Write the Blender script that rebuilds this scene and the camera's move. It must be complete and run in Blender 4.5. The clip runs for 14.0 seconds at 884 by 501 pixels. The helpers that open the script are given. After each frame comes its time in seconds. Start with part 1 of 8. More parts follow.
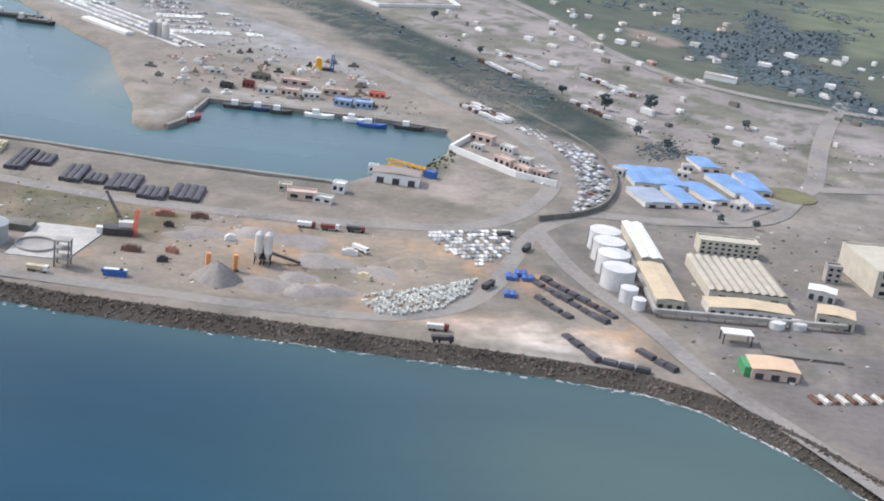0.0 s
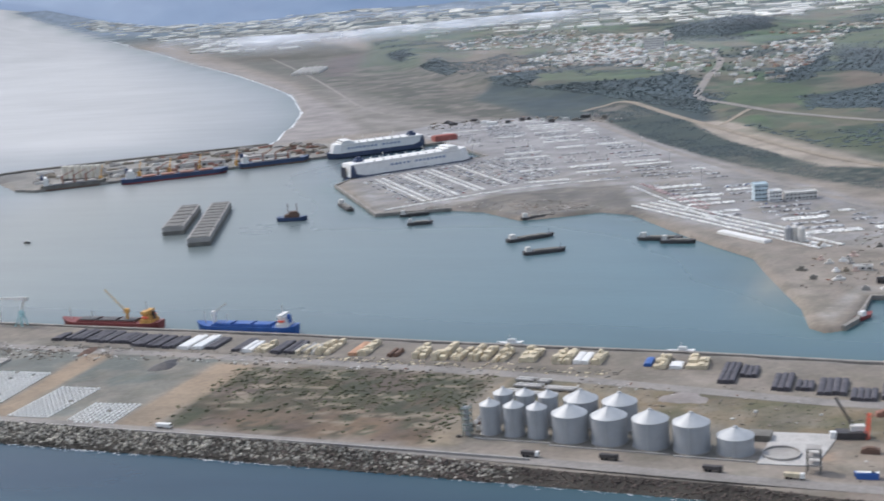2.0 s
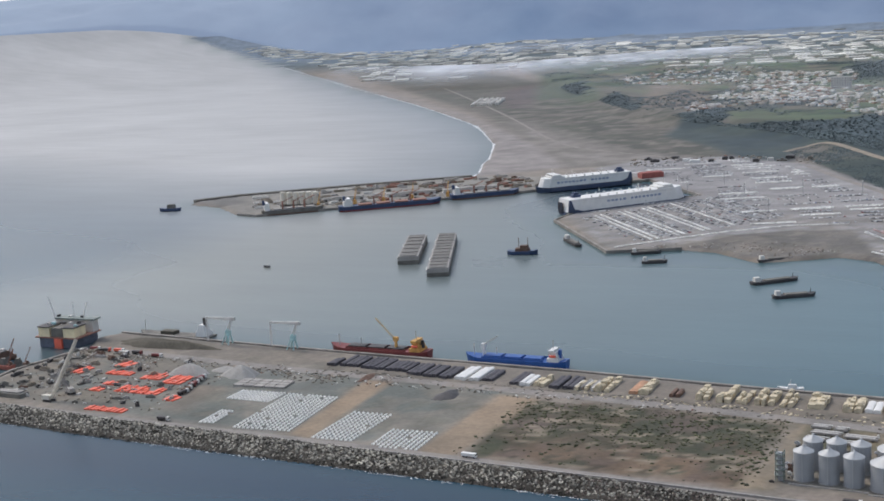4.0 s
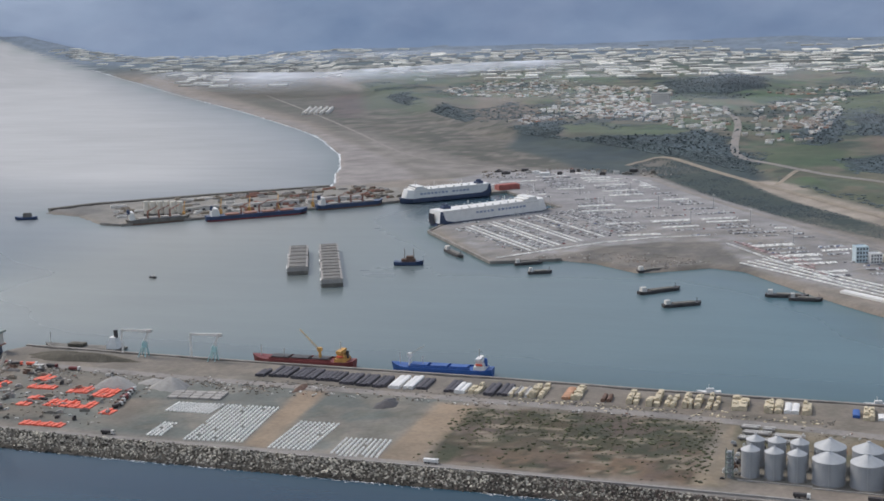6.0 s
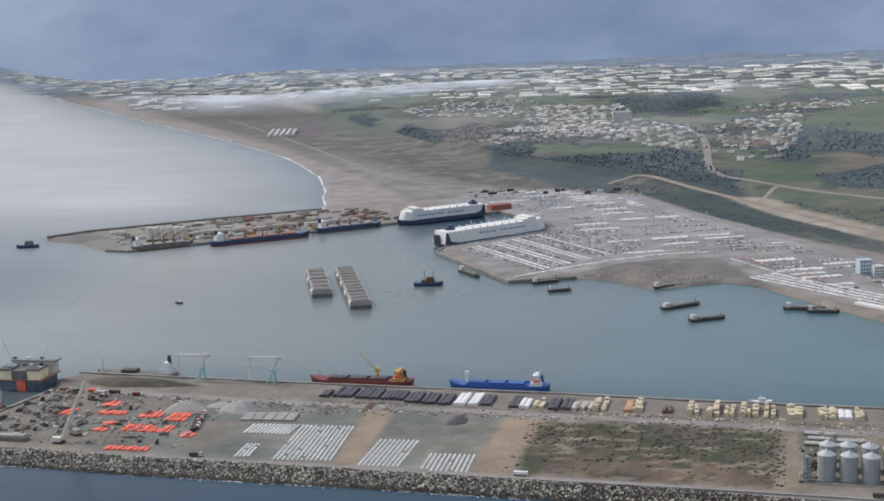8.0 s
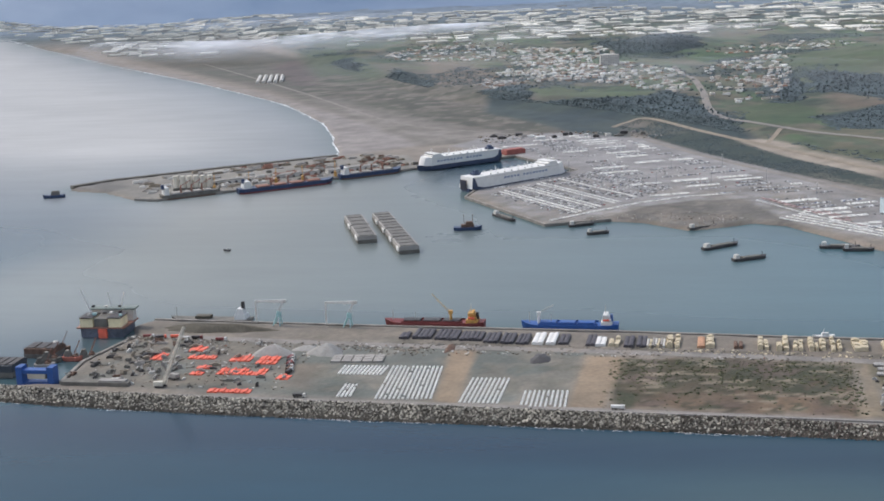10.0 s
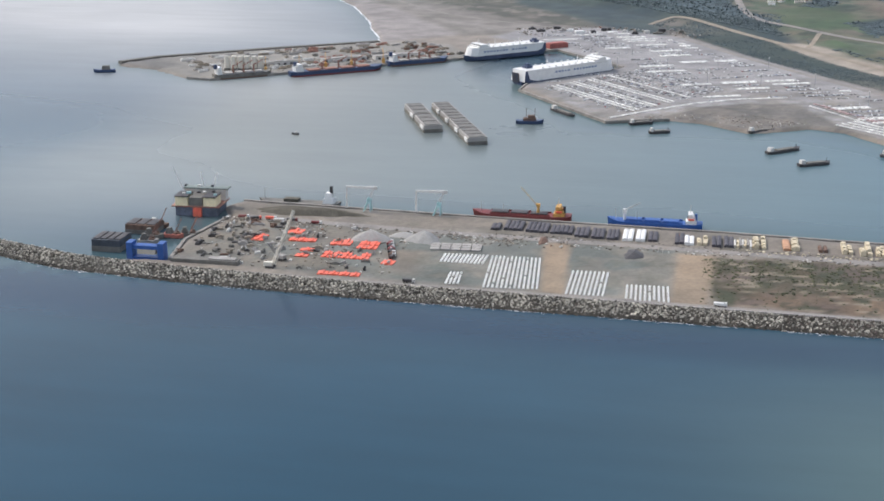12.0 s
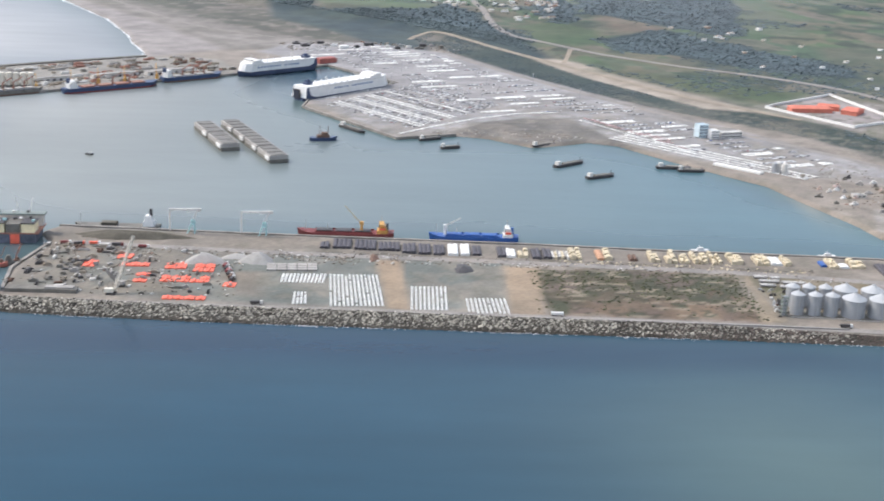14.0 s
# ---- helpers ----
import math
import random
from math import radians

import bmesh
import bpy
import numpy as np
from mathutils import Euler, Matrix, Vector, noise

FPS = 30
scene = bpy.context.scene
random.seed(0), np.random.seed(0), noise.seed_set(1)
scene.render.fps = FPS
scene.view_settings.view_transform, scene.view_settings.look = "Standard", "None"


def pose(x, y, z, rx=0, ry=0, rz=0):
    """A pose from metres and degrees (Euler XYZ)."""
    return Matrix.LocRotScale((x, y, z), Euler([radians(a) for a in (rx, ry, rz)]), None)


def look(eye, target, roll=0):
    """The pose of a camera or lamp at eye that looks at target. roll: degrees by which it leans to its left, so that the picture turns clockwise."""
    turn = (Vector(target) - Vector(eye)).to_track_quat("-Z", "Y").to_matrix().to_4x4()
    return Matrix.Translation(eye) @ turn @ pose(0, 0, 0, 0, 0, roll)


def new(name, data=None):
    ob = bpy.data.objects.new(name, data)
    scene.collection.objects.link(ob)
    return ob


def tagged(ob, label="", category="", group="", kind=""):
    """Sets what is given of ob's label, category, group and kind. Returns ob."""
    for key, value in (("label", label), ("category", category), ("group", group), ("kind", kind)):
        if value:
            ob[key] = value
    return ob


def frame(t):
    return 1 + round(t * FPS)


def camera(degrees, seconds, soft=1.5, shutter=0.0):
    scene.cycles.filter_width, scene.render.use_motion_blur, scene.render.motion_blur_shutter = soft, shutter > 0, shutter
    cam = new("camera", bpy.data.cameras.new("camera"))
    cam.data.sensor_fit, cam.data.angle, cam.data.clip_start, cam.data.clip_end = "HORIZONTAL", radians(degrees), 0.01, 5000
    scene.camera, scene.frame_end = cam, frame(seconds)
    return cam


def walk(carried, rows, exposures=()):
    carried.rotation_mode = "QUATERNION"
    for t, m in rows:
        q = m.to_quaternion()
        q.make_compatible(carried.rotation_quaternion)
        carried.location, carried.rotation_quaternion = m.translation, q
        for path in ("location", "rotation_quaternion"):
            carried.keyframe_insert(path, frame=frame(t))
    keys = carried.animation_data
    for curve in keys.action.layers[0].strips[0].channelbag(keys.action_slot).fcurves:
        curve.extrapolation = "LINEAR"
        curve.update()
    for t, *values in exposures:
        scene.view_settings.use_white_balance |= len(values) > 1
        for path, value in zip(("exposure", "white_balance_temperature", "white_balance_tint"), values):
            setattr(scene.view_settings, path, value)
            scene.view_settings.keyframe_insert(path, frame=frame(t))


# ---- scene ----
KELVIN, TINT = 6640, 12
EXPOSURES = [(t, e, KELVIN - (170 if t < 2 else 230 if t < 3 else 0), TINT) for t, e in ((0.0, 0.48), (0.5, 0.46), (1.0, 0.68), (1.5, 0.44), (2.0, 0.2), (2.5, 0.07), (5.0, -0.12), (6.5, -0.15), (7.0, -0.05), (9.5, -0.08), (10.0, 0.05), (10.5, 0.2), (11.0, 0.25), (11.5, 0.3), (12.0, 0.32), (12.5, 0.36), (13.0, 0.78), (13.5, 0.70), (14.0, 0.62))]
cam = camera(36.90, 14.0, soft=1.7, shutter=0.2)
walk(cam, [
    (0, look((416.7, -508.6, 163.4), (464.1, 432.6, -171.2), 7.99)),
    (0.3, look((407.9, -515.5, 166.2), (452.1, 416.2, -194.4), 8.39)),
    (0.5, look((402.0, -520.1, 168.0), (414.5, 411.1, -196.2), 6.67)),
    (0.9, look((390.2, -529.4, 171.5), (317.0, 408.4, -167.8), 3.30)),
    (1.0, look((387.2, -531.7, 172.4), (281.3, 411.6, -141.9), 1.91)),
    (1.2, look((381.1, -535.8, 174.0), (221.4, 414.5, -93.2), 0.13)),
    (1.5, look((372.0, -541.6, 176.2), (150.5, 407.6, -47.7), -1.62)),
    (1.8, look((362.6, -547.0, 178.4), (59.5, 383.3, -28.0), -3.53)),
    (2.0, look((356.5, -550.7, 179.8), (6.3, 362.2, -30.4), -4.46)),
    (2.5, look((340.9, -560.0, 183.2), (-114.3, 304.6, -29.4), -5.15)),
    (2.7, look((334.8, -563.9, 184.5), (-158.9, 280.5, -23.9), -5.54)),
    (4.8, look((271.0, -611.0, 197.6), (-107.9, 298.7, 27.9), -2.17)),
    (5, look((265.0, -616.0, 198.7), (-97.1, 300.5, 28.4), -2.01)),
    (5.5, look((249.8, -628.2, 201.5), (-76.0, 300.9, 26.2), -1.76)),
    (6, look((234.5, -640.3, 204.3), (-61.6, 296.7, 18.8), -1.80)),
    (6.5, look((219.1, -652.2, 206.9), (-55.3, 289.7, 13.1), -1.85)),
    (7, look((203.6, -664.0, 209.5), (-57.1, 281.9, 16.5), -1.99)),
    (7.2, look((197.4, -668.7, 210.6), (-60.5, 278.9, 21.9), -1.94)),
    (9.3, look((131.7, -717.3, 222.0), (-84.5, 244.4, 53.6), -2.84)),
    (9.5, look((125.4, -721.7, 223.1), (-87.5, 238.7, 43.0), -2.76)),
    (10, look((109.3, -732.1, 226.1), (-99.1, 221.1, 7.3), -2.69)),
    (10.5, look((93.1, -742.3, 229.1), (-111.3, 204.2, -20.5), -1.96)),
    (11.0, look((76.2, -752.1, 231.9), (-124.1, 189.6, -38.3), -1.25)),
    (11.5, look((59.2, -760.6, 234.7), (-133.5, 179.0, -47.9), -0.56)),
    (12.0, look((41.9, -768.8, 237.7), (-143.4, 166.1, -64.9), -0.01)),
    (12.5, look((24.5, -776.5, 240.8), (-149.3, 151.5, -88.8), 0.27)),
    (13.0, look((6.8, -783.7, 244.1), (-129.5, 145.6, -99.3), 0.50)),
    (13.5, look((-11.1, -790.4, 247.5), (-84.6, 153.4, -74.7), 0.92)),
    (14.0, look((-29.3, -796.6, 251.1), (1.1, 158.4, -43.9), 2.14)),
], exposures=EXPOSURES)

# ---- sky and sun ----
SUN_AZ, SUN_EL = -72.0, 48.0      # degrees from +y towards +x, and height
world = bpy.data.worlds.new("sky")
scene.world = world
world.use_nodes = True
wn, wl = world.node_tree.nodes, world.node_tree.links
sky = wn.new("ShaderNodeTexSky")
sky.sky_type, sky.sun_disc = "NISHITA", False
sky.sun_elevation, sky.sun_rotation = radians(SUN_EL), radians(SUN_AZ)
sky.air_density, sky.dust_density, sky.ozone_density = 1.2, 3.0, 1.6
wn["Background"].inputs["Strength"].default_value = 0.14
veil = wn.new("ShaderNodeMix")          # thin high cloud over the blue
veil.data_type = "RGBA"
veil.inputs["Factor"].default_value = 0.55
gaze, part_z = wn.new("ShaderNodeTexCoord"), wn.new("ShaderNodeSeparateXYZ")
wl.new(gaze.outputs["Generated"], part_z.inputs[0])
haze = wn.new("ShaderNodeValToRGB")     # the cloud veil is brightest low down
haze.color_ramp.elements[0].position, haze.color_ramp.elements[0].color = 0.0, (0.78, 0.81, 0.87, 1)
haze.color_ramp.elements[1].position, haze.color_ramp.elements[1].color = 0.42, (0.34, 0.40, 0.50, 1)
wl.new(part_z.outputs["Z"], haze.inputs["Fac"])
lift = wn.new("ShaderNodeVectorMath")
lift.operation = "SCALE"
towards, spread = wn.new("ShaderNodeVectorMath"), wn.new("ShaderNodeMapRange")   # and towards the sun
towards.operation = "DOT_PRODUCT"
towards.inputs[1].default_value = (math.sin(radians(SUN_AZ)) * math.cos(radians(SUN_EL)), math.cos(radians(SUN_AZ)) * math.cos(radians(SUN_EL)), math.sin(radians(SUN_EL)))
wl.new(gaze.outputs["Generated"], towards.inputs[0])
spread.inputs["From Min"].default_value, spread.inputs["From Max"].default_value = -0.6, 0.9
spread.inputs["To Min"].default_value, spread.inputs["To Max"].default_value = 7.0, 16.0
wl.new(towards.outputs["Value"], spread.inputs["Value"])
wl.new(spread.outputs[0], lift.inputs["Scale"])
wl.new(haze.outputs["Color"], lift.inputs[0])
wl.new(lift.outputs[0], veil.inputs[7])
wl.new(sky.outputs[0], veil.inputs[6])
wl.new(veil.outputs[2], wn["Background"].inputs["Color"])
sun_data = bpy.data.lights.new("sun", "SUN")
sun_data.energy, sun_data.angle, sun_data.color = 2.0, radians(5.0), (1.0, 0.95, 0.88)
sun = new("sun", sun_data)
sun.matrix_world = look((0, 0, 900), (-1000 * math.sin(radians(SUN_AZ)), -1000 * math.cos(radians(SUN_AZ)), 900 - 1000 * math.tan(radians(SUN_EL))))

# ---- materials ----
MATS = {}


def mat(name, color, rough=0.85, vary=0.25, scale=0.3, fine=3.0, bump=0.3, metal=0.0, attr="", stain=None, island=0.0):
    """A procedural surface: a base colour, broken up by coarse stains and fine grain in metres of the world."""
    if name in MATS:
        return MATS[name]
    m = bpy.data.materials.new(name)
    m.use_nodes = True
    n, l = m.node_tree.nodes, m.node_tree.links
    b = n["Principled BSDF"]
    b.inputs["Roughness"].default_value, b.inputs["Metallic"].default_value = rough, metal
    geo = n.new("ShaderNodeNewGeometry")
    coarse, grain = n.new("ShaderNodeTexNoise"), n.new("ShaderNodeTexNoise")
    for tex, s, d in ((coarse, scale, 6.0), (grain, fine, 3.0)):
        tex.inputs["Scale"].default_value, tex.inputs["Detail"].default_value = s, d
        l.new(geo.outputs["Position"], tex.inputs["Vector"])
    if attr:
        base = n.new("ShaderNodeAttribute")
        base.attribute_name = attr
        base = base.outputs["Color"]
    else:
        rgb = n.new("ShaderNodeRGB")
        rgb.outputs[0].default_value = (*color, 1)
        base = rgb.outputs[0]
    ramp = n.new("ShaderNodeMapRange")
    ramp.inputs["From Min"].default_value, ramp.inputs["From Max"].default_value = 0.3, 0.7
    ramp.inputs["To Min"].default_value, ramp.inputs["To Max"].default_value = 1 - vary, 1 + vary
    l.new(coarse.outputs["Fac"], ramp.inputs["Value"])
    ramp2 = n.new("ShaderNodeMapRange")
    ramp2.inputs["From Min"].default_value, ramp2.inputs["From Max"].default_value = 0.25, 0.75
    ramp2.inputs["To Min"].default_value, ramp2.inputs["To Max"].default_value = 1 - vary * 0.7, 1 + vary * 0.7
    l.new(grain.outputs["Fac"], ramp2.inputs["Value"])
    mul = n.new("ShaderNodeMath")
    mul.operation = "MULTIPLY"
    l.new(ramp.outputs[0], mul.inputs[0])
    l.new(ramp2.outputs[0], mul.inputs[1])
    value = mul.outputs[0]
    if island:
        rnd = n.new("ShaderNodeMapRange")
        rnd.inputs["To Min"].default_value, rnd.inputs["To Max"].default_value = 1 - island, 1 + island
        l.new(geo.outputs["Random Per Island"], rnd.inputs["Value"])
        mul2 = n.new("ShaderNodeMath")
        mul2.operation = "MULTIPLY"
        l.new(value, mul2.inputs[0])
        l.new(rnd.outputs[0], mul2.inputs[1])
        value = mul2.outputs[0]
    mix = n.new("ShaderNodeVectorMath")
    mix.operation = "SCALE"
    l.new(base, mix.inputs[0])
    l.new(value, mix.inputs["Scale"])
    out = mix.outputs[0]
    if stain:
        sm = n.new("ShaderNodeMix")
        sm.data_type = "RGBA"
        sr = n.new("ShaderNodeMapRange")
        sr.inputs["From Min"].default_value, sr.inputs["From Max"].default_value = 0.55, 0.72
        l.new(coarse.outputs["Fac"], sr.inputs["Value"])
        l.new(sr.outputs[0], sm.inputs["Factor"])
        l.new(out, sm.inputs[6])
        sm.inputs[7].default_value = (*stain, 1)
        out = sm.outputs[2]
    l.new(out, b.inputs["Base Color"])
    if bump:
        bp = n.new("ShaderNodeBump")
        bp.inputs["Strength"].default_value, bp.inputs["Distance"].default_value = bump, 0.3
        l.new(grain.outputs["Fac"], bp.inputs["Height"])
        l.new(bp.outputs[0], b.inputs["Normal"])
    MATS[name] = m
    return m


def water_material():
    m = bpy.data.materials.new("sea_water")
    m.use_nodes = True
    n, l = m.node_tree.nodes, m.node_tree.links
    b = n["Principled BSDF"]
    a = n.new("ShaderNodeAttribute")
    a.attribute_name = "tint"
    geo = n.new("ShaderNodeNewGeometry")
    mp = n.new("ShaderNodeMapping")
    mp.inputs["Scale"].default_value = (0.6, 1.0, 1.0)
    mp.inputs["Rotation"].default_value = (0, 0, radians(25))
    l.new(geo.outputs["Position"], mp.inputs["Vector"])
    swell, chop = n.new("ShaderNodeTexNoise"), n.new("ShaderNodeTexNoise")
    for tex, s, d in ((swell, 0.006, 7.0), (chop, 0.16, 5.0)):
        tex.inputs["Scale"].default_value, tex.inputs["Detail"].default_value = s, d
        l.new(mp.outputs[0], tex.inputs["Vector"])
    r = n.new("ShaderNodeMapRange")
    r.inputs["From Min"].default_value, r.inputs["From Max"].default_value = 0.3, 0.7
    r.inputs["To Min"].default_value, r.inputs["To Max"].default_value = 0.90, 1.10
    l.new(swell.outputs["Fac"], r.inputs["Value"])
    comb, cm, cr = n.new("ShaderNodeTexNoise"), n.new("ShaderNodeMapping"), n.new("ShaderNodeMapRange")      # long wind streaks
    cm.inputs["Scale"].default_value, cm.inputs["Rotation"].default_value = (0.22, 1.0, 1.0), (0, 0, radians(-14))
    comb.inputs["Scale"].default_value, comb.inputs["Detail"].default_value = 0.045, 6.0
    l.new(geo.outputs["Position"], cm.inputs["Vector"])
    l.new(cm.outputs[0], comb.inputs["Vector"])
    cr.inputs["From Min"].default_value, cr.inputs["From Max"].default_value = 0.3, 0.7
    cr.inputs["To Min"].default_value, cr.inputs["To Max"].default_value = 0.95, 1.05
    l.new(comb.outputs["Fac"], cr.inputs["Value"])
    both = n.new("ShaderNodeMath")
    both.operation = "MULTIPLY"
    l.new(r.outputs[0], both.inputs[0])
    l.new(cr.outputs[0], both.inputs[1])
    v = n.new("ShaderNodeVectorMath")
    v.operation = "SCALE"
    l.new(a.outputs["Color"], v.inputs[0])
    l.new(both.outputs[0], v.inputs["Scale"])
    l.new(v.outputs[0], b.inputs["Base Color"])
    r2 = n.new("ShaderNodeMapRange")
    r2.inputs["From Min"].default_value, r2.inputs["From Max"].default_value = 0.3, 0.7
    r2.inputs["To Min"].default_value, r2.inputs["To Max"].default_value = 0.97, 1.04
    l.new(swell.outputs["Fac"], r2.inputs["Value"])
    rm = n.new("ShaderNodeMath")
    rm.operation = "MULTIPLY"
    l.new(r2.outputs[0], rm.inputs[0])
    l.new(a.outputs["Alpha"], rm.inputs[1])
    l.new(rm.outputs[0], b.inputs["Roughness"])
    b.inputs["IOR"].default_value = 1.33
    b.inputs["Specular IOR Level"].default_value = 0.31
    bp = n.new("ShaderNodeBump")
    bp.inputs["Strength"].default_value, bp.inputs["Distance"].default_value = 0.10, 0.5
    l.new(chop.outputs["Fac"], bp.inputs["Height"])
    l.new(bp.outputs[0], b.inputs["Normal"])
    return m


M_CONC = mat("concrete", (0.34, 0.32, 0.295), 0.9, 0.18, 0.15, 2.0)
M_QUAY = mat("worn_quay_concrete", (0.25, 0.23, 0.205), 0.9, 0.22, 0.12, 1.5)
M_SLAB = mat("dusty_pale_concrete", (0.46, 0.44, 0.41), 0.9, 0.22, 0.12, 1.2, stain=(0.33, 0.30, 0.27))
M_CONC_DARK = mat("wet_concrete", (0.16, 0.15, 0.13), 0.8, 0.25, 0.2, 2.0)
M_ARMOUR = mat("armour_concrete", (0.395, 0.365, 0.305), 0.95, 0.25, 0.06, 1.5, island=0.6)
M_ROCK_BROWN = mat("brown_rock", (0.118, 0.092, 0.078), 0.95, 0.3, 0.05, 1.0, island=0.4)
M_ROCK_DARK = mat("dark_rock", (0.055, 0.048, 0.038), 0.95, 0.3, 0.05, 1.0, island=0.4)
M_ASPHALT = mat("worn_asphalt", (0.245, 0.225, 0.205), 0.9, 0.22, 0.05, 0.5, stain=(0.25, 0.215, 0.18))
M_DIRT = mat("packed_dirt", (0.27, 0.23, 0.18), 0.95, 0.15, 0.08, 0.6)
M_GALV = mat("galvanised_steel", (0.36, 0.37, 0.38), 0.5, 0.06, 0.2, 1.5, metal=0.15, bump=0.1)
M_GALV_ROOF = mat("galvanised_roof", (0.44, 0.45, 0.45), 0.5, 0.06, 0.3, 2.0, metal=0.2, bump=0.1)
M_WHITE = mat("white_paint", (0.74, 0.73, 0.70), 0.6, 0.06, 0.2, 2.0)
M_OFFWHITE = mat("weathered_white", (0.60, 0.58, 0.54), 0.75, 0.12, 0.2, 1.5)
M_CREAM = mat("cream_wall", (0.50, 0.46, 0.375), 0.85, 0.12, 0.2, 1.5)
M_CREAM_PALE = mat("pale_cream_paint", (0.66, 0.62, 0.53), 0.7, 0.1, 0.2, 1.5)
M_PINK = mat("pink_wall", (0.56, 0.43, 0.37), 0.85, 0.12, 0.2, 1.5)
M_BLUE = mat("ship_blue", (0.028, 0.10, 0.32), 0.5, 0.12, 0.2, 1.0)
M_BLUE_ROOF = mat("blue_sheet_roof", (0.17, 0.30, 0.53), 0.6, 0.2, 0.12, 1.5)
M_BLUE_ROOF_OLD = mat("bleached_blue_roof", (0.30, 0.34, 0.42), 0.7, 0.2, 0.12, 1.5)
M_NAVY = mat("navy_hull", (0.03, 0.055, 0.12), 0.45, 0.15, 0.1, 0.8)
M_NAVY_OLD = mat("sooty_navy_steel", (0.06, 0.07, 0.085), 0.75, 0.3, 0.15, 1.0)
M_RED = mat("red_lead_hull", (0.20, 0.045, 0.042), 0.6, 0.2, 0.15, 1.0)
M_ORANGE = mat("orange_paint", (0.84, 0.16, 0.095), 0.6, 0.15, 0.2, 1.5)
M_TERRACOTTA = mat("terracotta_roof", (0.60, 0.19, 0.13), 0.8, 0.12, 0.2, 1.5)
M_CREAM_PAINT = mat("cream_paint", (0.74, 0.58, 0.33), 0.6, 0.15, 0.2, 1.5)
M_OCHRE = mat("ochre_paint", (0.58, 0.32, 0.09), 0.65, 0.3, 0.3, 1.5)
M_YELLOW = mat("yellow_paint", (0.75, 0.40, 0.04), 0.6, 0.15, 0.2, 1.5)
M_TEAL = mat("pale_teal_paint", (0.38, 0.58, 0.58), 0.5, 0.1, 0.3, 2.0)
M_BLACK = mat("dark_tarpaulin", (0.075, 0.07, 0.08), 0.7, 0.3, 0.3, 1.5)
M_STEEL_DARK = mat("dark_steel", (0.055, 0.05, 0.05), 0.6, 0.3, 0.3, 2.0)
M_RUST = mat("rusty_steel", (0.15, 0.09, 0.065), 0.85, 0.3, 0.4, 2.5)
M_RUST_PALE = mat("red_brown_deck_paint", (0.30, 0.15, 0.11), 0.8, 0.25, 0.2, 1.5)
M_TIMBER = mat("sawn_timber", (0.60, 0.515, 0.365), 0.85, 0.25, 0.4, 2.0, island=0.2)
M_GLASS = mat("dark_window_glass", (0.02, 0.025, 0.03), 0.12, 0.1, 0.5, 2.0, bump=0.0)
M_TYRE = mat("rubber", (0.02, 0.02, 0.02), 0.8, 0.1, 1.0, 5.0)
M_GRAVEL = mat("gravel", (0.36, 0.345, 0.32), 0.95, 0.15, 0.1, 1.0)
M_SHRUB = mat("shrub_leaves", (0.072, 0.076, 0.040), 0.9, 0.3, 0.05, 1.0, island=0.4)
# leaf green is pushed towards blue: distance haze held in the colour
M_TREE = mat("tree_leaves", (0.050, 0.071, 0.075), 0.9, 0.25, 0.015, 0.2, island=0.2)
M_TRUNK = mat("bark", (0.12, 0.09, 0.06), 0.95, 0.2, 0.5, 2.0)
M_LAND = mat("open_ground", (0.3, 0.27, 0.24), 0.95, 0.2, 0.04, 0.4, attr="cover", bump=0.5)
for m_ in (M_LAND, M_TREE):          # bluish sheen at flat angles stands in for haze over distant land
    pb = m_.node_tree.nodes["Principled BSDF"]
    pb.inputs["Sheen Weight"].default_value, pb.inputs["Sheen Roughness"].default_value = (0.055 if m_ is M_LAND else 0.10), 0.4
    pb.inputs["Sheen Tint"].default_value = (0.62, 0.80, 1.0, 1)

# ---- building helpers ----
S = 0.725     # metres to one unit of the port's grid, in which all plans below are drawn


def place(x, y, z=3.0, rz=0.0):
    return pose(x * S, y * S, z * S, 0, 0, rz)



def part(name, bm, material, parent=None, label="", smooth=False):
    me = bpy.data.meshes.new(name)
    bmesh.ops.scale(bm, vec=(S, S, S), verts=bm.verts)
    bm.to_mesh(me)
    bm.free()
    if smooth:
        me.polygons.foreach_set("use_smooth", [True] * len(me.polygons))
    me.materials.append(material)
    ob = new(name, me)
    if parent is not None:
        ob.parent = parent
    if label:
        ob["label"] = label
    return ob


def thing(name, m, label, category, group="", kind=""):
    ob = new(name)
    ob.empty_display_size = 1.0
    ob.matrix_world = m
    return tagged(ob, label, category, group, kind)


def solid(name, bm, material, label, category, group="", kind="", smooth=False):
    return tagged(part(name, bm, material, smooth=smooth), label, category, group, kind)


def box(bm, x, y, z, sx, sy, sz, rz=0.0, taper=1.0):
    """A box standing at height z, centred on x, y; taper narrows its top."""
    c, s = math.cos(radians(rz)), math.sin(radians(rz))
    vs = []
    for k, h in ((1.0, 0.0), (taper, sz)):
        for i, j in ((-1, -1), (1, -1), (1, 1), (-1, 1)):
            a, b = i * sx / 2 * k, j * sy / 2 * k
            vs.append(bm.verts.new((x + a * c - b * s, y + a * s + b * c, z + h)))
    for f in ((3, 2, 1, 0), (4, 5, 6, 7), (0, 1, 5, 4), (1, 2, 6, 5), (2, 3, 7, 6), (3, 0, 4, 7)):
        bm.faces.new([vs[k] for k in f])
    return bm


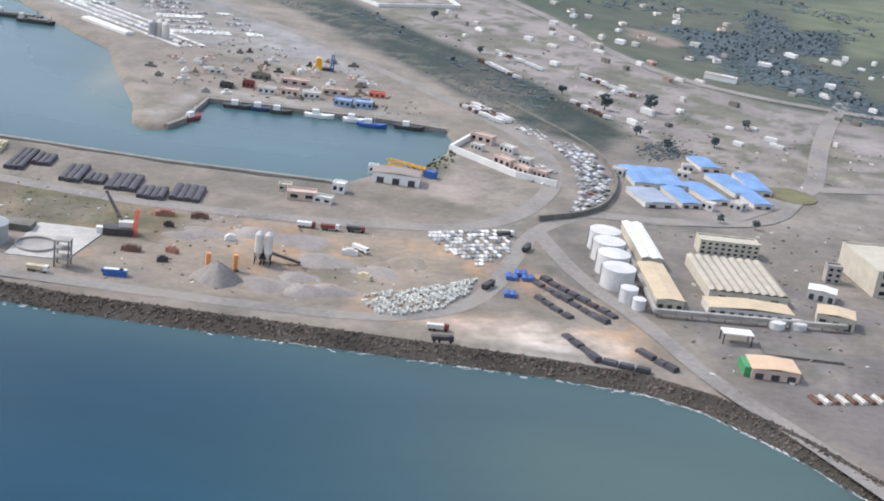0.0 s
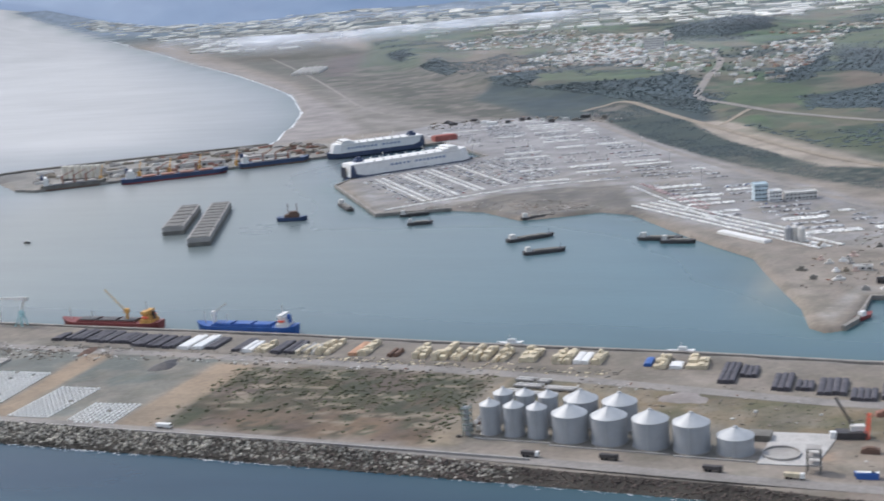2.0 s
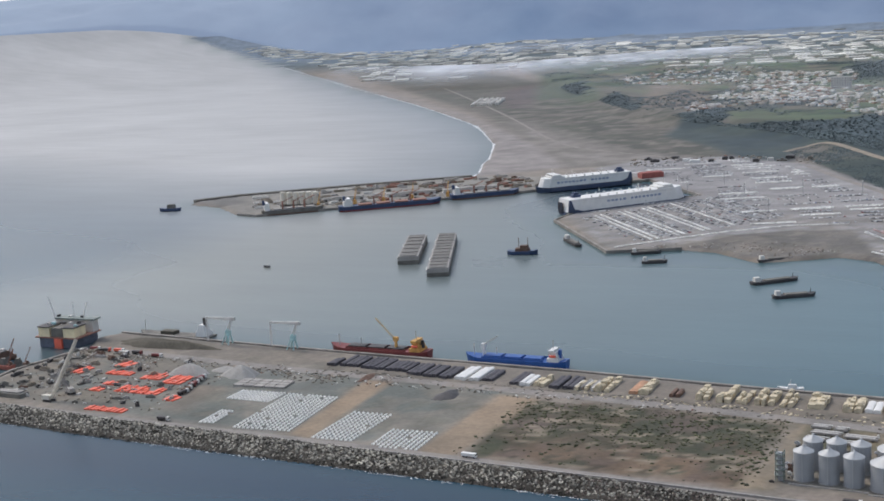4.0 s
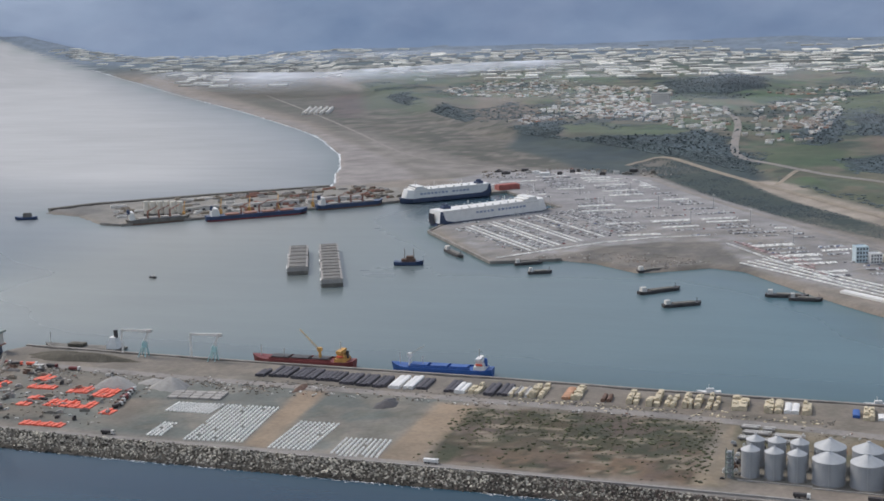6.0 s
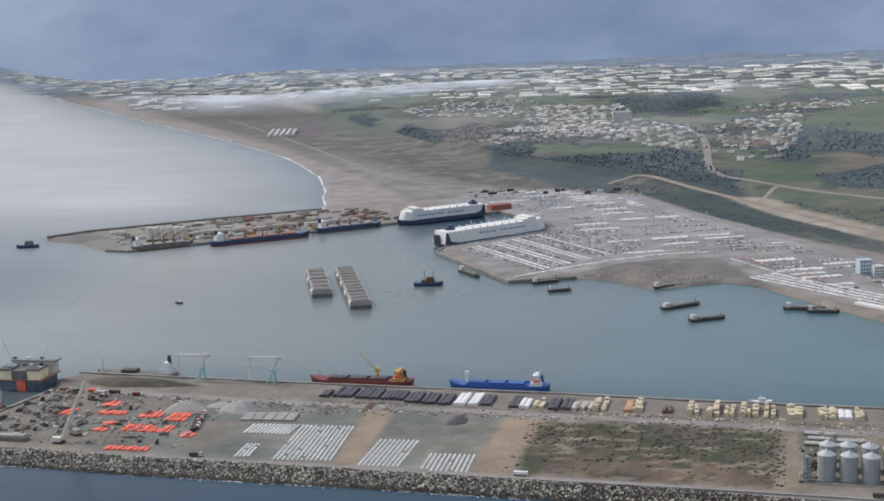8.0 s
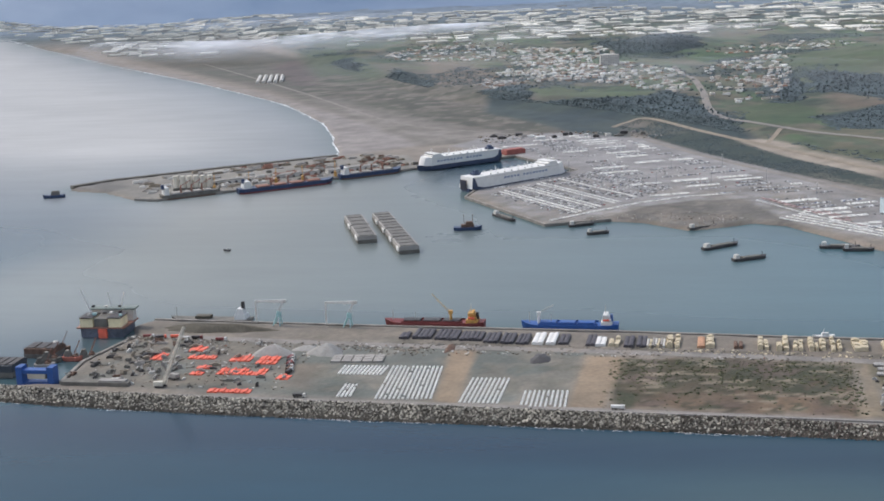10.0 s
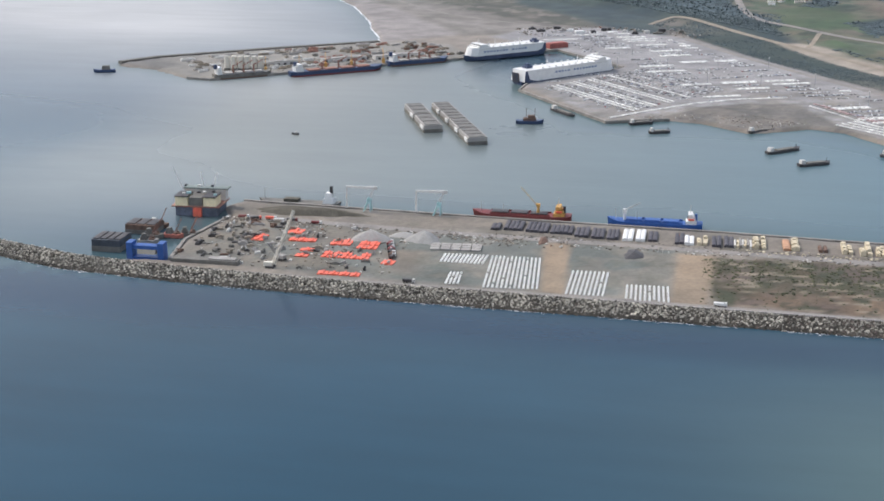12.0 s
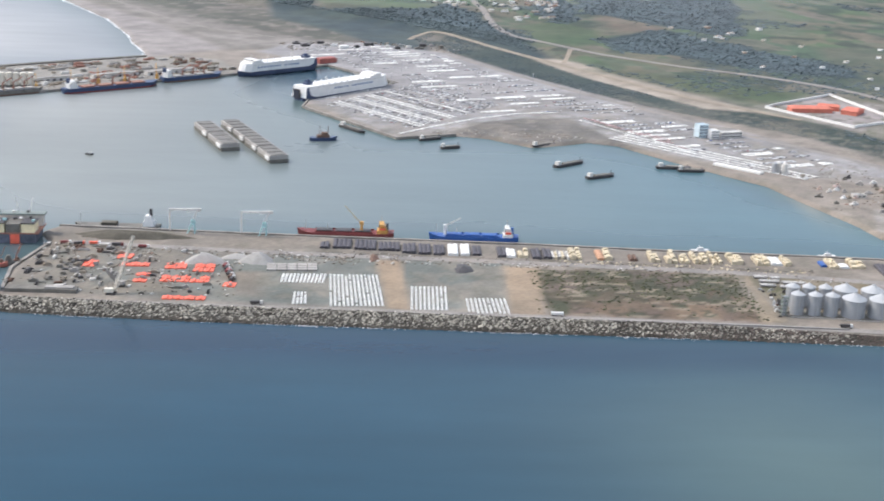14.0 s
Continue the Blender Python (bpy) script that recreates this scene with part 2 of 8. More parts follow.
def lathe(bm, x, y, profile, n=24, cap=True):
    """Rings of (radius, height) round an upright axis."""
    rings = []
    for r, z in profile:
        if r < 1e-4:
            rings.append([bm.verts.new((x, y, z))])
        else:
            rings.append([bm.verts.new((x + r * math.cos(2 * math.pi * k / n), y + r * math.sin(2 * math.pi * k / n), z)) for k in range(n)])
    for a, b in zip(rings, rings[1:]):
        for k in range(n):
            q = [a[k % len(a)], a[(k + 1) % len(a)], b[(k + 1) % len(b)], b[k % len(b)]]
            u = []
            for v in q:
                if v not in u:
                    u.append(v)
            if len(u) > 2:
                bm.faces.new(u)
    if cap and len(rings[0]) > 1:
        bm.faces.new(rings[0][::-1])
    if cap and len(rings[-1]) > 1:
        bm.faces.new(rings[-1])
    return bm


def beam(bm, a, b, w, h=None):
    """A straight bar of square section from a to b."""
    a, b = Vector(a), Vector(b)
    d = (b - a).normalized()
    side = d.cross(Vector((0, 0, 1)))
    side = side.normalized() if side.length > 1e-3 else Vector((1, 0, 0))
    up = side.cross(d)
    h = h or w
    vs = [bm.verts.new(p + side * i * w / 2 + up * j * h / 2) for p in (a, b) for i, j in ((-1, -1), (1, -1), (1, 1), (-1, 1))]
    for f in ((3, 2, 1, 0), (4, 5, 6, 7), (0, 1, 5, 4), (1, 2, 6, 5), (2, 3, 7, 6), (3, 0, 4, 7)):
        bm.faces.new([vs[k] for k in f])
    return bm


def lattice(bm, a, b, w, w2, bays):
    """A lattice boom: four chords and zigzag lacing."""
    a, b = Vector(a), Vector(b)
    d = (b - a).normalized()
    side = d.cross(Vector((0, 0, 1)))
    side = side.normalized() if side.length > 1e-3 else Vector((1, 0, 0))
    up = side.cross(d)
    corners = ((-1, -1), (1, -1), (1, 1), (-1, 1))

    def at(t, k):
        i, j = corners[k % 4]
        s = (w + (w2 - w) * t) / 2
        return a + (b - a) * t + side * i * s + up * j * s
    for k in range(4):
        beam(bm, at(0, k), at(1, k), w * 0.16)
        for q in range(bays):
            beam(bm, at(q / bays, k + q % 2), at((q + 1) / bays, k + (q + 1) % 2), w * 0.1)
    return bm


def prism(bm, pts, z0, z1, top=None):
    """An upright prism over a polygon; top replaces the upper outline."""
    lo = [bm.verts.new((x, y, z0)) for x, y in pts]
    hi = [bm.verts.new((x, y, z1)) for x, y in (top or pts)]
    n = len(pts)
    for k in range(n):
        bm.faces.new((lo[k], lo[(k + 1) % n], hi[(k + 1) % n], hi[k]))
    bm.faces.new(hi)
    bm.faces.new(lo[::-1])
    return bm


def fix(bm):
    bmesh.ops.recalc_face_normals(bm, faces=bm.faces)
    return bm


# ---- lie of the land ----
FAR_EYE, FAR_FROM, FAR_SPAN = (300.0, -900.0, 290.0), 4500.0, 1700.0


def draw_in(x, y, z):
    """The distant plain is drawn in along sight lines to fit the camera's view from FAR_EYE, and climbs as it goes, so
    that all of it lies within five kilometres.
    """
    dx, dy = x - FAR_EYE[0], y - FAR_EYE[1]
    r = np.maximum(np.hypot(dx, dy), 1.0)
    over = np.maximum(r - FAR_FROM, 0.0)
    k = np.where(r > FAR_FROM, (FAR_FROM + FAR_SPAN * (1 - 1 / (1 + over / FAR_SPAN))) / r, 1.0)
    return FAR_EYE[0] + dx * k, FAR_EYE[1] + dy * k, FAR_EYE[2] - (FAR_EYE[2] - z) * k


def hash2(i, j, seed):
    h = (i * 374761393 + j * 668265263 + seed * 974711) & 0x7FFFFFFF
    h = ((h ^ (h >> 13)) * 1274126177) & 0x7FFFFFFF
    return ((h ^ (h >> 16)) & 0xFFFF) / 65535.0


def vnoise(x, y, size, seed=0):
    """Smooth value noise in 0..1 with cells of that many metres."""
    u, v = np.asarray(x, float) / size, np.asarray(y, float) / size
    i, j = np.floor(u).astype(np.int64), np.floor(v).astype(np.int64)
    a, b = u - i, v - j
    a, b = a * a * (3 - 2 * a), b * b * (3 - 2 * b)
    return (hash2(i, j, seed) * (1 - a) + hash2(i + 1, j, seed) * a) * (1 - b) + (hash2(i, j + 1, seed) * (1 - a) + hash2(i + 1, j + 1, seed) * a) * b


def fnoise(x, y, size, seed=0):
    return 0.55 * vnoise(x, y, size, seed) + 0.3 * vnoise(x, y, size / 2.3, seed + 1) + 0.15 * vnoise(x, y, size / 5.1, seed + 2)


def inside(x, y, poly):
    """Signed distance to a polygon, positive inside."""
    p = np.array(poly, float)
    q = np.roll(p, -1, 0)
    best = np.full(np.shape(x), 1e18)
    odd = np.zeros(np.shape(x), bool)
    for (ax, ay), (bx, by) in zip(p, q):
        ex, ey = bx - ax, by - ay
        t = np.clip(((x - ax) * ex + (y - ay) * ey) / (ex * ex + ey * ey + 1e-9), 0, 1)
        best = np.minimum(best, (x - ax - t * ex) ** 2 + (y - ay - t * ey) ** 2)
        cross = ((ay > y) != (by > y)) & (x < (bx - ax) * (y - ay) / (by - ay + 1e-12) + ax)
        odd ^= cross
    return np.where(odd, 1, -1) * np.sqrt(best)


def mask(x, y, poly, soft):
    return np.clip(0.5 + inside(x, y, poly) / soft, 0, 1)


SEA_EDGE = [(-640, -70), (-560, -108), (-500, -128), (-430, -151), (-330, -164), (-200, -173), (0, -178), (200, -183), (330, -188), (400, -191), (450, -199), (560, -203),
            (650, -207), (688, -211), (712, -222), (740, -250), (762, -280), (810, -365), (950, -560)]
LAND = SEA_EDGE + [(1300, -900), (5200, -900), (5200, 13000),
        (-9500, 12800), (-7914, 10800), (-5200, 7300), (-3300, 4905), (-2360, 3730), (-1700, 2910), (-1290, 2430), (-985, 2035), (-800, 1790),
        (-640, 1500), (-610, 1450), (-525, 1235), (-512, 1180), (-470, 1075), (-456, 1015), (-600, 915), (-747, 801), (-785, 745), (-770, 728), (-715, 712), (-640, 652), (-605, 645),
        (-290, 890), (-165, 990), (-55, 852), (-174, 698), (-178, 650), (-50, 472), (22, 500), (60, 490), (111, 447), (122, 450), (160, 470),
        (183, 485), (218, 470), (278, 384), (320, 330), (354, 290), (368, 245), (385, 196), (405, 140), (414, 95), (425, 84), (436, 92),
        (443, 110), (449, 170), (566, 174), (610, 168), (614, 150), (610, 117), (595, 74), (570, 50), (545, 18), (507, 15), (450, 18),
        (345, 27), (204, 32), (67, 41), (-133, 48), (-250, 54), (-350, 60), (-362, 40), (-345, 8), (-358, -65), (-350, -118),
        (-430, -128), (-500, -106), (-560, -86), (-640, -48)]
PLATEAU = [(700, 190), (640, 330), (520, 560), (330, 900), (120, 1250), (-60, 1480), (-400, 1800), (-900, 2600), (-2000, 4800), (-6000, 11000), (5000, 11000), (5000, 190)]


def rise(x, y):
    """Height of dry land, away from the shore."""
    x, y = np.asarray(x, float), np.asarray(y, float)
    up = mask(x, y, PLATEAU, 90)
    hills = fnoise(x, y, 420, 7) * 16 * np.clip((y - 700) / 900, 0, 1)
    knoll = 45 * np.exp(-(((x - 560) / 260) ** 2 + ((y - 2150) / 330) ** 2)) + 35 * np.exp(-(((x + 30) / 160) ** 2 + ((y - 2950) / 300) ** 2))
    return 3.0 + up * (5.0 + hills + knoll)


def at(x, y, lift=0.0):
    """A place on the ground, drawn in where it is far."""
    a, b, c = draw_in(np.float64(x), np.float64(y), rise(x, y) + lift)
    return float(a), float(b), float(c)


def at_many(x, y, lift=0.0):
    a, b, c = draw_in(x, y, rise(x, y) + lift)
    return np.stack([a, b, c], -1)


def scatter(n, x0, x1, y0, y1, wanted, seed):
    """n random places, of those that the test wants."""
    r = np.random.RandomState(seed)
    x, y = r.uniform(x0, x1, n * 30), r.uniform(y0, y1, n * 30)
    ok = wanted(x, y, r.rand(n * 30))
    return x[ok][:n], y[ok][:n]


def axis(*spans):
    """Grid lines: (start, stop, step) spans end to end."""
    return np.unique(np.concatenate([np.arange(a, b + s * 0.5, s) for a, b, s in spans]))


gx = axis((-9600, -3200, 130), (-3200, -1600, 60), (-1600, -660, 18), (-660, 900, 4.0), (900, 1600, 14), (1600, 3000, 50), (3000, 5200, 220))
gy = axis((-900, -300, 20), (-300, 240, 4.0), (240, 700, 6.0), (700, 1400, 9.0), (1400, 2600, 16), (2600, 4400, 36), (4400, 12800, 110))
X, Y = np.meshgrid(gx, gy)
SD = inside(X, Y, LAND)
Z = np.where(SD > -6, np.minimum(np.clip(SD * 0.8, -5, 3), rise(X, Y)), -5.0)
Z = np.where(SD > 4, rise(X, Y) * np.clip((SD - 4) / 30, 0, 1) + 3.0 * (1 - np.clip((SD - 4) / 30, 0, 1)), Z)


EDGE_D = np.abs(inside(X, Y, SEA_EDGE + [(950, -2000), (-640, -2000)]))
Z = np.where((SD > 0) & (Y < -40), np.minimum(Z, EDGE_D * 0.27 - 2.2), Z)


def col(*c):
    return np.array(c, float)


N1, N2, N3 = fnoise(X, Y, 60, 1), fnoise(X, Y, 220, 4), fnoise(X, Y, 18, 9)
cover = np.ones(X.shape + (1,)) * col(0.235, 0.20, 0.165)
cover = cover * (0.85 + 0.3 * N1[..., None])


def lay(m, c, c2=None, n=N1):
    """Lays a ground colour, or a blend of two, over the cover where m is 1."""
    global cover
    c = col(*c) * np.ones(cover.shape)
    if c2 is not None:
        k = np.clip((n - 0.3) / 0.4, 0, 1)[..., None]
        c = c * (1 - k) + col(*c2) * k
    cover = cover * (1 - m[..., None]) + c * m[..., None]


# hinterland: fields, scrub and soil beyond the port
inland = np.clip(mask(X, Y, PLATEAU, 60), 0, 1)
lay(inland, (0.075, 0.105, 0.065), (0.125, 0.122, 0.085), N2)
patch = vnoise(np.round((X + 0.3 * Y) / 70) * 70 + 9, np.round(Y / 130) * 130 + 5, 1.0, 17)
lay(inland * (patch > 0.66) * 0.6, (0.07, 0.112, 0.052))
lay(inland * (patch < 0.2) * 0.55, (0.15, 0.12, 0.095))
lay(inland * np.clip((fnoise(X, Y, 170, 23) - 0.5) * 6, 0, 1) * 0.6, (0.045, 0.06, 0.045))
lay(inland * np.clip((fnoise(X, Y, 75, 71) - 0.55) * 7, 0, 0.7), (0.15, 0.125, 0.09))
lay(inland * np.clip((fnoise(X, Y, 60, 73) - 0.55) * 8, 0, 0.8), (0.042, 0.058, 0.042))
WOOD_BAND = [(848, 707), (930, 717), (965, 592), (987, 413), (958, 352), (932, 426), (892, 496), (854, 574)]
WOOD_EAST = [(995, 919), (1001, 779), (1073, 827), (1032, 664), (974, 624), (944, 725)]
BARE_EAST = [(799, 659), (822, 655), (854, 603), (825, 569), (795, 609)]
VALLEY = [(-308, 1535), (-350, 1829), (-212, 1625), (-40, 1590), (8, 1620), (35, 1709), (91, 1550), (128, 1400), (163, 1235), (200, 1103), (176, 1100), (130, 1150), (66, 1263), (10, 1386), (-30, 1320), (-2, 1174), (-34, 1130), (-92, 1216), (-183, 1377)]
WOODS = [VALLEY,
         [(245, 1574), (269, 2013), (292, 1947), (299, 1630), (272, 1502)], [(309, 1313), (359, 1367), (448, 1411), (573, 1230), (691, 1087), (680, 960), (518, 1040), (407, 1148), (363, 1150), (314, 1196)],
         [(-245, 3157), (-119, 2951), (73, 2971), (88, 2700), (-5, 2605), (-129, 2654)], [(310, 1960), (466, 1790), (613, 1922), (670, 1830), (579, 1411), (445, 1483), (340, 1640)],
         [(-335, 1872), (-294, 1935), (-232, 1690), (-286, 1683)], [(-690, 2234), (-690, 2400), (-540, 2079), (-534, 1923), (-582, 1959)], [(-998, 2789), (-945, 2876), (-791, 2363), (-831, 2331)],
         WOOD_EAST, WOOD_BAND]
wood = inland * np.clip(sum(mask(X, Y, p, 16) for p in WOODS), 0, 1)
# open dry land near the port on the right
lay(mask(X, Y, [(640, 240), (1500, 200), (1500, -800), (770, -260), (715, -160), (700, -120), (680, 60)], 40), (0.245, 0.21, 0.185), (0.19, 0.168, 0.145))
lay(mask(X, Y, [(690, 330), (500, 640), (560, 900), (820, 640), (1000, 420), (1400, 300), (1400, 170), (760, 180)], 60), (0.21, 0.18, 0.145), (0.125, 0.118, 0.08))
BLUFF = [(715, 152), (660, 206), (598, 322), (535, 425), (470, 540), (410, 600), (330, 680), (268, 752), (219, 825), (135, 955), (75, 1072), (4, 1215), (-38, 1295),
         (10, 1385), (80, 1278), (150, 1150), (195, 1050), (246, 930), (290, 862), (370, 738), (435, 692), (516, 605), (575, 503), (640, 402), (690, 312), (738, 202)]
# gardens and fields east of the dry plateau
lay(mask(X, Y, [(715, 640), (757, 520), (812, 415), (869, 360), (960, 335), (1300, 330), (1500, 500), (1500, 1300), (700, 1300), (640, 900)], 30), (0.070, 0.084, 0.058), (0.105, 0.106, 0.074))
# dry, trampled plateau
DRY = [(516, 614), (575, 510), (640, 410), (690, 318), (738, 202), (781, 140), (843, 116), (1000, 100), (1300, 250), (960, 330), (869, 362), (812, 420), (757, 525), (712, 680), (640, 760), (560, 800), (455, 725)]
dry = mask(X, Y, DRY, 26)
lay(dry, (0.315, 0.275, 0.25), (0.25, 0.22, 0.195))
lay(dry * np.clip((fnoise(X * 0.8 + Y * 0.45, Y * 0.75 - X * 0.35, 26, 93) - 0.54) * 8, 0, 0.75), (0.155, 0.145, 0.105))
lay(dry * np.clip((fnoise(X, Y, 13, 95) - 0.60) * 9, 0, 0.7), (0.11, 0.11, 0.075))
lay(mask(X, Y, [(733, 205), (771, 190), (800, 162), (778, 152), (742, 160)], 14), (0.15, 0.132, 0.108))
lay(mask(X, Y, [(868, 160), (892, 140), (884, 112), (856, 118)], 8), (0.12, 0.11, 0.095))
lay(mask(X, Y, BARE_EAST, 14), (0.24, 0.19, 0.155))
lay(mask(X, Y, [(1053, 984), (1241, 1181), (1300, 900), (1078, 678), (1024, 655), (997, 763)], 25), (0.15, 0.155, 0.095), (0.12, 0.135, 0.08))
# wooded bluff behind the port road
lay(mask(X, Y, BLUFF, 14), (0.026, 0.040, 0.032), (0.038, 0.050, 0.038))
lay(mask(X, Y, BLUFF, 20) * np.clip((700 - Y) / 150, 0, 1) * np.clip((fnoise(X, Y, 30, 97) - 0.48) * 5, 0, 0.6), (0.092, 0.085, 0.070))
# worn sandy shoulder along the top of the bluff
lay(mask(X, Y, [(168, 1113), (201, 1099), (240, 1057), (295, 943), (363, 831), (430, 724), (484, 668), (440, 690), (378, 715), (310, 820), (252, 920), (200, 1025)], 9), (0.335, 0.285, 0.23), (0.29, 0.245, 0.195))
lay(mask(X, Y, [(-340, 1120), (-500, 1400), (-880, 2000), (-1560, 2900), (-2690, 4400), (-2300, 4600), (-800, 2600), (0, 1580), (160, 1250), (20, 1180), (-120, 1225)], 40), (0.132, 0.118, 0.097), (0.09, 0.09, 0.068))
# meadows, ploughland and the slopes between the port and the town
for ring, c1, c2 in (
        ([(301, 2240), (373, 2450), (520, 2707), (780, 2300), (764, 1895), (720, 1397), (600, 1420), (670, 1850), (600, 1940), (466, 1810), (368, 1690), (306, 1719), (285, 1958)], (0.088, 0.11, 0.068), (0.105, 0.112, 0.075)),
        ([(325, 1546), (367, 1645), (433, 1609), (500, 1480), (421, 1404), (360, 1395)], (0.155, 0.12, 0.09), (0.12, 0.105, 0.075)),
        ([(156, 1448), (246, 1507), (317, 1402), (309, 1240), (239, 1201), (191, 1239)], (0.062, 0.09, 0.048), (0.08, 0.10, 0.055)),
        ([(245, 1218), (401, 1053), (520, 960), (500, 935), (397, 981), (296, 1090), (246, 1134)], (0.135, 0.128, 0.08), (0.115, 0.115, 0.075)),
        ([(249, 1005), (316, 978), (393, 900), (560, 830), (480, 740), (387, 815), (316, 920)], (0.07, 0.092, 0.048), (0.09, 0.10, 0.06)),
        ([(-274, 1818), (-194, 1872), (-106, 1774), (-45, 1620), (-92, 1590), (-212, 1680)], (0.09, 0.12, 0.062), (0.10, 0.115, 0.07)),
        ([(-96, 1758), (38, 1645), (26, 1560), (-29, 1555)], (0.085, 0.118, 0.06), (0.10, 0.12, 0.07)),
        ([(-1244, 3279), (-1259, 3538), (-972, 2985), (-692, 2286), (-786, 2179), (-923, 2424)], (0.07, 0.096, 0.06), (0.085, 0.098, 0.066)),
        ([(-1154, 2739), (-1195, 3075), (-929, 2430), (-823, 2151), (-912, 2187)], (0.125, 0.095, 0.088), (0.095, 0.078, 0.072)),
        ([(-564, 2363), (-573, 2566), (-400, 2335), (-380, 2154), (-487, 2170)], (0.12, 0.125, 0.075), (0.14, 0.11, 0.08)),
        ([(-678, 2649), (-556, 2549), (-404, 2232), (-374, 2051), (-443, 1967), (-517, 2044)], (0.185, 0.145, 0.115), (0.14, 0.12, 0.09)),
        ([(-811, 2114), (-576, 1899), (-338, 1713), (-171, 1431), (-77, 1175), (-235, 1178), (-430, 1531), (-566, 1683), (-782, 1982)], (0.12, 0.104, 0.084), (0.085, 0.082, 0.06)),
        ([(-407, 1998), (-321, 2113), (-282, 1923), (-365, 1876)], (0.19, 0.17, 0.15), (0.14, 0.12, 0.10))):
    lay(mask(X, Y, ring, 30) * (0.7 + 0.3 * N3), c1, c2)
lay(wood, (0.034, 0.050, 0.050), (0.046, 0.062, 0.056))
back = mask(X, Y, [(-340, 1120), (-500, 1400), (-880, 2000), (-900, 2500), (-300, 1800), (-285, 1511), (-160, 1380), (-38, 1330), (20, 1180)], 40)
lay(back * np.clip((fnoise(X, Y, 65, 75) - 0.46) * 7, 0, 0.8), (0.066, 0.066, 0.05))
lay(back * np.clip((fnoise(X * 0.6 + Y * 0.4, Y, 50, 77) - 0.58) * 8, 0, 0.5), (0.19, 0.165, 0.135))
lay(back * np.clip((fnoise(X, Y * 0.7, 22, 79) - 0.60) * 9, 0, 0.5), (0.23, 0.20, 0.165))
lay(mask(X, Y, VALLEY, 22), (0.030, 0.046, 0.050), (0.050, 0.066, 0.058))
# beach and flat land behind it
lay(mask(X, Y, [(-456, 1000), (-500, 1129), (-620, 1430), (-1000, 2010), (-1720, 2880), (-2380, 3690), (-2320, 3720), (-1640, 2900), (-920, 2000), (-500, 1400), (-340, 1120)], 25), (0.27, 0.24, 0.22), (0.23, 0.205, 0.188))
lay(mask(X, Y, [(-340, 1120), (-500, 1400), (-780, 1850), (-700, 1850), (-440, 1480), (-300, 1300), (-150, 1215)], 50), (0.235, 0.21, 0.185), (0.17, 0.152, 0.128))
# car terminal
lay(mask(X, Y, [(-50, 472), (22, 500), (190, 500), (300, 400), (470, 300), (560, 300), (450, 480), (370, 605), (250, 775), (130, 965), (30, 1145), (-120, 1240), (-240, 1210), (-290, 1100), (-165, 990), (-55, 852), (-178, 690)], 16), (0.30, 0.285, 0.275), (0.235, 0.222, 0.215))
lay(mask(X, Y, [(12, 508), (61, 578), (116, 612), (173, 618), (212, 510), (250, 440), (183, 485), (151, 466), (93, 460), (60, 490)], 8), (0.115, 0.104, 0.092), (0.155, 0.14, 0.122))
# pier
lay(mask(X, Y, [(-456, 1015), (-600, 915), (-747, 801), (-785, 745), (-715, 712), (-640, 652), (-605, 645), (-290, 890), (-340, 1010)], 8), (0.26, 0.24, 0.205), (0.20, 0.185, 0.16))
lay(mask(X, Y, [(-747, 805), (-790, 745), (-715, 708), (-690, 712), (-700, 760)], 8), (0.15, 0.14, 0.125))
# far wooded plain, its colour paled and blued to carry distance haze
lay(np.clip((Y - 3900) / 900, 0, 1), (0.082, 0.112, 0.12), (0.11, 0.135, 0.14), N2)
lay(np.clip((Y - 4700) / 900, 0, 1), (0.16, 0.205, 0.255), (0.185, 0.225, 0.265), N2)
# quays
lay(mask(X, Y, [(-350, 60), (204, 32), (450, 18), (545, 18), (560, -20), (450, -22), (200, -5), (-360, 10)], 10), (0.20, 0.17, 0.138), (0.165, 0.145, 0.12))
lay(mask(X, Y, [(100, -24), (250, -36), (400, -58), (470, -70), (470, -110), (300, -96), (262, -60), (246, -40)], 12), (0.115, 0.105, 0.072), (0.185, 0.15, 0.11), N3)
# yard: grey gravel on the west half, dust to the east
lay(mask(X, Y, [(-345, 5), (-110, 0), (66, -12), (66, -146), (-140, -140), (-350, -118)], 14), (0.124, 0.132, 0.115), (0.172, 0.176, 0.155))
lay(mask(X, Y, [(-350, 40), (-150, 0), (-150, -120), (-350, -120)], 20) * np.clip((fnoise(X, Y, 40, 91) - 0.35) * 4, 0, 0.9), (0.20, 0.168, 0.13), (0.145, 0.128, 0.105))
lay(mask(X, Y, [(-50, -140), (-33, -146), (-42, -17), (-62, -20)], 6), (0.29, 0.225, 0.165))
lay(mask(X, Y, [(46, -148), (70, -148), (68, -30), (44, -28)], 6), (0.28, 0.225, 0.17))
lay(mask(X, Y, [(428, 100), (443, 176), (566, 180), (612, 172), (612, 188), (560, 200), (440, 196), (416, 118)], 5), (0.29, 0.265, 0.235))
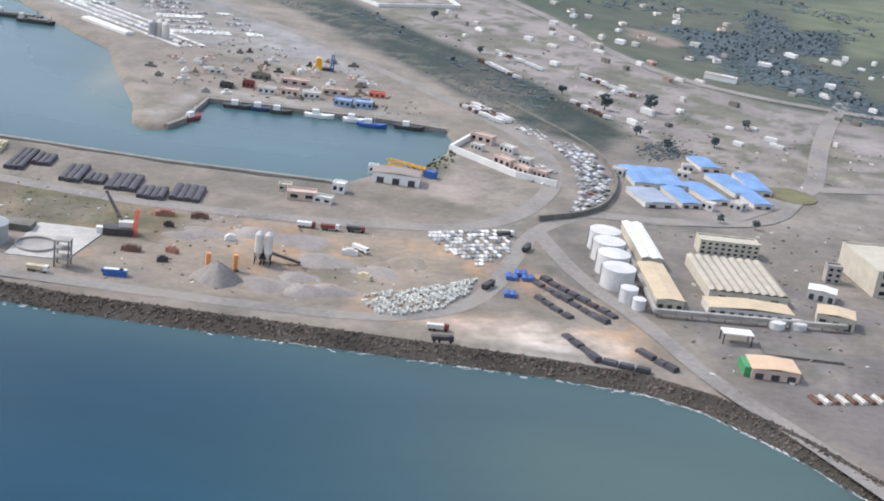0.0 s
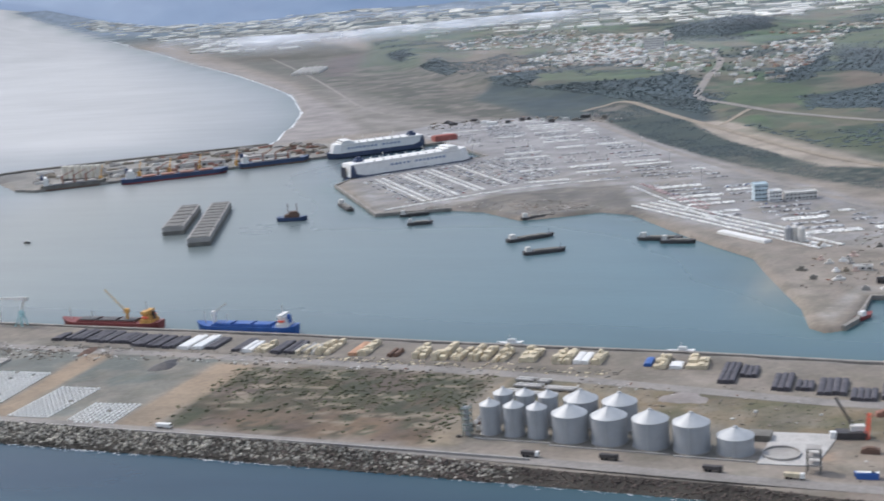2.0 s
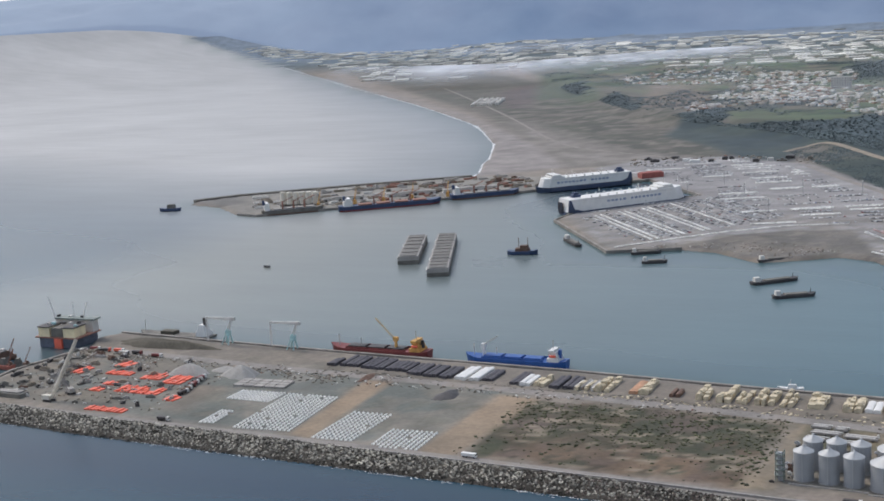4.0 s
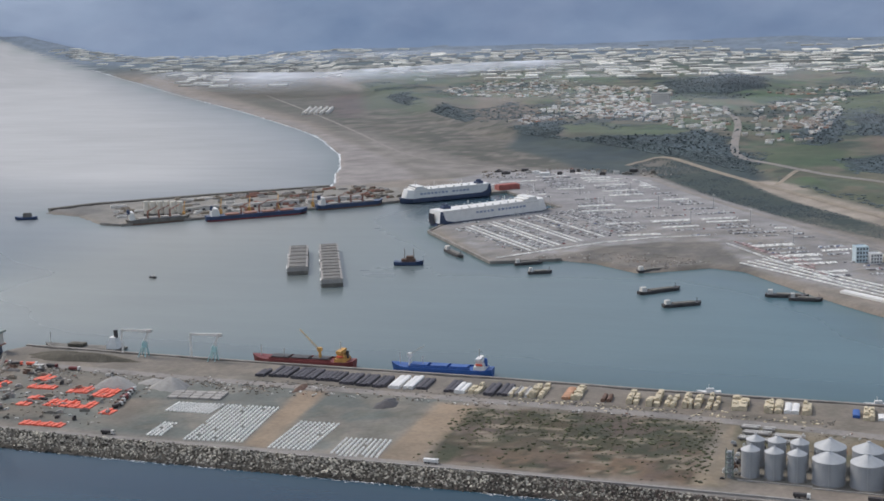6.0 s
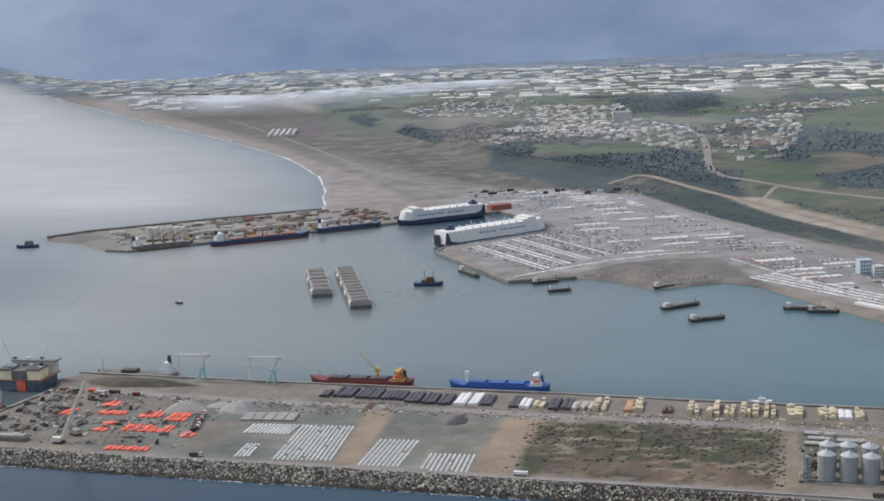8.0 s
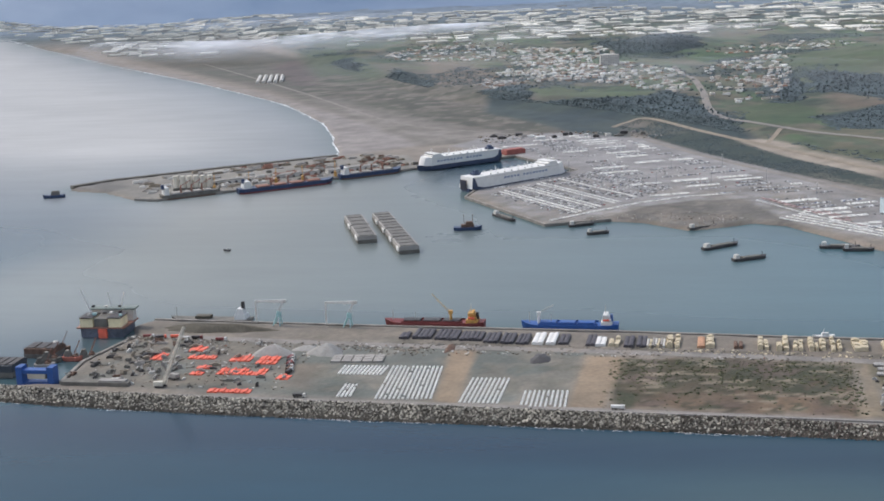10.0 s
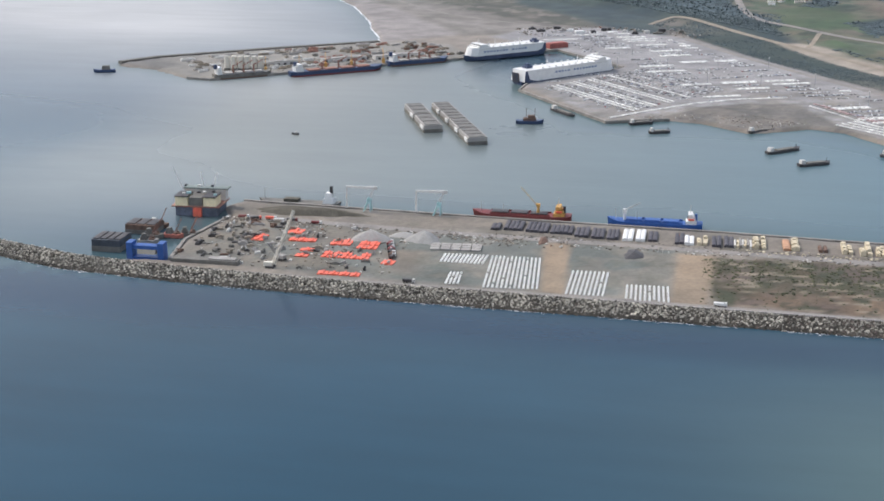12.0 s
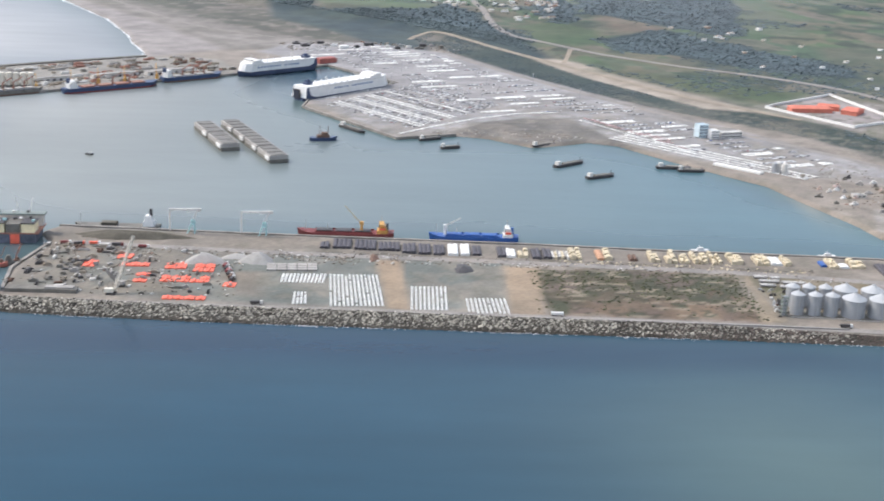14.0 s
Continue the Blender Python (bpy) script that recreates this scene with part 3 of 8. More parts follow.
# scrub field
field = np.clip(mask(X, Y, [(67, -33), (66, -89), (76, -146), (240, -154), (246, -38), (160, -30)], 22) * 2.6 - 0.3 - 1.5 * fnoise(X, Y, 16, 101), 0, 1)
lay(field, (0.180, 0.120, 0.072), (0.105, 0.070, 0.044))
lay(field * np.clip((fnoise(X, Y, 30, 41) + (Y + 105) / 75 - 0.35 - (X - 150) / 260) * 4, 0, 0.95), (0.038, 0.042, 0.016), (0.072, 0.054, 0.03), N3)
lay(field * np.clip((fnoise(X, Y, 45, 47) - 0.52) * 6, 0, 0.7), (0.115, 0.082, 0.068))
lay(field * np.clip((fnoise(X, Y, 20, 81) - 0.50) * 9, 0, 0.9), (0.040, 0.046, 0.022))
lay(field * np.clip((fnoise(X, Y, 7, 85) - 0.58) * 9, 0, 0.8), (0.045, 0.042, 0.022))
lay(field * np.clip((fnoise(X * 0.45, Y * 1.3, 9, 83) - 0.6) * 9, 0, 0.75), (0.27, 0.22, 0.16))
lay(mask(X, Y, [(246, -38), (262, -30), (500, -60), (480, -110), (300, -100), (262, -95)], 16), (0.135, 0.13, 0.09), (0.22, 0.185, 0.135))
# works yard
lay(mask(X, Y, [(430, -60), (560, -68), (620, -60), (600, -140), (560, -160), (440, -168), (445, -110)], 14), (0.28, 0.222, 0.165), (0.215, 0.185, 0.155))
lay(np.clip((fnoise(X, Y, 34, 55) - 0.55) * 8, 0, 0.8) * mask(X, Y, [(440, -60), (600, -70), (700, -100), (700, -195), (600, -165), (440, -140)], 20), (0.42, 0.26, 0.15))
lay(mask(X, Y, [(590, -165), (640, -150), (690, -170), (676, -196), (620, -184)], 12), (0.42, 0.25, 0.15), (0.52, 0.44, 0.37))
lay(mask(X, Y, [(655, -180), (690, -193), (640, -196), (628, -186)], 8), (0.62, 0.58, 0.54))
# dark dry lot round the tanks
lay(mask(X, Y, [(655, -30), (700, 0), (705, -130), (690, -150), (676, -100)], 10), (0.15, 0.13, 0.115))
lay(mask(X, Y, [(555, 10), (600, 0), (660, 20), (668, 60), (620, 100), (598, 70), (572, 48)], 12), (0.30, 0.25, 0.215), (0.24, 0.21, 0.17))
lay(mask(X, Y, [(712, -60), (760, 10), (1100, 60), (1100, -500), (800, -320), (735, -215), (715, -150)], 25) * (0.45 + 0.5 * N1), (0.15, 0.132, 0.125))
# strip behind the rock armour
lay(mask(X, Y, [(-350, -150), (0, -158), (400, -174), (700, -196), (720, -190), (560, -178), (400, -162), (200, -154), (0, -148), (-350, -136)], 5), (0.27, 0.24, 0.205))
# silo compound: olive dry grass behind, dark packed ground between, a sandy track beside
lay(mask(X, Y, [(256, -38), (300, -42), (480, -68), (470, -112), (350, -95), (300, -98), (258, -98)], 8), (0.105, 0.098, 0.052), (0.185, 0.14, 0.085), N3)
lay(mask(X, Y, [(256, -98), (360, -96), (400, -118), (395, -146), (256, -141)], 6), (0.135, 0.125, 0.105), (0.19, 0.17, 0.135), N3)
lay(mask(X, Y, [(249, -30), (255, -30), (254, -100), (257, -150), (237, -152), (245, -90)], 4), (0.27, 0.215, 0.145), (0.235, 0.19, 0.135), N3)
# rough grass inside the road loop, dark dust at the junction and round the tanks
lay(mask(X, Y, [(547, 21), (584, 17), (626, 3), (640, -8), (602, -25), (557, -11)], 10), (0.155, 0.138, 0.105), (0.20, 0.17, 0.135), N3)
lay(mask(X, Y, [(588, 60), (596, 84), (610, 108), (612, 70), (605, 47), (593, 42)], 7), (0.12, 0.115, 0.08))
lay(mask(X, Y, [(612, -40), (651, -12), (694, 27), (680, -20), (656, -47)], 10), (0.155, 0.14, 0.125))
lay(mask(X, Y, [(652, -78), (687, -29), (703, -35), (703, -128), (670, -113)], 7), (0.135, 0.122, 0.108))
lay(mask(X, Y, [(447, -176), (486, -172), (530, -165), (529, -170), (487, -178), (448, -180)], 4), (0.17, 0.125, 0.09))
lay(mask(X, Y, [(590, -175), (610, -150), (600, -140), (566, -148), (562, -170)], 6) * 0.8, (0.40, 0.25, 0.155))
# oily brown strip in front of the quay stacks
lay(mask(X, Y, [(-115, 6), (60, -6), (240, -10), (330, -12), (330, -26), (240, -24), (60, -14), (-115, -4)], 7) * (0.4 + 0.6 * N3), (0.125, 0.105, 0.078))

# dust, oil and tyre dirt, in patches over all the port ground
port = np.clip((900 - Y) / 300, 0, 1) * np.clip((Y + 210) / 20, 0, 1) * (1 - mask(X, Y, PLATEAU, 60)) * np.clip((X + 290) / 30 + np.clip((400 - Y) / 50, 0, 2), 0, 1) * (1 - 0.85 * field)
for size, seed, cut, most, c in ((46, 61, 0.56, 0.35, (0.235, 0.195, 0.15)), (24, 63, 0.56, 0.3, (0.13, 0.118, 0.095)), (11, 65, 0.58, 0.35, (0.26, 0.225, 0.18)), (15, 67, 0.6, 0.3, (0.105, 0.10, 0.07))):
    lay(port * np.clip((fnoise(X, Y, size, seed) - cut) * 9, 0, most), c)
for ring in ([(-50, -140), (-33, -146), (-42, -17), (-62, -20)], [(44, -148), (70, -148), (76, -30), (48, -28)]):      # bare sandy lanes of the yard
    lay(mask(X, Y, ring, 5) * (0.75 + 0.25 * N3), (0.30, 0.22, 0.145), (0.25, 0.19, 0.13))
grey = cover.mean(-1, keepdims=True)      # hinterland hues spread apart; haze painted in, bluer overall and paler with distance
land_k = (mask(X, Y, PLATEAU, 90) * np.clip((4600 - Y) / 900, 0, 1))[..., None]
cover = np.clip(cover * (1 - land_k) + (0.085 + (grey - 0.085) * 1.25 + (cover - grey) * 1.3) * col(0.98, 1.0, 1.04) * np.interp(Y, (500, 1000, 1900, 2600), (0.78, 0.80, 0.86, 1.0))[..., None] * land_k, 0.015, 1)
cover = np.clip(cover * (0.92 + 0.16 * N3[..., None]), 0, 1)
DX, DY, DZ = draw_in(X, Y, Z)
keep = (SD > -14)
keep = keep[:-1, :-1] | keep[1:, :-1] | keep[:-1, 1:] | keep[1:, 1:]
iy, ix = np.nonzero(keep)
w = X.shape[1]
quads = np.stack([iy * w + ix, iy * w + ix + 1, (iy + 1) * w + ix + 1, (iy + 1) * w + ix], 1)
me = bpy.data.meshes.new("ground")
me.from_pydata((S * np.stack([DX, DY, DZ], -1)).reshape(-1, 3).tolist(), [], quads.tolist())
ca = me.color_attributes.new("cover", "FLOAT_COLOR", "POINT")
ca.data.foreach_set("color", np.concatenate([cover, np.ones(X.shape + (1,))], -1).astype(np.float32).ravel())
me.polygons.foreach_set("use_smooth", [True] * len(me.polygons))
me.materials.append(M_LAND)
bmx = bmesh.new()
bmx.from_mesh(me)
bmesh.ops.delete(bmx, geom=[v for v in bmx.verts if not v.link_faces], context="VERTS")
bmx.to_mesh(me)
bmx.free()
ground = tagged(new("ground", me), "bare grey-brown port ground, green fields, inland plain with painted haze", "ground", kind="structure")

# ---- the sea ----
ang = np.radians(np.arange(0, 360, 1.0))
rad = np.concatenate([np.arange(20, 2600, 18), np.arange(2600, 4200, 60), np.geomspace(4200, 42000, 64)])
RR, AA = np.meshgrid(rad, ang)
RR = np.minimum(RR, np.interp((np.degrees(AA) + 180) % 360 - 180, (-180, -45, -39, -37, -35.5, -34, 180), (42000, 42000, 36700, 26000, 18000, 14000, 14000)))      # the bay ends at its far shore
WX, WY = FAR_EYE[0] + RR * np.sin(AA), FAR_EYE[1] + RR * np.cos(AA)
wx, wy, wz = draw_in(WX, WY, np.zeros_like(WX))
wsd = inside(WX, WY, LAND)
tint = np.ones(WX.shape + (1,)) * col(0.012, 0.050, 0.080)
HARBOUR = [(-360, 60), (440, 20), (560, 20), (615, 110), (610, 170), (440, 170), (380, 230), (280, 390), (180, 490), (-50, 480), (-180, 700), (-290, 870), (-600, 645), (-560, 200)]
gloss = np.full(WX.shape, 0.22)
# harbour tint has the sky's sheen painted in, greyer and paler westwards
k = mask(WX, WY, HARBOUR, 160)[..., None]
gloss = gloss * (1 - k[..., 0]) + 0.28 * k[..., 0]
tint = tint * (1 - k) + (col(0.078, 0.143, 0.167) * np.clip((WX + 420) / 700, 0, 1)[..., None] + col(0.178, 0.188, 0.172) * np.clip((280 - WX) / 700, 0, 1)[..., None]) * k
# pale bay colour replaces the bright sky it would mirror
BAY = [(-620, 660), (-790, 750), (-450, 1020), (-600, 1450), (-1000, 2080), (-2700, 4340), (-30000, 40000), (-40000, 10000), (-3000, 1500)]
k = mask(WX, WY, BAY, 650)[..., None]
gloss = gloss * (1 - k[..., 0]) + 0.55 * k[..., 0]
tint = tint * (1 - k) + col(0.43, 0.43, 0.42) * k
k = (np.clip(1 + wsd / 60, 0, 1) ** 2 * (0.4 + 0.6 * fnoise(WX, WY, 90, 3)))[..., None] * 0.6
tint = tint * (1 - k) + col(0.07, 0.13, 0.115) * k
tint = tint * (1 + 0.5 * (fnoise(WX * 0.5 + WY * 0.2, WY * 1.4, 150, 15) - 0.5) * np.clip((-150 - WY) / 60, 0, 1))[..., None]
k = (np.exp(-(((WX - 382) / 17) ** 2 + ((WY - 225) / 75) ** 2)) * 0.5)[..., None]
tint = tint * (1 - k) + col(0.27, 0.24, 0.17) * k
k = (np.exp(-(((WX - 690) / 150) ** 2 + ((WY + 300) / 95) ** 2)) * (0.5 + 0.5 * fnoise(WX, WY, 120, 5)))[..., None]
tint = tint * (1 - k) + col(0.092, 0.132, 0.118) * k
k = (np.clip((WX + 150) / 300, 0, 1) * np.clip((350 - WX) / 120, 0, 1) * np.clip((-235 - WY) / 90, 0, 1))[..., None] * 0.8
tint = tint * (1 - k) + col(0.032, 0.072, 0.098) * k
k = (np.exp(-(((WX - 215) / 125) ** 2 + ((WY + 400) / 160) ** 2)) * (0.55 + 0.45 * fnoise(WX, WY, 140, 8)))[..., None]      # paler silty water off the works
tint = tint * (1 - k) + col(0.078, 0.122, 0.120) * k
# more of the painted sky sheen, off the west quay
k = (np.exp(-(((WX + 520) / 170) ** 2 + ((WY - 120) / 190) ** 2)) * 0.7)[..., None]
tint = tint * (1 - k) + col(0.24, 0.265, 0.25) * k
k = (np.clip((WX - 380) / 100, 0, 1) * np.clip((640 - WX) / 120, 0, 1) * np.clip((-200 - WY) / 60, 0, 1))[..., None]      # darker, bluer water east of the silos
tint = tint * (1 - k) + tint * col(0.45, 0.78, 0.93) * k
k = (np.clip((WY + 265) / 50, 0, 1) * np.clip((-150 - WY) / 10, 0, 1) * np.clip((380 - WX) / 150, 0, 1) * np.clip((WX + 700) / 200, 0, 1))[..., None]      # deeper blue off the armoured slope
tint = tint * (1 - k * col(0.55, 0.42, 0.25))
na, nr = RR.shape
faces = [(a * nr + r, a * nr + r + 1, ((a + 1) % na) * nr + r + 1, ((a + 1) % na) * nr + r) for a in range(na) for r in range(nr - 1)]
me = bpy.data.meshes.new("sea")
verts = (S * np.stack([wx, wy, wz], -1)).reshape(-1, 3).tolist()
hub = len(verts)
verts.append([S * FAR_EYE[0], S * FAR_EYE[1], 0])
faces += [(hub, a * nr, ((a + 1) % na) * nr) for a in range(na)]
me.from_pydata(verts, [], faces)
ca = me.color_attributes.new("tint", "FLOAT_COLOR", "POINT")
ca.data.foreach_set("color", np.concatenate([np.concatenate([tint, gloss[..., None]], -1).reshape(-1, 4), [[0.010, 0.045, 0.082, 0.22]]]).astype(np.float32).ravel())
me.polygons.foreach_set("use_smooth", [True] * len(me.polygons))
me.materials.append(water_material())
bmx = bmesh.new()
bmx.from_mesh(me)
fix(bmx)
if sum(f.normal.z for f in bmx.faces) < 0:
    bmesh.ops.reverse_faces(bmx, faces=bmx.faces)
bmx.to_mesh(me)
bmx.free()
tagged(new("sea", me), "blue-grey sea, calm harbour, sky sheen painted into harbour and bay", "sea", kind="structure")

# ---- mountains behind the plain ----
M_MOUNT = mat("haze_glow_mountain", (0.06, 0.08, 0.085), 1.0, 0.3, 0.0012, 0.008, bump=0.0)
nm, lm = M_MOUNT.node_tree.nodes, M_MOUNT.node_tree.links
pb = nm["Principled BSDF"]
# blue distance haze is put in as emission, its tone broken by noise
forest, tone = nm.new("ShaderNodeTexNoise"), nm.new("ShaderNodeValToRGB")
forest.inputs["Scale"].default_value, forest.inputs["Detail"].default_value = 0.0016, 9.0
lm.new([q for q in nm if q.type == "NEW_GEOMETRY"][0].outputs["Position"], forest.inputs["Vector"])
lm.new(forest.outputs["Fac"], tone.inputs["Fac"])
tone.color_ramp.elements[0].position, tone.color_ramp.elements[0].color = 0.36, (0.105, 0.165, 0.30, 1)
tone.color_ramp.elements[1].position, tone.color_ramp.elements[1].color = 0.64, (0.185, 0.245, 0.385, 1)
pos_x, veil_k, veiled = nm.new("ShaderNodeSeparateXYZ"), nm.new("ShaderNodeMapRange"), nm.new("ShaderNodeMix")      # the painted haze gets paler towards the far end of the bay
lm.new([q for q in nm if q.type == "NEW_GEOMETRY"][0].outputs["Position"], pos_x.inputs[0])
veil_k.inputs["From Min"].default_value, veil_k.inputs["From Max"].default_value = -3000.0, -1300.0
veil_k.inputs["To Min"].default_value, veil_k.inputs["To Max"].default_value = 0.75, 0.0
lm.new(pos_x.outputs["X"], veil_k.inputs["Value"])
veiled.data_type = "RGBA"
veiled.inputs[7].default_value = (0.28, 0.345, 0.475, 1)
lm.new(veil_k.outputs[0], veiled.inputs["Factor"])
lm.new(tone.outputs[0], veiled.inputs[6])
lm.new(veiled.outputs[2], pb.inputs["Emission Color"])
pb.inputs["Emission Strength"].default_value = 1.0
ang = np.radians(np.arange(-75, 80, 0.4))
steps = np.linspace(0, 1, 30)
AA, SS = np.meshgrid(ang, steps)
foot = np.interp(np.degrees(AA), (-75, -45, -39, -37, -35.5, -34.1, -32.8, -31, -29.5, 80), (6125, 6118, 6108, 6078, 6015, 5925, 5825, 5670, 5560, 5470))
mr = foot + 40 * fnoise(np.degrees(AA), AA * 0, 9, 33) + 800 * SS
px, py = FAR_EYE[0] + mr * np.sin(AA), FAR_EYE[1] + mr * np.cos(AA)
ridge = np.interp(np.degrees(AA), (-75, -45, -39, -32, -26, -15, 80), (345, 390, 440, 490, 540, 610, 610)) + 20 * (fnoise(np.degrees(AA), AA * 0, 5, 31) - 0.5)
low = np.interp(np.degrees(AA), (-75, -45, -39, -37, -35.5, -34.1, -32.8, -31, -29.5, 80), (228, 232, 234, 222, 198, 166, 134, 97, 74, 62))
pz = low + (ridge - low) * SS ** np.interp(np.degrees(AA), (-36, -29), (0.7, 1.2)) + 130 * (fnoise(px, py, 300, 12) - 0.5) * np.clip(SS * 3, 0, 1) * (1 - SS)
pz[0] -= 90
n2, n1 = AA.shape[1], AA.shape[0]
me = bpy.data.meshes.new("mountains")
me.from_pydata((S * np.stack([px, py, pz], -1)).reshape(-1, 3).tolist(), [], [(i * n2 + j, i * n2 + j + 1, (i + 1) * n2 + j + 1, (i + 1) * n2 + j) for i in range(n1 - 1) for j in range(n2 - 1)])
me.polygons.foreach_set("use_smooth", [True] * len(me.polygons))
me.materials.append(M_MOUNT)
tagged(new("backdrop", me), "wooded mountains beyond the plain, blue haze glowing in their colour", "mountains", kind="structure")

# ---- grain silos ----
def silo(x, y, r, h, cone, ribs=9, name="grain_silo", hopper=False):
    t = thing(name, place(x, y, 3.0), "corrugated galvanised steel grain silo with a conical roof", "silo", "silos by the breakwater road")
    bm = bmesh.new()
    prof = []
    n = int(h / 0.9)
    for k in range(n + 1):
        z = 0.4 + (h - 0.4) * k / n
        prof += [(r - 0.05, z), (r + 0.05, z + 0.2)]
    lathe(bm, 0, 0, prof, 32)
    part("barrel", bm, M_GALV, t, smooth=False)
    bm = bmesh.new()
    lathe(bm, 0, 0, [(r + 0.25, h + 0.1), (r + 0.25, h + 0.3), (r * 0.12, h + cone), (r * 0.12, h + cone + 0.6), (0, h + cone + 0.9)], 32)
    part("roof", bm, M_GALV_ROOF, t, "pale sheet-metal cone roof")
    bm = bmesh.new()
    lathe(bm, 0, 0, [(r + 0.5, -0.2), (r + 0.5, 0.5), (r * 0.9, 0.5)], 32)
    part("plinth", bm, M_CONC, t, "concrete plinth")
    bm = bmesh.new()
    beam(bm, (0.2, -r - 0.3, 0.5), (0.2, -r - 0.3, h), 0.5, 0.25)
    beam(bm, (0.2, -r - 0.2, h + 0.3), (0.1, -r * 0.1, h + cone + 0.3), 0.5, 0.25)
    part("ladder", bm, M_GALV_ROOF, t)
    return t


for x, y in ((269.5, -128), (283, -129), (296, -130), (271, -109), (283.5, -109), (296.5, -110)):
    silo(x, y, 5.3, 16.0, 3.0)
for x, y in ((313.5, -130), (334.5, -131), (356.3, -133), (377.3, -135)):
    silo(x, y, 9.2, 14.0, 4.8)
for x, y in ((313.8, -107), (335.3, -109)):
    silo(x, y, 9.2, 14.0, 4.8)
silo(399, -136, 9.0, 8.6, 4.2)


# ---- ships ----
def hull(bm, L, B, D, z0=-1.0, bow=0.16, stern=0.1, sheer=1.2, flare=1.0, n=20):
    """A ship's hull, bow to +x, deck closed, with rounded bow and stern and a rising sheer."""
    rows = []
    for k in range(n + 1):
        u = k / n
        x = -L / 2 + L * u
        fore, aft = max(0, (u - 1 + bow) / bow), max(0, (stern - u) / stern)
        wdk = B / 2 * (1 - fore ** 2.2 * 0.97) * (1 - aft ** 3 * 0.25)
        wwl = B / 2 * (1 - fore ** 1.4 * 0.98) * (1 - aft ** 2 * 0.45)
        top = z0 + D + sheer * fore ** 1.5 + sheer * 0.4 * aft
        xo = x + fore * L * 0.02 * flare
        rows.append([bm.verts.new(p) for p in ((x, -wwl * 0.6, z0), (x, -wwl, z0 + D * 0.35), (xo, -wdk, top), (xo, wdk, top), (x, wwl, z0 + D * 0.35), (x, wwl * 0.6, z0))])
    for a, b in zip(rows, rows[1:]):
        for k in range(6):
            bm.faces.new((a[k], b[k], b[(k + 1) % 6], a[(k + 1) % 6]))
    bm.faces.new(rows[0])
    bm.faces.new(rows[-1][::-1])
    return fix(bm)


M_CARRIER = mat("faded_navy_hull", (0.045, 0.065, 0.12), 0.55, 0.2, 0.1, 1.0)


def car_carrier(x, y, rz, L, low, label):
    """A slab-sided car carrier, bow to its own +x; low is the height of the dark lower hull."""
    t = thing("car_carrier", place(x, y, 0, rz), label, "ship", "car carriers")
    bm = bmesh.new()
    hull(bm, L, 28, low + 1.5, -1.5, 0.14, 0.05, 1.0)
    part("hull", bm, M_CARRIER, t, "dark navy lower hull")
    bm = bmesh.new()
    pts = [(-L * 0.495, -14), (L * 0.40, -14), (L * 0.47, -8), (L * 0.49, 0), (L * 0.47, 8), (L * 0.40, 14), (-L * 0.495, 14)]
    top = [(-L * 0.48, -13.6), (L * 0.38, -13.6), (L * 0.44, -8), (L * 0.455, 0), (L * 0.44, 8), (L * 0.38, 13.6), (-L * 0.48, 13.6)]
    prism(bm, pts, low - 0.2, 19.5, top)
    body = part("upper_hull", fix(bm), M_WHITE, t, "white slab-sided upper hull")
    bm = bmesh.new()
    for s in (-1, 1):
        box(bm, -L * 0.04, s * 13.7, 17.0, L * 0.84, 0.5, 0.5)
    part("rubbing_strake", bm, M_OFFWHITE, body)
    for k, wd in enumerate((5, 5, 4, 3, 5, 0, 4, 5, 3, 5, 4, 5, 4, 5)):
        if wd:
            for s in (-1, 1):
                bm = bmesh.new()
                box(bm, -30 + k * 5.6, s * 14.0, 11.0 + low * 0.15, wd * 0.8, 0.3, 2.6)
                part("letter_block", bm, mat("blue_grey_lettering", (0.24, 0.30, 0.42), 0.6, 0.1, 0.3, 2.0), body)
    for s in (-1, 1):          # the hull colour sweeps up to the stern
        bm = bmesh.new()
        edge = ((-L * 0.494, low - 0.3), (-L * 0.37, low - 0.3), (-L * 0.44, low + 3), (-L * 0.465, 18.6), (-L * 0.482, 18.8))
        a_ = [bm.verts.new((x0, s * 13.4, z0)) for x0, z0 in edge]
        b_ = [bm.verts.new((x0, s * 14.12, z0)) for x0, z0 in edge]
        for q in range(5):
            bm.faces.new((a_[q], a_[(q + 1) % 5], b_[(q + 1) % 5], b_[q]))
        bm.faces.new(a_)
        bm.faces.new(b_)
        part("stern_flash", fix(bm), M_CARRIER, body, "navy sweep at the stern")
    bm = bmesh.new()
    box(bm, L * 0.31, 0, 19.4, 20, 25, 2.4)
    box(bm, L * 0.32, 0, 21.7, 12, 28, 2.4)
    bridge = part("bridge", bm, M_WHITE, t)
    bm = bmesh.new()
    box(bm, L * 0.32 + 6.1, 0, 22.6, 0.3, 25, 1.0)
    part("window", bm, M_GLASS, bridge)
    bm = bmesh.new()
    box(bm, -L * 0.38, 4, 19.4, 11, 9, 3.6)
    box(bm, -L * 0.38, 4, 23, 6, 5, 2.6)
    part("funnel", bm, M_CARRIER, t)
    for k in range(18):
        bm = bmesh.new()
        lathe(bm, -L * 0.33 + k * 6.0, 11 * (-1) ** k, [(0.9, 19.4), (0.9, 20.6), (1.4, 20.7), (1.4, 21.4), (0, 21.7)], 8)
        part("ventilator", bm, M_OFFWHITE, t)
    for x0, h in ((L * 0.33, 6), (-L * 0.2, 3), (L * 0.12, 3)):
        bm = bmesh.new()
        beam(bm, (x0, 0, 19), (x0, 0, 25 + h), 0.6)
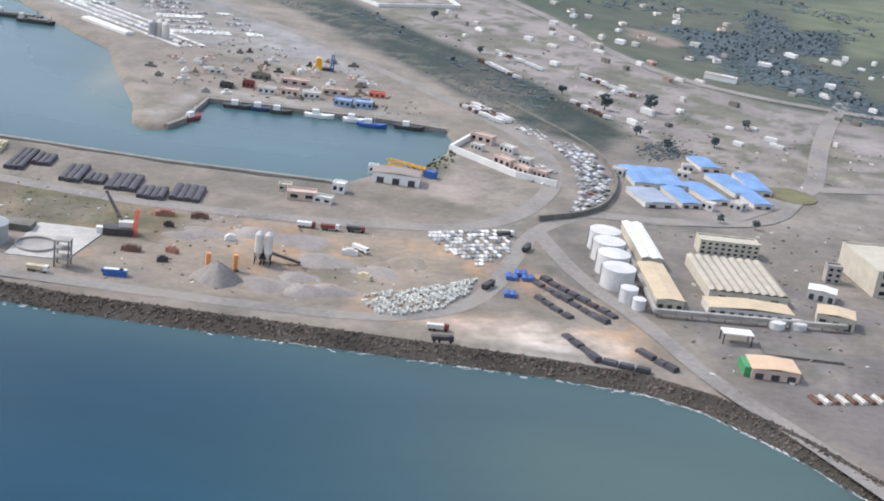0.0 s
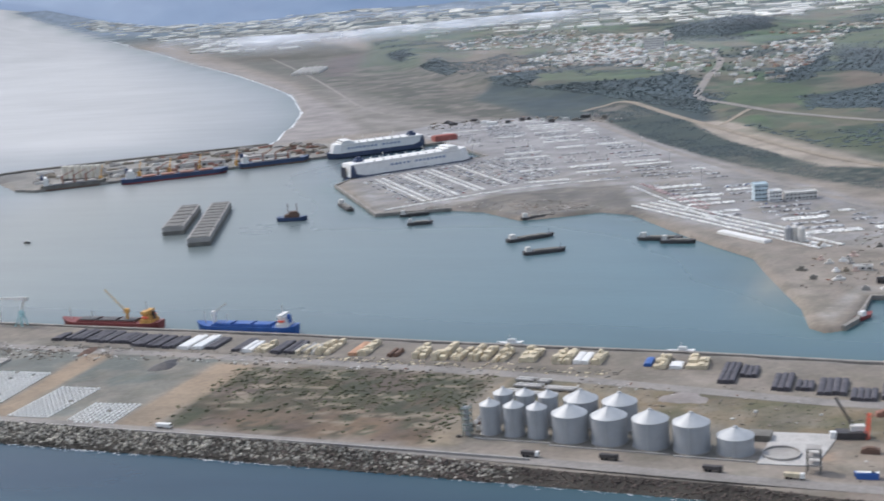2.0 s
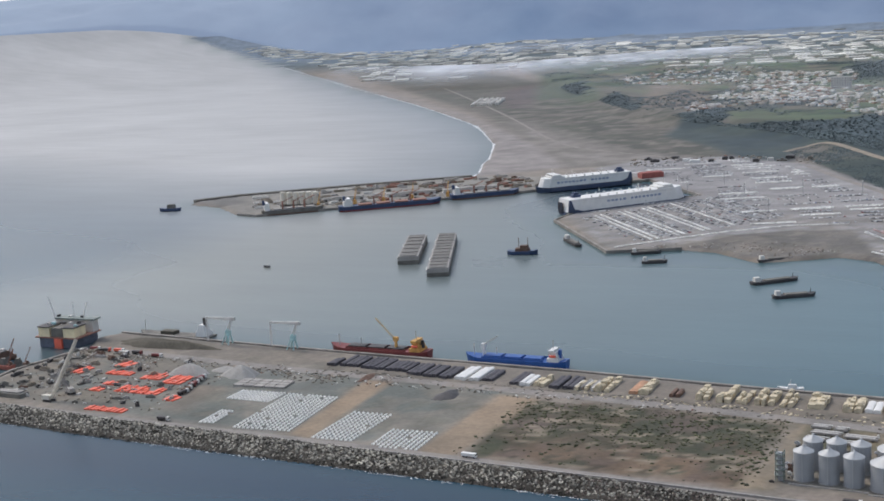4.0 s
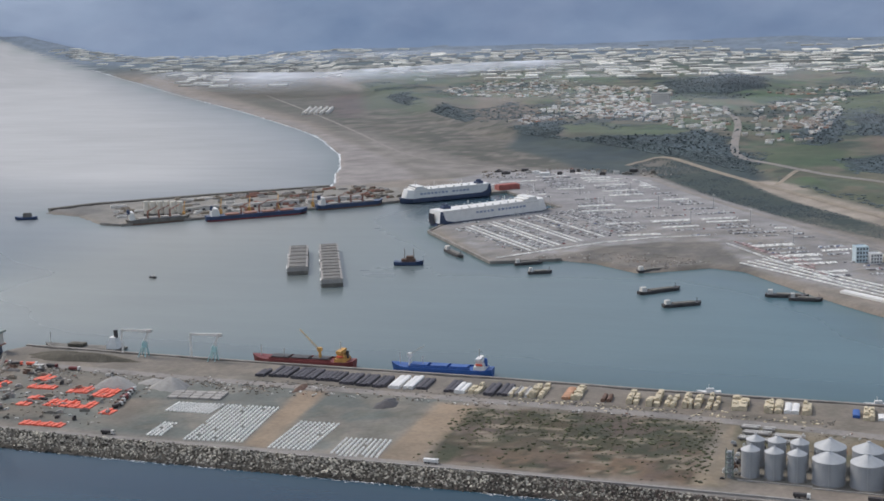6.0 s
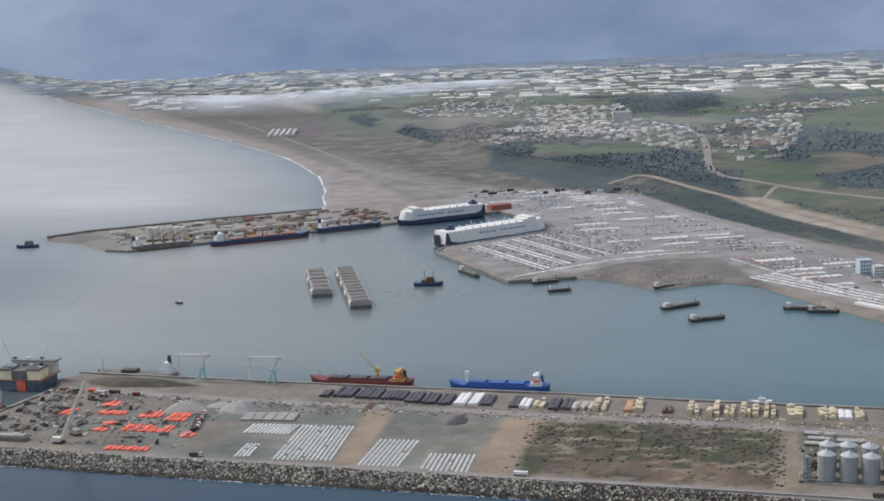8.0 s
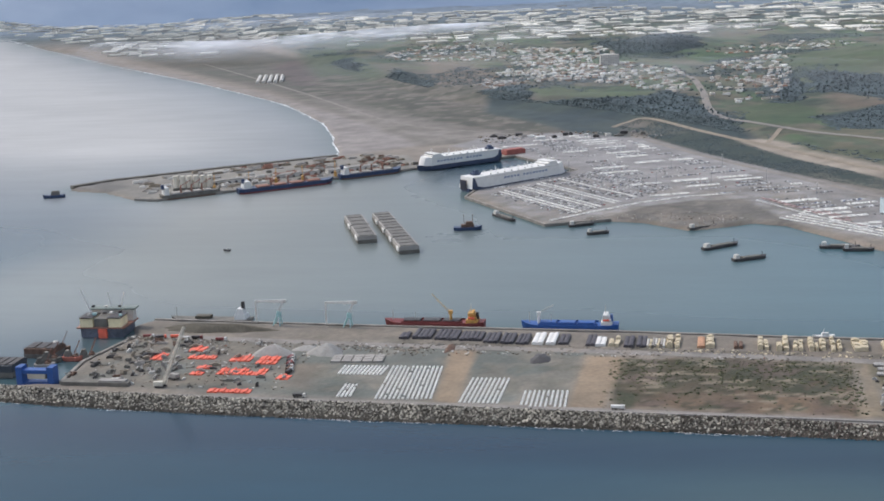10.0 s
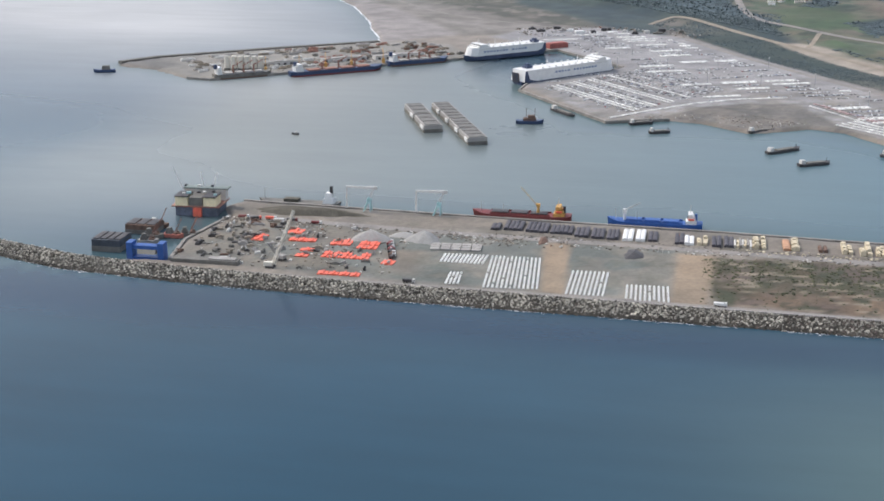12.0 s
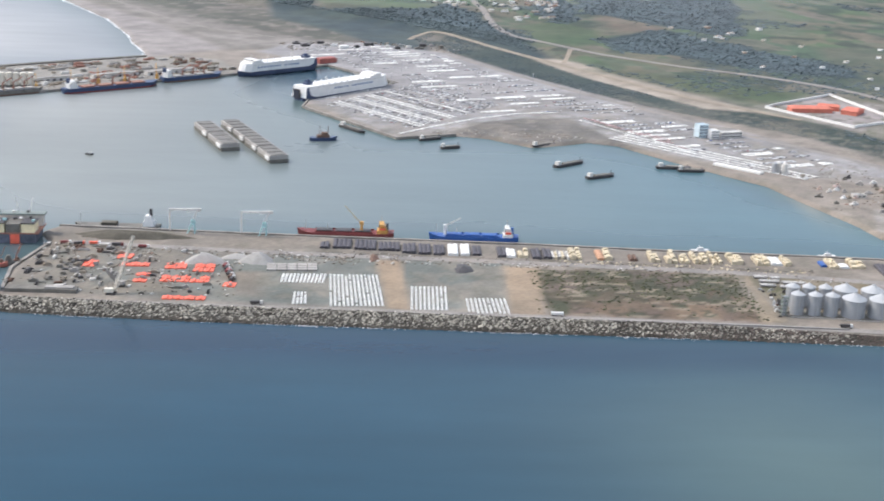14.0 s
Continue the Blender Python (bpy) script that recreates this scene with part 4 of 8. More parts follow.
        beam(bm, (x0, -2.5, 23 + h), (x0, 2.5, 23 + h), 0.35)
        part("mast", bm, M_OFFWHITE, t)
    bm = bmesh.new()
    box(bm, -L * 0.5 - 0.4, 3, 2.5, 0.9, 13, 13)
    ramp = part("stern_ramp", bm, M_STEEL_DARK, t)
    for k in range(5):
        bm = bmesh.new()
        box(bm, -L * 0.5 - 0.9, -2 + k * 2.5, 2.6, 0.5, 0.5, 12.6)
        part("rib", bm, M_CARRIER, ramp)
    return t


car_carrier(-129, 767, 48.5, 177.0, 4.2, "white car carrier ship with dark navy hull at the quay")
car_carrier(-239, 919, 222.0, 138.0, 7.6, "car carrier ship with tall navy hull and white upper decks")


def general_cargo(x, y, rz, L, B, hm, house, deckhouse_label, label, crane_at=-0.16, reach=15):
    t = thing("cargo_ship", place(x, y, 0, rz), label, "ship", "cargo ships")
    bm = bmesh.new()
    hull(bm, L, B, 6.5, -1.2, 0.14, 0.1, 2.4)
    hl = part("hull", bm, hm, t)
    bm = bmesh.new()
    for s in (-1, 1):
        box(bm, L * 0.02, s * B * 0.43, 5.3, L * 0.62, 0.3, 1.3)
    part("bulwark", bm, hm, hl)
    for k in range(3):
        bm = bmesh.new()
        box(bm, -L * 0.17 + k * L * 0.2, 0, 5.3, L * 0.17, B * 0.62, 1.8)
        part("hatch_cover", bm, M_STEEL_DARK if hm is M_RED else hm, t)
    hx = -L * 0.38
    bm = bmesh.new()
    box(bm, hx, 0, 5.3, L * 0.115, B * 0.84, 2.6)
    box(bm, hx - 0.3, 0, 7.9, L * 0.085, B * 0.7, 2.3)
    box(bm, hx + 0.2, 0, 10.2, L * 0.066, B * 0.56, 2.1)
    box(bm, hx + 0.8, 0, 12.3, L * 0.05, B * 0.9, 1.9)
    dh = part("deckhouse", bm, house, t, deckhouse_label)
    for z in (6.4, 8.8, 11.0, 13.0):
        bm = bmesh.new()
        box(bm, hx + L * (0.058 if z < 7 else 0.0395 if z < 10 else 0.036 if z < 12 else 0.035), 0, z, 0.5, B * 0.56, 0.8)
        part("window", bm, M_GLASS, dh)
    bm = bmesh.new()
    box(bm, hx - L * 0.05, 0, 7.7, 2.4, 2.4, 6.0, 0, 0.8)
    part("funnel", bm, M_STEEL_DARK if house is M_OCHRE else M_BLUE, t)
    for x0, h in ((hx + 1, 21), (L * 0.43, 15), (L * 0.2, 13)):
        bm = bmesh.new()
        beam(bm, (x0, 0, 5), (x0, 0, h), 0.5)
        beam(bm, (x0, -1.6, h - 2), (x0, 1.6, h - 2), 0.3)
        part("mast", bm, M_OFFWHITE, t)
    bm = bmesh.new()
    cx = L * crane_at
    lathe(bm, cx, 0, [(1.3, 5.2), (1.1, 12)], 10)
    box(bm, cx, 0, 12, 3.4, 3.0, 3.0)
    cr = part("deck_crane", bm, house, t)
    bm = bmesh.new()
    lattice(bm, (cx + 1, 0, 13.5), (cx + reach, 3, 30 if reach > 0 else 22), 1.2, 0.8, 7)
    part("jib", bm, M_CREAM_PAINT if house is M_OCHRE else M_OFFWHITE, cr)
    for k in range(2):
        bm = bmesh.new()
        hull(bm, 5, 2, 1.4, 9.0, 0.4, 0.3, 0.2, n=8)
        b2 = part("lifeboat", bm, M_ORANGE, t)
        b2.location = (hx * S, (B * 0.42) * (-1) ** k * S, 0)
    return t


general_cargo(-91, 56, 180, 86, 14, M_RED, M_OCHRE, "ochre yellow deckhouse", "dark red general cargo ship with ochre deckhouse and derrick")
general_cargo(25, 54, 180, 80, 13, M_BLUE, M_WHITE, "white deckhouse", "bright blue general cargo ship with white deckhouse", 0.33, -13)

# ---- heaps: many small pieces joined into one mesh ----
class Heap:
    def __init__(self):
        self.v, self.f = [], []

    def add(self, verts, faces):
        n = len(self.v)
        self.v += verts
        self.f += [tuple(i + n for i in q) for q in faces]

    def mesh(self, name, material, smooth=False):
        me = bpy.data.meshes.new(name)
        me.from_pydata([(a * S, b * S, c * S) for a, b, c in self.v], [], self.f)
        me.polygons.foreach_set("use_smooth", [smooth] * len(me.polygons))
        me.materials.append(material)
        return me


rng = random.Random(11)
CUBE = ((3, 2, 1, 0), (4, 5, 6, 7), (0, 1, 5, 4), (1, 2, 6, 5), (2, 3, 7, 6), (3, 0, 4, 7))


def cuboid(x, y, z, sx, sy, sz, turn, jit=0.0):
    """Corners of a box with a free turn; jit roughens them."""
    out = []
    for k in (-0.5, 0.5):
        for i, j in ((-0.5, -0.5), (0.5, -0.5), (0.5, 0.5), (-0.5, 0.5)):
            p = turn @ Vector((i * sx * (1 + rng.uniform(-jit, jit)), j * sy * (1 + rng.uniform(-jit, jit)), k * sz * (1 + rng.uniform(-jit, jit))))
            out.append((x + p.x, y + p.y, z + p.z))
    return out


def spin():
    return Euler((rng.uniform(0, 6.3), rng.uniform(0, 6.3), rng.uniform(0, 6.3))).to_matrix()


def along(pts, step):
    """Points every step along a line, with the heading."""
    out = []
    for (ax, ay), (bx, by) in zip(pts, pts[1:]):
        d = math.hypot(bx - ax, by - ay)
        for k in range(max(1, int(d / step))):
            t = k / max(1, int(d / step))
            out.append((ax + (bx - ax) * t, ay + (by - ay) * t, (bx - ax) / d, (by - ay) / d))
    return out


def offset(pts, d):
    """A line moved to its left by d."""
    out = []
    for k, (x, y) in enumerate(pts):
        a, b = pts[max(0, k - 1)], pts[min(len(pts) - 1, k + 1)]
        ex, ey = b[0] - a[0], b[1] - a[1]
        n = math.hypot(ex, ey)
        out.append((x - ey / n * d, y + ex / n * d))
    return out


def smooth_line(pts, rounds=2):
    for _ in range(rounds):
        new_pts = [pts[0]]
        for a, b in zip(pts, pts[1:]):
            new_pts += [(a[0] * 0.75 + b[0] * 0.25, a[1] * 0.75 + b[1] * 0.25), (a[0] * 0.25 + b[0] * 0.75, a[1] * 0.25 + b[1] * 0.75)]
        pts = new_pts + [pts[-1]]
    return pts


def ribbon(name, pts, width, material, label, category, lift=0.12, kind="structure", base=None):
    """A road or strip along a line, laid a little over the ground."""
    dense = []
    for x, y, _, _ in along(pts, 12.0):
        dense.append((x, y))
    dense.append(pts[-1])
    lo, hi = offset(dense, -width / 2), offset(dense, width / 2)
    bm = bmesh.new()
    rows = []
    for p, q in zip(lo, hi):
        rows.append([bm.verts.new(at(*p, lift) if base is None else (*p, base)), bm.verts.new(at(*q, lift) if base is None else (*q, base))])
    for a, b in zip(rows, rows[1:]):
        bm.faces.new((a[0], b[0], b[1], a[1]))
    fix(bm)
    if sum(f.normal.z for f in bm.faces) < 0:
        bmesh.ops.reverse_faces(bm, faces=bm.faces)
    return solid(name, bm, material, label, category, kind=kind)


# ---- breakwater ----
fine_edge = [(x, y) for x, y, _, _ in along(SEA_EDGE, 10.0)] + [SEA_EDGE[-1]]
bm = bmesh.new()
prof = ((-4, -0.45), (0, 0.0), (1.0, 1.0), (1.25, 1.0), (1.45, 0.5))


def crest(x):
    """Width and height of the armoured slope, lower towards the shore end."""
    k = min(1.0, max(0.0, (x - 180) / 140))
    j = min(1.0, max(0.0, (x + 60) / 160))
    return 16 - 2.5 * j - 4.5 * k, 5.8 - 2.0 * k


def across(d, x):
    w_, h_ = crest(x)
    return d * w_ if d > 0 else d


lines = []
for d, z in prof:
    line = []
    for k, p in enumerate(fine_edge):
        q = offset(fine_edge[max(0, k - 1):k + 2], across(d, p[0]))[min(k, 1)]
        line.append((*q, z * crest(p[0])[1] - (0.6 if d == 1.0 else 0)))
    lines.append(line)
rows = [[bm.verts.new(p) for p in line] for line in lines]
for a, b in zip(rows, rows[1:]):
    for k in range(len(a) - 1):
        bm.faces.new((a[k], a[k + 1], b[k + 1], b[k]))
fix(bm)
solid("breakwater_core", bm, M_ROCK_DARK, "dark rubble core of the breakwater", "breakwater", kind="structure")
armour = thing("breakwater_armour", Matrix.Identity(4), "heaped concrete armour blocks along the breakwater slope", "breakwater", kind="structure")
bm = bmesh.new()
par = offset(fine_edge, 23.0)
par2 = offset(fine_edge, 24.0)
for k in range(len(par) - 1):
    if par[k][0] < 300:
        prism(bm, [par[k], par[k + 1], par2[k + 1], par2[k]], 2.6, 4.4)
solid("parapet", bm, M_CONC, "low concrete parapet wall behind the rock armour", "wall", kind="structure")
light_heap, dark_heap, brown_heap, near_blocks = Heap(), Heap(), Heap(), []
for x, y, ex, ey in along(SEA_EDGE, 1.0):
    for _ in range(12 if x < 300 else 8):
        w_, h_ = crest(x)
        d = rng.uniform(-2.0, w_ * 1.3)
        px_, py_ = x - ey * d + rng.uniform(-1, 1), y + ex * d
        z = max(-0.8, min(h_, d * h_ / w_)) - 0.5 + rng.uniform(-0.3, 0.5)
        s = rng.uniform(0.85, 1.6) if x < 290 else rng.uniform(0.6, 1.2)
        pale = x < 300 and (d > 3.0 + rng.uniform(-1, 1) or rng.random() < 0.12) and rng.random() < 0.80 - 0.35 * min(1.0, max(0.0, (x - 40) / 200))
        if 150 < x < 200 and pale and d > 8 and len(near_blocks) < 280:
            near_blocks.append((px_, py_, z, s, spin()))
        elif pale:
            light_heap.add(cuboid(px_, py_, z, s, s * rng.uniform(0.6, 1), s * rng.uniform(0.5, 0.9), spin(), 0.2), CUBE)
        else:
            (dark_heap if rng.uniform(60, 320) > x else brown_heap).add(cuboid(px_, py_, z, s * 1.1, s * rng.uniform(0.6, 1.1), s * rng.uniform(0.5, 0.9), spin(), 0.3), CUBE)
for nm, heap, mt in (("armour_block_heap", light_heap, M_ARMOUR), ("rock_heap", dark_heap, M_ROCK_DARK), ("brown_rock_heap", brown_heap, M_ROCK_BROWN)):
    ob = new(nm, heap.mesh(nm, mt))
    ob.parent = armour
    ob["kind"] = "stuff"
# strip of surf and wet foam along the foot of the slope
M_FOAM = mat("sea_foam", (0.78, 0.80, 0.80), 0.7, 0.2, 0.3, 1.5)
foam = Heap()
for x, y, ex, ey in along(SEA_EDGE, 1.5):
    open_coast = x > 690
    wave = float(vnoise(np.float64(x), np.float64(y), 26, 51)) ** 2 + (0.55 if open_coast else 0.0)
    for _ in range(5):
        if rng.random() > wave * 0.55:
            continue
        n, L2, w2 = 6, rng.uniform(0.4, 2.4) * (1.3 if open_coast else 1), rng.uniform(0.08, 0.34) * (1.3 if open_coast else 1)
        d = -abs(rng.gauss(0.5, 0.7 if open_coast else 1.3)) - 0.2
        u0, ring = rng.uniform(-1, 1), []
        for k in range(n):
            a = 2 * math.pi * k / n
            u, v = u0 + L2 * math.cos(a) * rng.uniform(0.5, 1), w2 * math.sin(a) * rng.uniform(0.4, 1) + d
            ring.append((x + ex * u - ey * v, y + ey * u + ex * v, 0.12))
        foam.add(ring, [tuple(range(n))])
tagged(new("surf", foam.mesh("surf", M_FOAM)), "thin white surf along the breakwater foot", "surf", kind="stuff")
# ragged white line where waves reach the bay's beach
BEACH = [(-458, 1018), (-470, 1075), (-512, 1180), (-525, 1235), (-610, 1450), (-640, 1500), (-800, 1790), (-985, 2035), (-1290, 2430), (-1700, 2910), (-2360, 3730), (-3300, 4905)]
foam = Heap()
pts = smooth_line(BEACH)
for x, y, ex, ey in along(pts, 10.0):
    w0, w1 = rng.uniform(0.5, 3.5), rng.uniform(-1, 2) + (6 if rng.random() < 0.15 else 0)
    q = []
    for u, v in ((-6, w0), (6, w0), (6, -w1), (-6, -w1)):
        a, b, c = draw_in(np.float64(x + ex * u - ey * v), np.float64(y + ey * u + ex * v), np.float64(0.3))
        q.append((float(a), float(b), float(c)))
    foam.add(q, [(0, 1, 2, 3)])
tagged(new("surf", foam.mesh("surf", M_FOAM)), "broken white surf line along the bay beach", "surf", kind="stuff")

# ---- quay walls ----
QUAYS = [[(-350, 60), (-250, 54), (-133, 48), (67, 41), (204, 32), (345, 27), (450, 18), (545, 18)],
         [(-640, 652), (-605, 645), (-290, 890), (-165, 990), (-55, 852), (-174, 698), (-178, 650), (-50, 472), (22, 500)],
         [(436, 92), (443, 110), (449, 170), (566, 174), (610, 168)], [(-345, 8), (-358, -65), (-350, -118)]]
for line in QUAYS:
    a, b = offset(line, -1.2), offset(line, 1.6)
    bm = bmesh.new()
    for k in range(len(line) - 1):
        prism(bm, [a[k], a[k + 1], b[k + 1], b[k]], -4, 3.25)
    solid("quay_wall", fix(bm), M_QUAY, "grey concrete quay wall", "quay", kind="structure")

# ---- roads ----
ROADS = [("coast_road", [(-345, -140), (-200, -146), (0, -149), (200, -157), (402, -171), (473, -174), (560, -176), (600, -165), (627, -133), (643, -73), (657, -23), (690, 15)], 9),
         ("quay_road", [(-330, 8), (-150, -8), (60, -16), (250, -28), (380, -48), (447, -60), (535, -56), (595, -45), (626, -32), (653, 0), (676, 64), (679, 127), (653, 193), (573, 306), (498, 413), (414, 515), (350, 606), (250, 752), (180, 862), (98, 1000), (28, 1130)], 11),
         ("bay_track", [(-150, 1200), (-312, 1290), (-460, 1398), (-753, 1889), (-1100, 2430), (-1463, 2976)], 7),
         ("plant_road", [(657, -23), (674, -94), (701, -142), (721, -200), (745, -235), (790, -320), (900, -450)], 10),
         ("inland_road", [(690, 15), (760, 20), (817, 85), (855, 131), (880, 220), (922, 335), (960, 420)], 13),
         ("inland_road", [(855, 131), (960, 165), (1200, 260)], 12),
         ("inland_road", [(700, 14), (800, 30), (840, 110)], 9),
         ("highway", [(1300, 330), (975, 362), (866, 383), (800, 432), (757, 520), (728, 635), (664, 781), (616, 869), (518, 956), (390, 1035), (300, 1108), (250, 1175), (187, 1255), (150, 1290), (124, 1400), (105, 1746), (84, 1960), (52, 2060), (30, 2250)], 14),
         ("hill_track", [(-38, 1292), (-24, 1350), (10, 1386), (80, 1268), (168, 1115), (249, 985), (320, 862), (384, 762), (434, 704), (490, 640)], 10),
         ("field_track", [(240, 1172), (228, 1110), (216, 1060)], 8)]
for lift_k, (nm, pts, wd) in enumerate(ROADS):
    ribbon(nm, smooth_line(pts), wd, M_DIRT if "track" in nm and nm != "bay_track" else M_ASPHALT, "pale worn " + ("dirt track" if "track" in nm else "asphalt road") + " across the land", "road", 0.12 + 0.045 * lift_k)
bm = bmesh.new()
lathe(bm, 832, 108, [(17, 3.0), (17, 3.6), (14, 3.9), (0, 4.2)], 24)
solid("roundabout", bm, mat("dry_grass", (0.16, 0.15, 0.08), 0.95, 0.2, 0.1, 1.0), "grassed round traffic island on the road", "roundabout", kind="structure")
wall_line = smooth_line([(655, 262), (690, 200), (713, 150), (718, 90), (706, 40), (690, 12), (660, -8)])
bm = bmesh.new()
o1, o2 = offset(wall_line, 0.8), offset(wall_line, -0.8)
for k in range(len(wall_line) - 1):
    prism(bm, [o1[k], o1[k + 1], o2[k + 1], o2[k]], 2.9, 6.2)
solid("boundary_wall", fix(bm), M_CONC_DARK, "dark curved boundary wall round the car lot", "wall", kind="structure")


# ---- stacks along the quay ----
pack_rng = random.Random(8)


def stack(x0, x1, y0, y1, h, mt, label, n, name="cargo_stack", category="stack"):
    """Bundles side by side under covers, each with a low ridge."""
    t = thing(name, place((x0 + x1) / 2, (y0 + y1) / 2, 3.0), label, category, "stacks along the quay")
    w, d = (x1 - x0) / n, y1 - y0
    if mt is M_TIMBER:                 # sawn packs, several along and across, of uneven height
        m = max(2, int(d / 5.5))
        for k in range(n):
            for j in range(m):
                bm = bmesh.new()
                hh = h * pack_rng.uniform(0.6, 1.25)
                box(bm, -(x1 - x0) / 2 + w * (k + 0.5) + pack_rng.uniform(-0.4, 0.4), -d / 2 + d / m * (j + 0.5), 0, w * pack_rng.uniform(0.85, 1.1), d / m * pack_rng.uniform(0.75, 0.97), hh, pack_rng.uniform(-3, 3))
                if pack_rng.random() < 0.5:
                    box(bm, -(x1 - x0) / 2 + w * (k + 0.5), -d / 2 + d / m * (j + 0.5), hh, w * 0.55, d / m * 0.7, 0.8, pack_rng.uniform(-6, 6))
                part("cargo_pack", fix(bm), mt, t)
        return t
    for k in range(n):
        bm = bmesh.new()
        cx = -(x1 - x0) / 2 + w * (k + 0.5)
        hh, dd = h * rng.uniform(0.85, 1.1), d * rng.uniform(0.9, 1.0)
        pr = [(-0.47 * w, 0), (0.47 * w, 0), (0.46 * w, hh * 0.8), (0.2 * w, hh), (-0.2 * w, hh), (-0.46 * w, hh * 0.8)]
        lo = [bm.verts.new((cx + a, -dd / 2, b)) for a, b in pr]
        hi = [bm.verts.new((cx + a, dd / 2, b)) for a, b in pr]
        for q in range(6):
            bm.faces.new((lo[q], lo[(q + 1) % 6], hi[(q + 1) % 6], hi[q]))
        bm.faces.new(lo)
        bm.faces.new(hi)
        part("cargo_pack", fix(bm), mt, t)
    return t


DARK_L, WHITE_L = "low stack of dark tarpaulin-covered bundles on the quay", "white-covered cargo stack on the quay"
for x0, x1, y0, y1, n in ((-112, -104, 8, 24, 2), (-101, -85, 9, 34, 4), (-82, -63, 7, 33, 5), (-61, -42, 6, 28, 5), (-40, -28, 0, 26, 3), (-26, -15, -1, 25, 3), (-13, -3, -2, 24, 3),
                          (21, 29, -1, 25, 2), (43, 51, -4, 24, 2), (73, 81, -6, 21, 2), (83, 91, -5, 22, 2), (374, 384, -33, 3, 3), (385, 395, -20, -2, 3), (405, 416, -42, -14, 3),
                          (418, 428, -40, -26, 3), (430, 446, -46, -20, 4), (448, 462, -54, -36, 4), (464, 480, -50, -26, 4)):
    stack(x0, x1, y0, y1, 2.4, M_BLACK, DARK_L, n)
for x0, x1, y0, y1 in ((0, 9, -3, 27), (11, 19, -2, 28), (51, 59, -4, 17), (282, 292, -6, 14)):
    stack(x0, x1, y0, y1, 2.6, M_WHITE, WHITE_L, 2)
TIM_L = "pale yellow stack of sawn timber packs on the quay"
for x0, x1, y0, y1, n in ((61, 65, -3, 14, 1), (66, 70, -3, 16, 1), (107, 111, -5, 24, 1), (113, 117, -5, 26, 1), (137, 143, -4, 25, 1), (176, 180, -6, 20, 1), (181, 184, -6, 12, 1),
                          (190, 194, -8, 10, 1), (195, 199, -8, 22, 1), (203, 206, -6, 10, 1), (207, 210, -8, 18, 1), (214, 218, -7, 22, 1), (219, 221, -8, 6, 1), (223, 227, -6, 20, 1),
                          (231, 234, -8, 24, 1), (236, 239, -6, 16, 1), (247, 258, -5, 20, 2), (269, 275, -7, 15, 2), (276, 281, -7, 17, 1), (294, 300, -6, 16, 2), (333, 340, -10, 14, 2), (352, 364, -8, 12, 2)):
    stack(x0, x1, y0, y1, rng.uniform(2.4, 3.6), M_TIMBER, TIM_L, n, "timber_stack")
for k in range(8):
    x = 91 + k * 2.1
    stack(x, x + 1.8, -7 + rng.uniform(0, 8), 12 + rng.uniform(0, 8), 2.2, (M_OFFWHITE, M_TIMBER, M_CONC)[k % 3], "small pale bundle of goods on the quay", 1)
stack(130, 136, -4, 22, 2.4, mat("pale_brick", (0.46, 0.26, 0.16), 0.9, 0.25, 0.4, 2.0), "pale orange-brown stack of bricks on the quay", 1)
for x in (158, 162):
    stack(x, x + 3, -4, 10, 2.4, M_RUST, "reddish-brown bundle of steel on the quay", 1)
stack(342, 350, -9, 2, 2.2, M_WHITE, WHITE_L, 1)
stack(326, 331, -6, 8, 2.2, M_BLUE, "small stack with blue cover on the quay", 1)

# dunnage, offcuts and rubbish in front of the stacks
for nm, mt, count, seed, lab in (("debris", M_CONC_DARK, 230, 3, "dark rubbish and broken pallets strewn before the quay stacks"), ("timber_offcuts", M_TIMBER, 110, 4, "pale timber offcuts strewn along the quay")):
    heap, q_rng = Heap(), random.Random(seed)
    for _ in range(count):
        x = q_rng.uniform(-110, 320) if mt is M_CONC_DARK else q_rng.uniform(95, 310)
        y = 2 - (x + 110) * 0.045 + q_rng.gauss(-4, 4)
        a = q_rng.uniform(0.5, 2.4)
        heap.add(cuboid(x, y, 3.15, a, a * q_rng.uniform(0.25, 0.8), q_rng.uniform(0.35, 0.9), Matrix.Rotation(q_rng.uniform(0, 3.1), 3, "Z"), 0.2), CUBE)
    tagged(new(nm, heap.mesh(nm, mt)), lab, "debris", kind="stuff")

# ---- rows of concrete armour units in the yard ----
M_UNIT = mat("new_concrete", (0.84, 0.83, 0.79), 0.9, 0.1, 0.2, 1.5)


def unit_mesh():
    bm = bmesh.new()
    box(bm, 0, 0, 0.35, 1.4, 2.5, 1.0, 0, 0.85)
    box(bm, 0, -0.62, 0, 2.3, 0.9, 1.5, 0, 0.85)
    box(bm, 0, 0.62, 0.2, 1.3, 0.9, 1.8, 0, 0.85)
    bmesh.ops.scale(bm, vec=(S * 0.86, S * 0.86, S * 0.5), verts=bm.verts)
    me = bpy.data.meshes.new("armour_unit")
    bm.to_mesh(me)
    bm.free()
    me.materials.append(M_UNIT)
    return me


UNIT = unit_mesh()


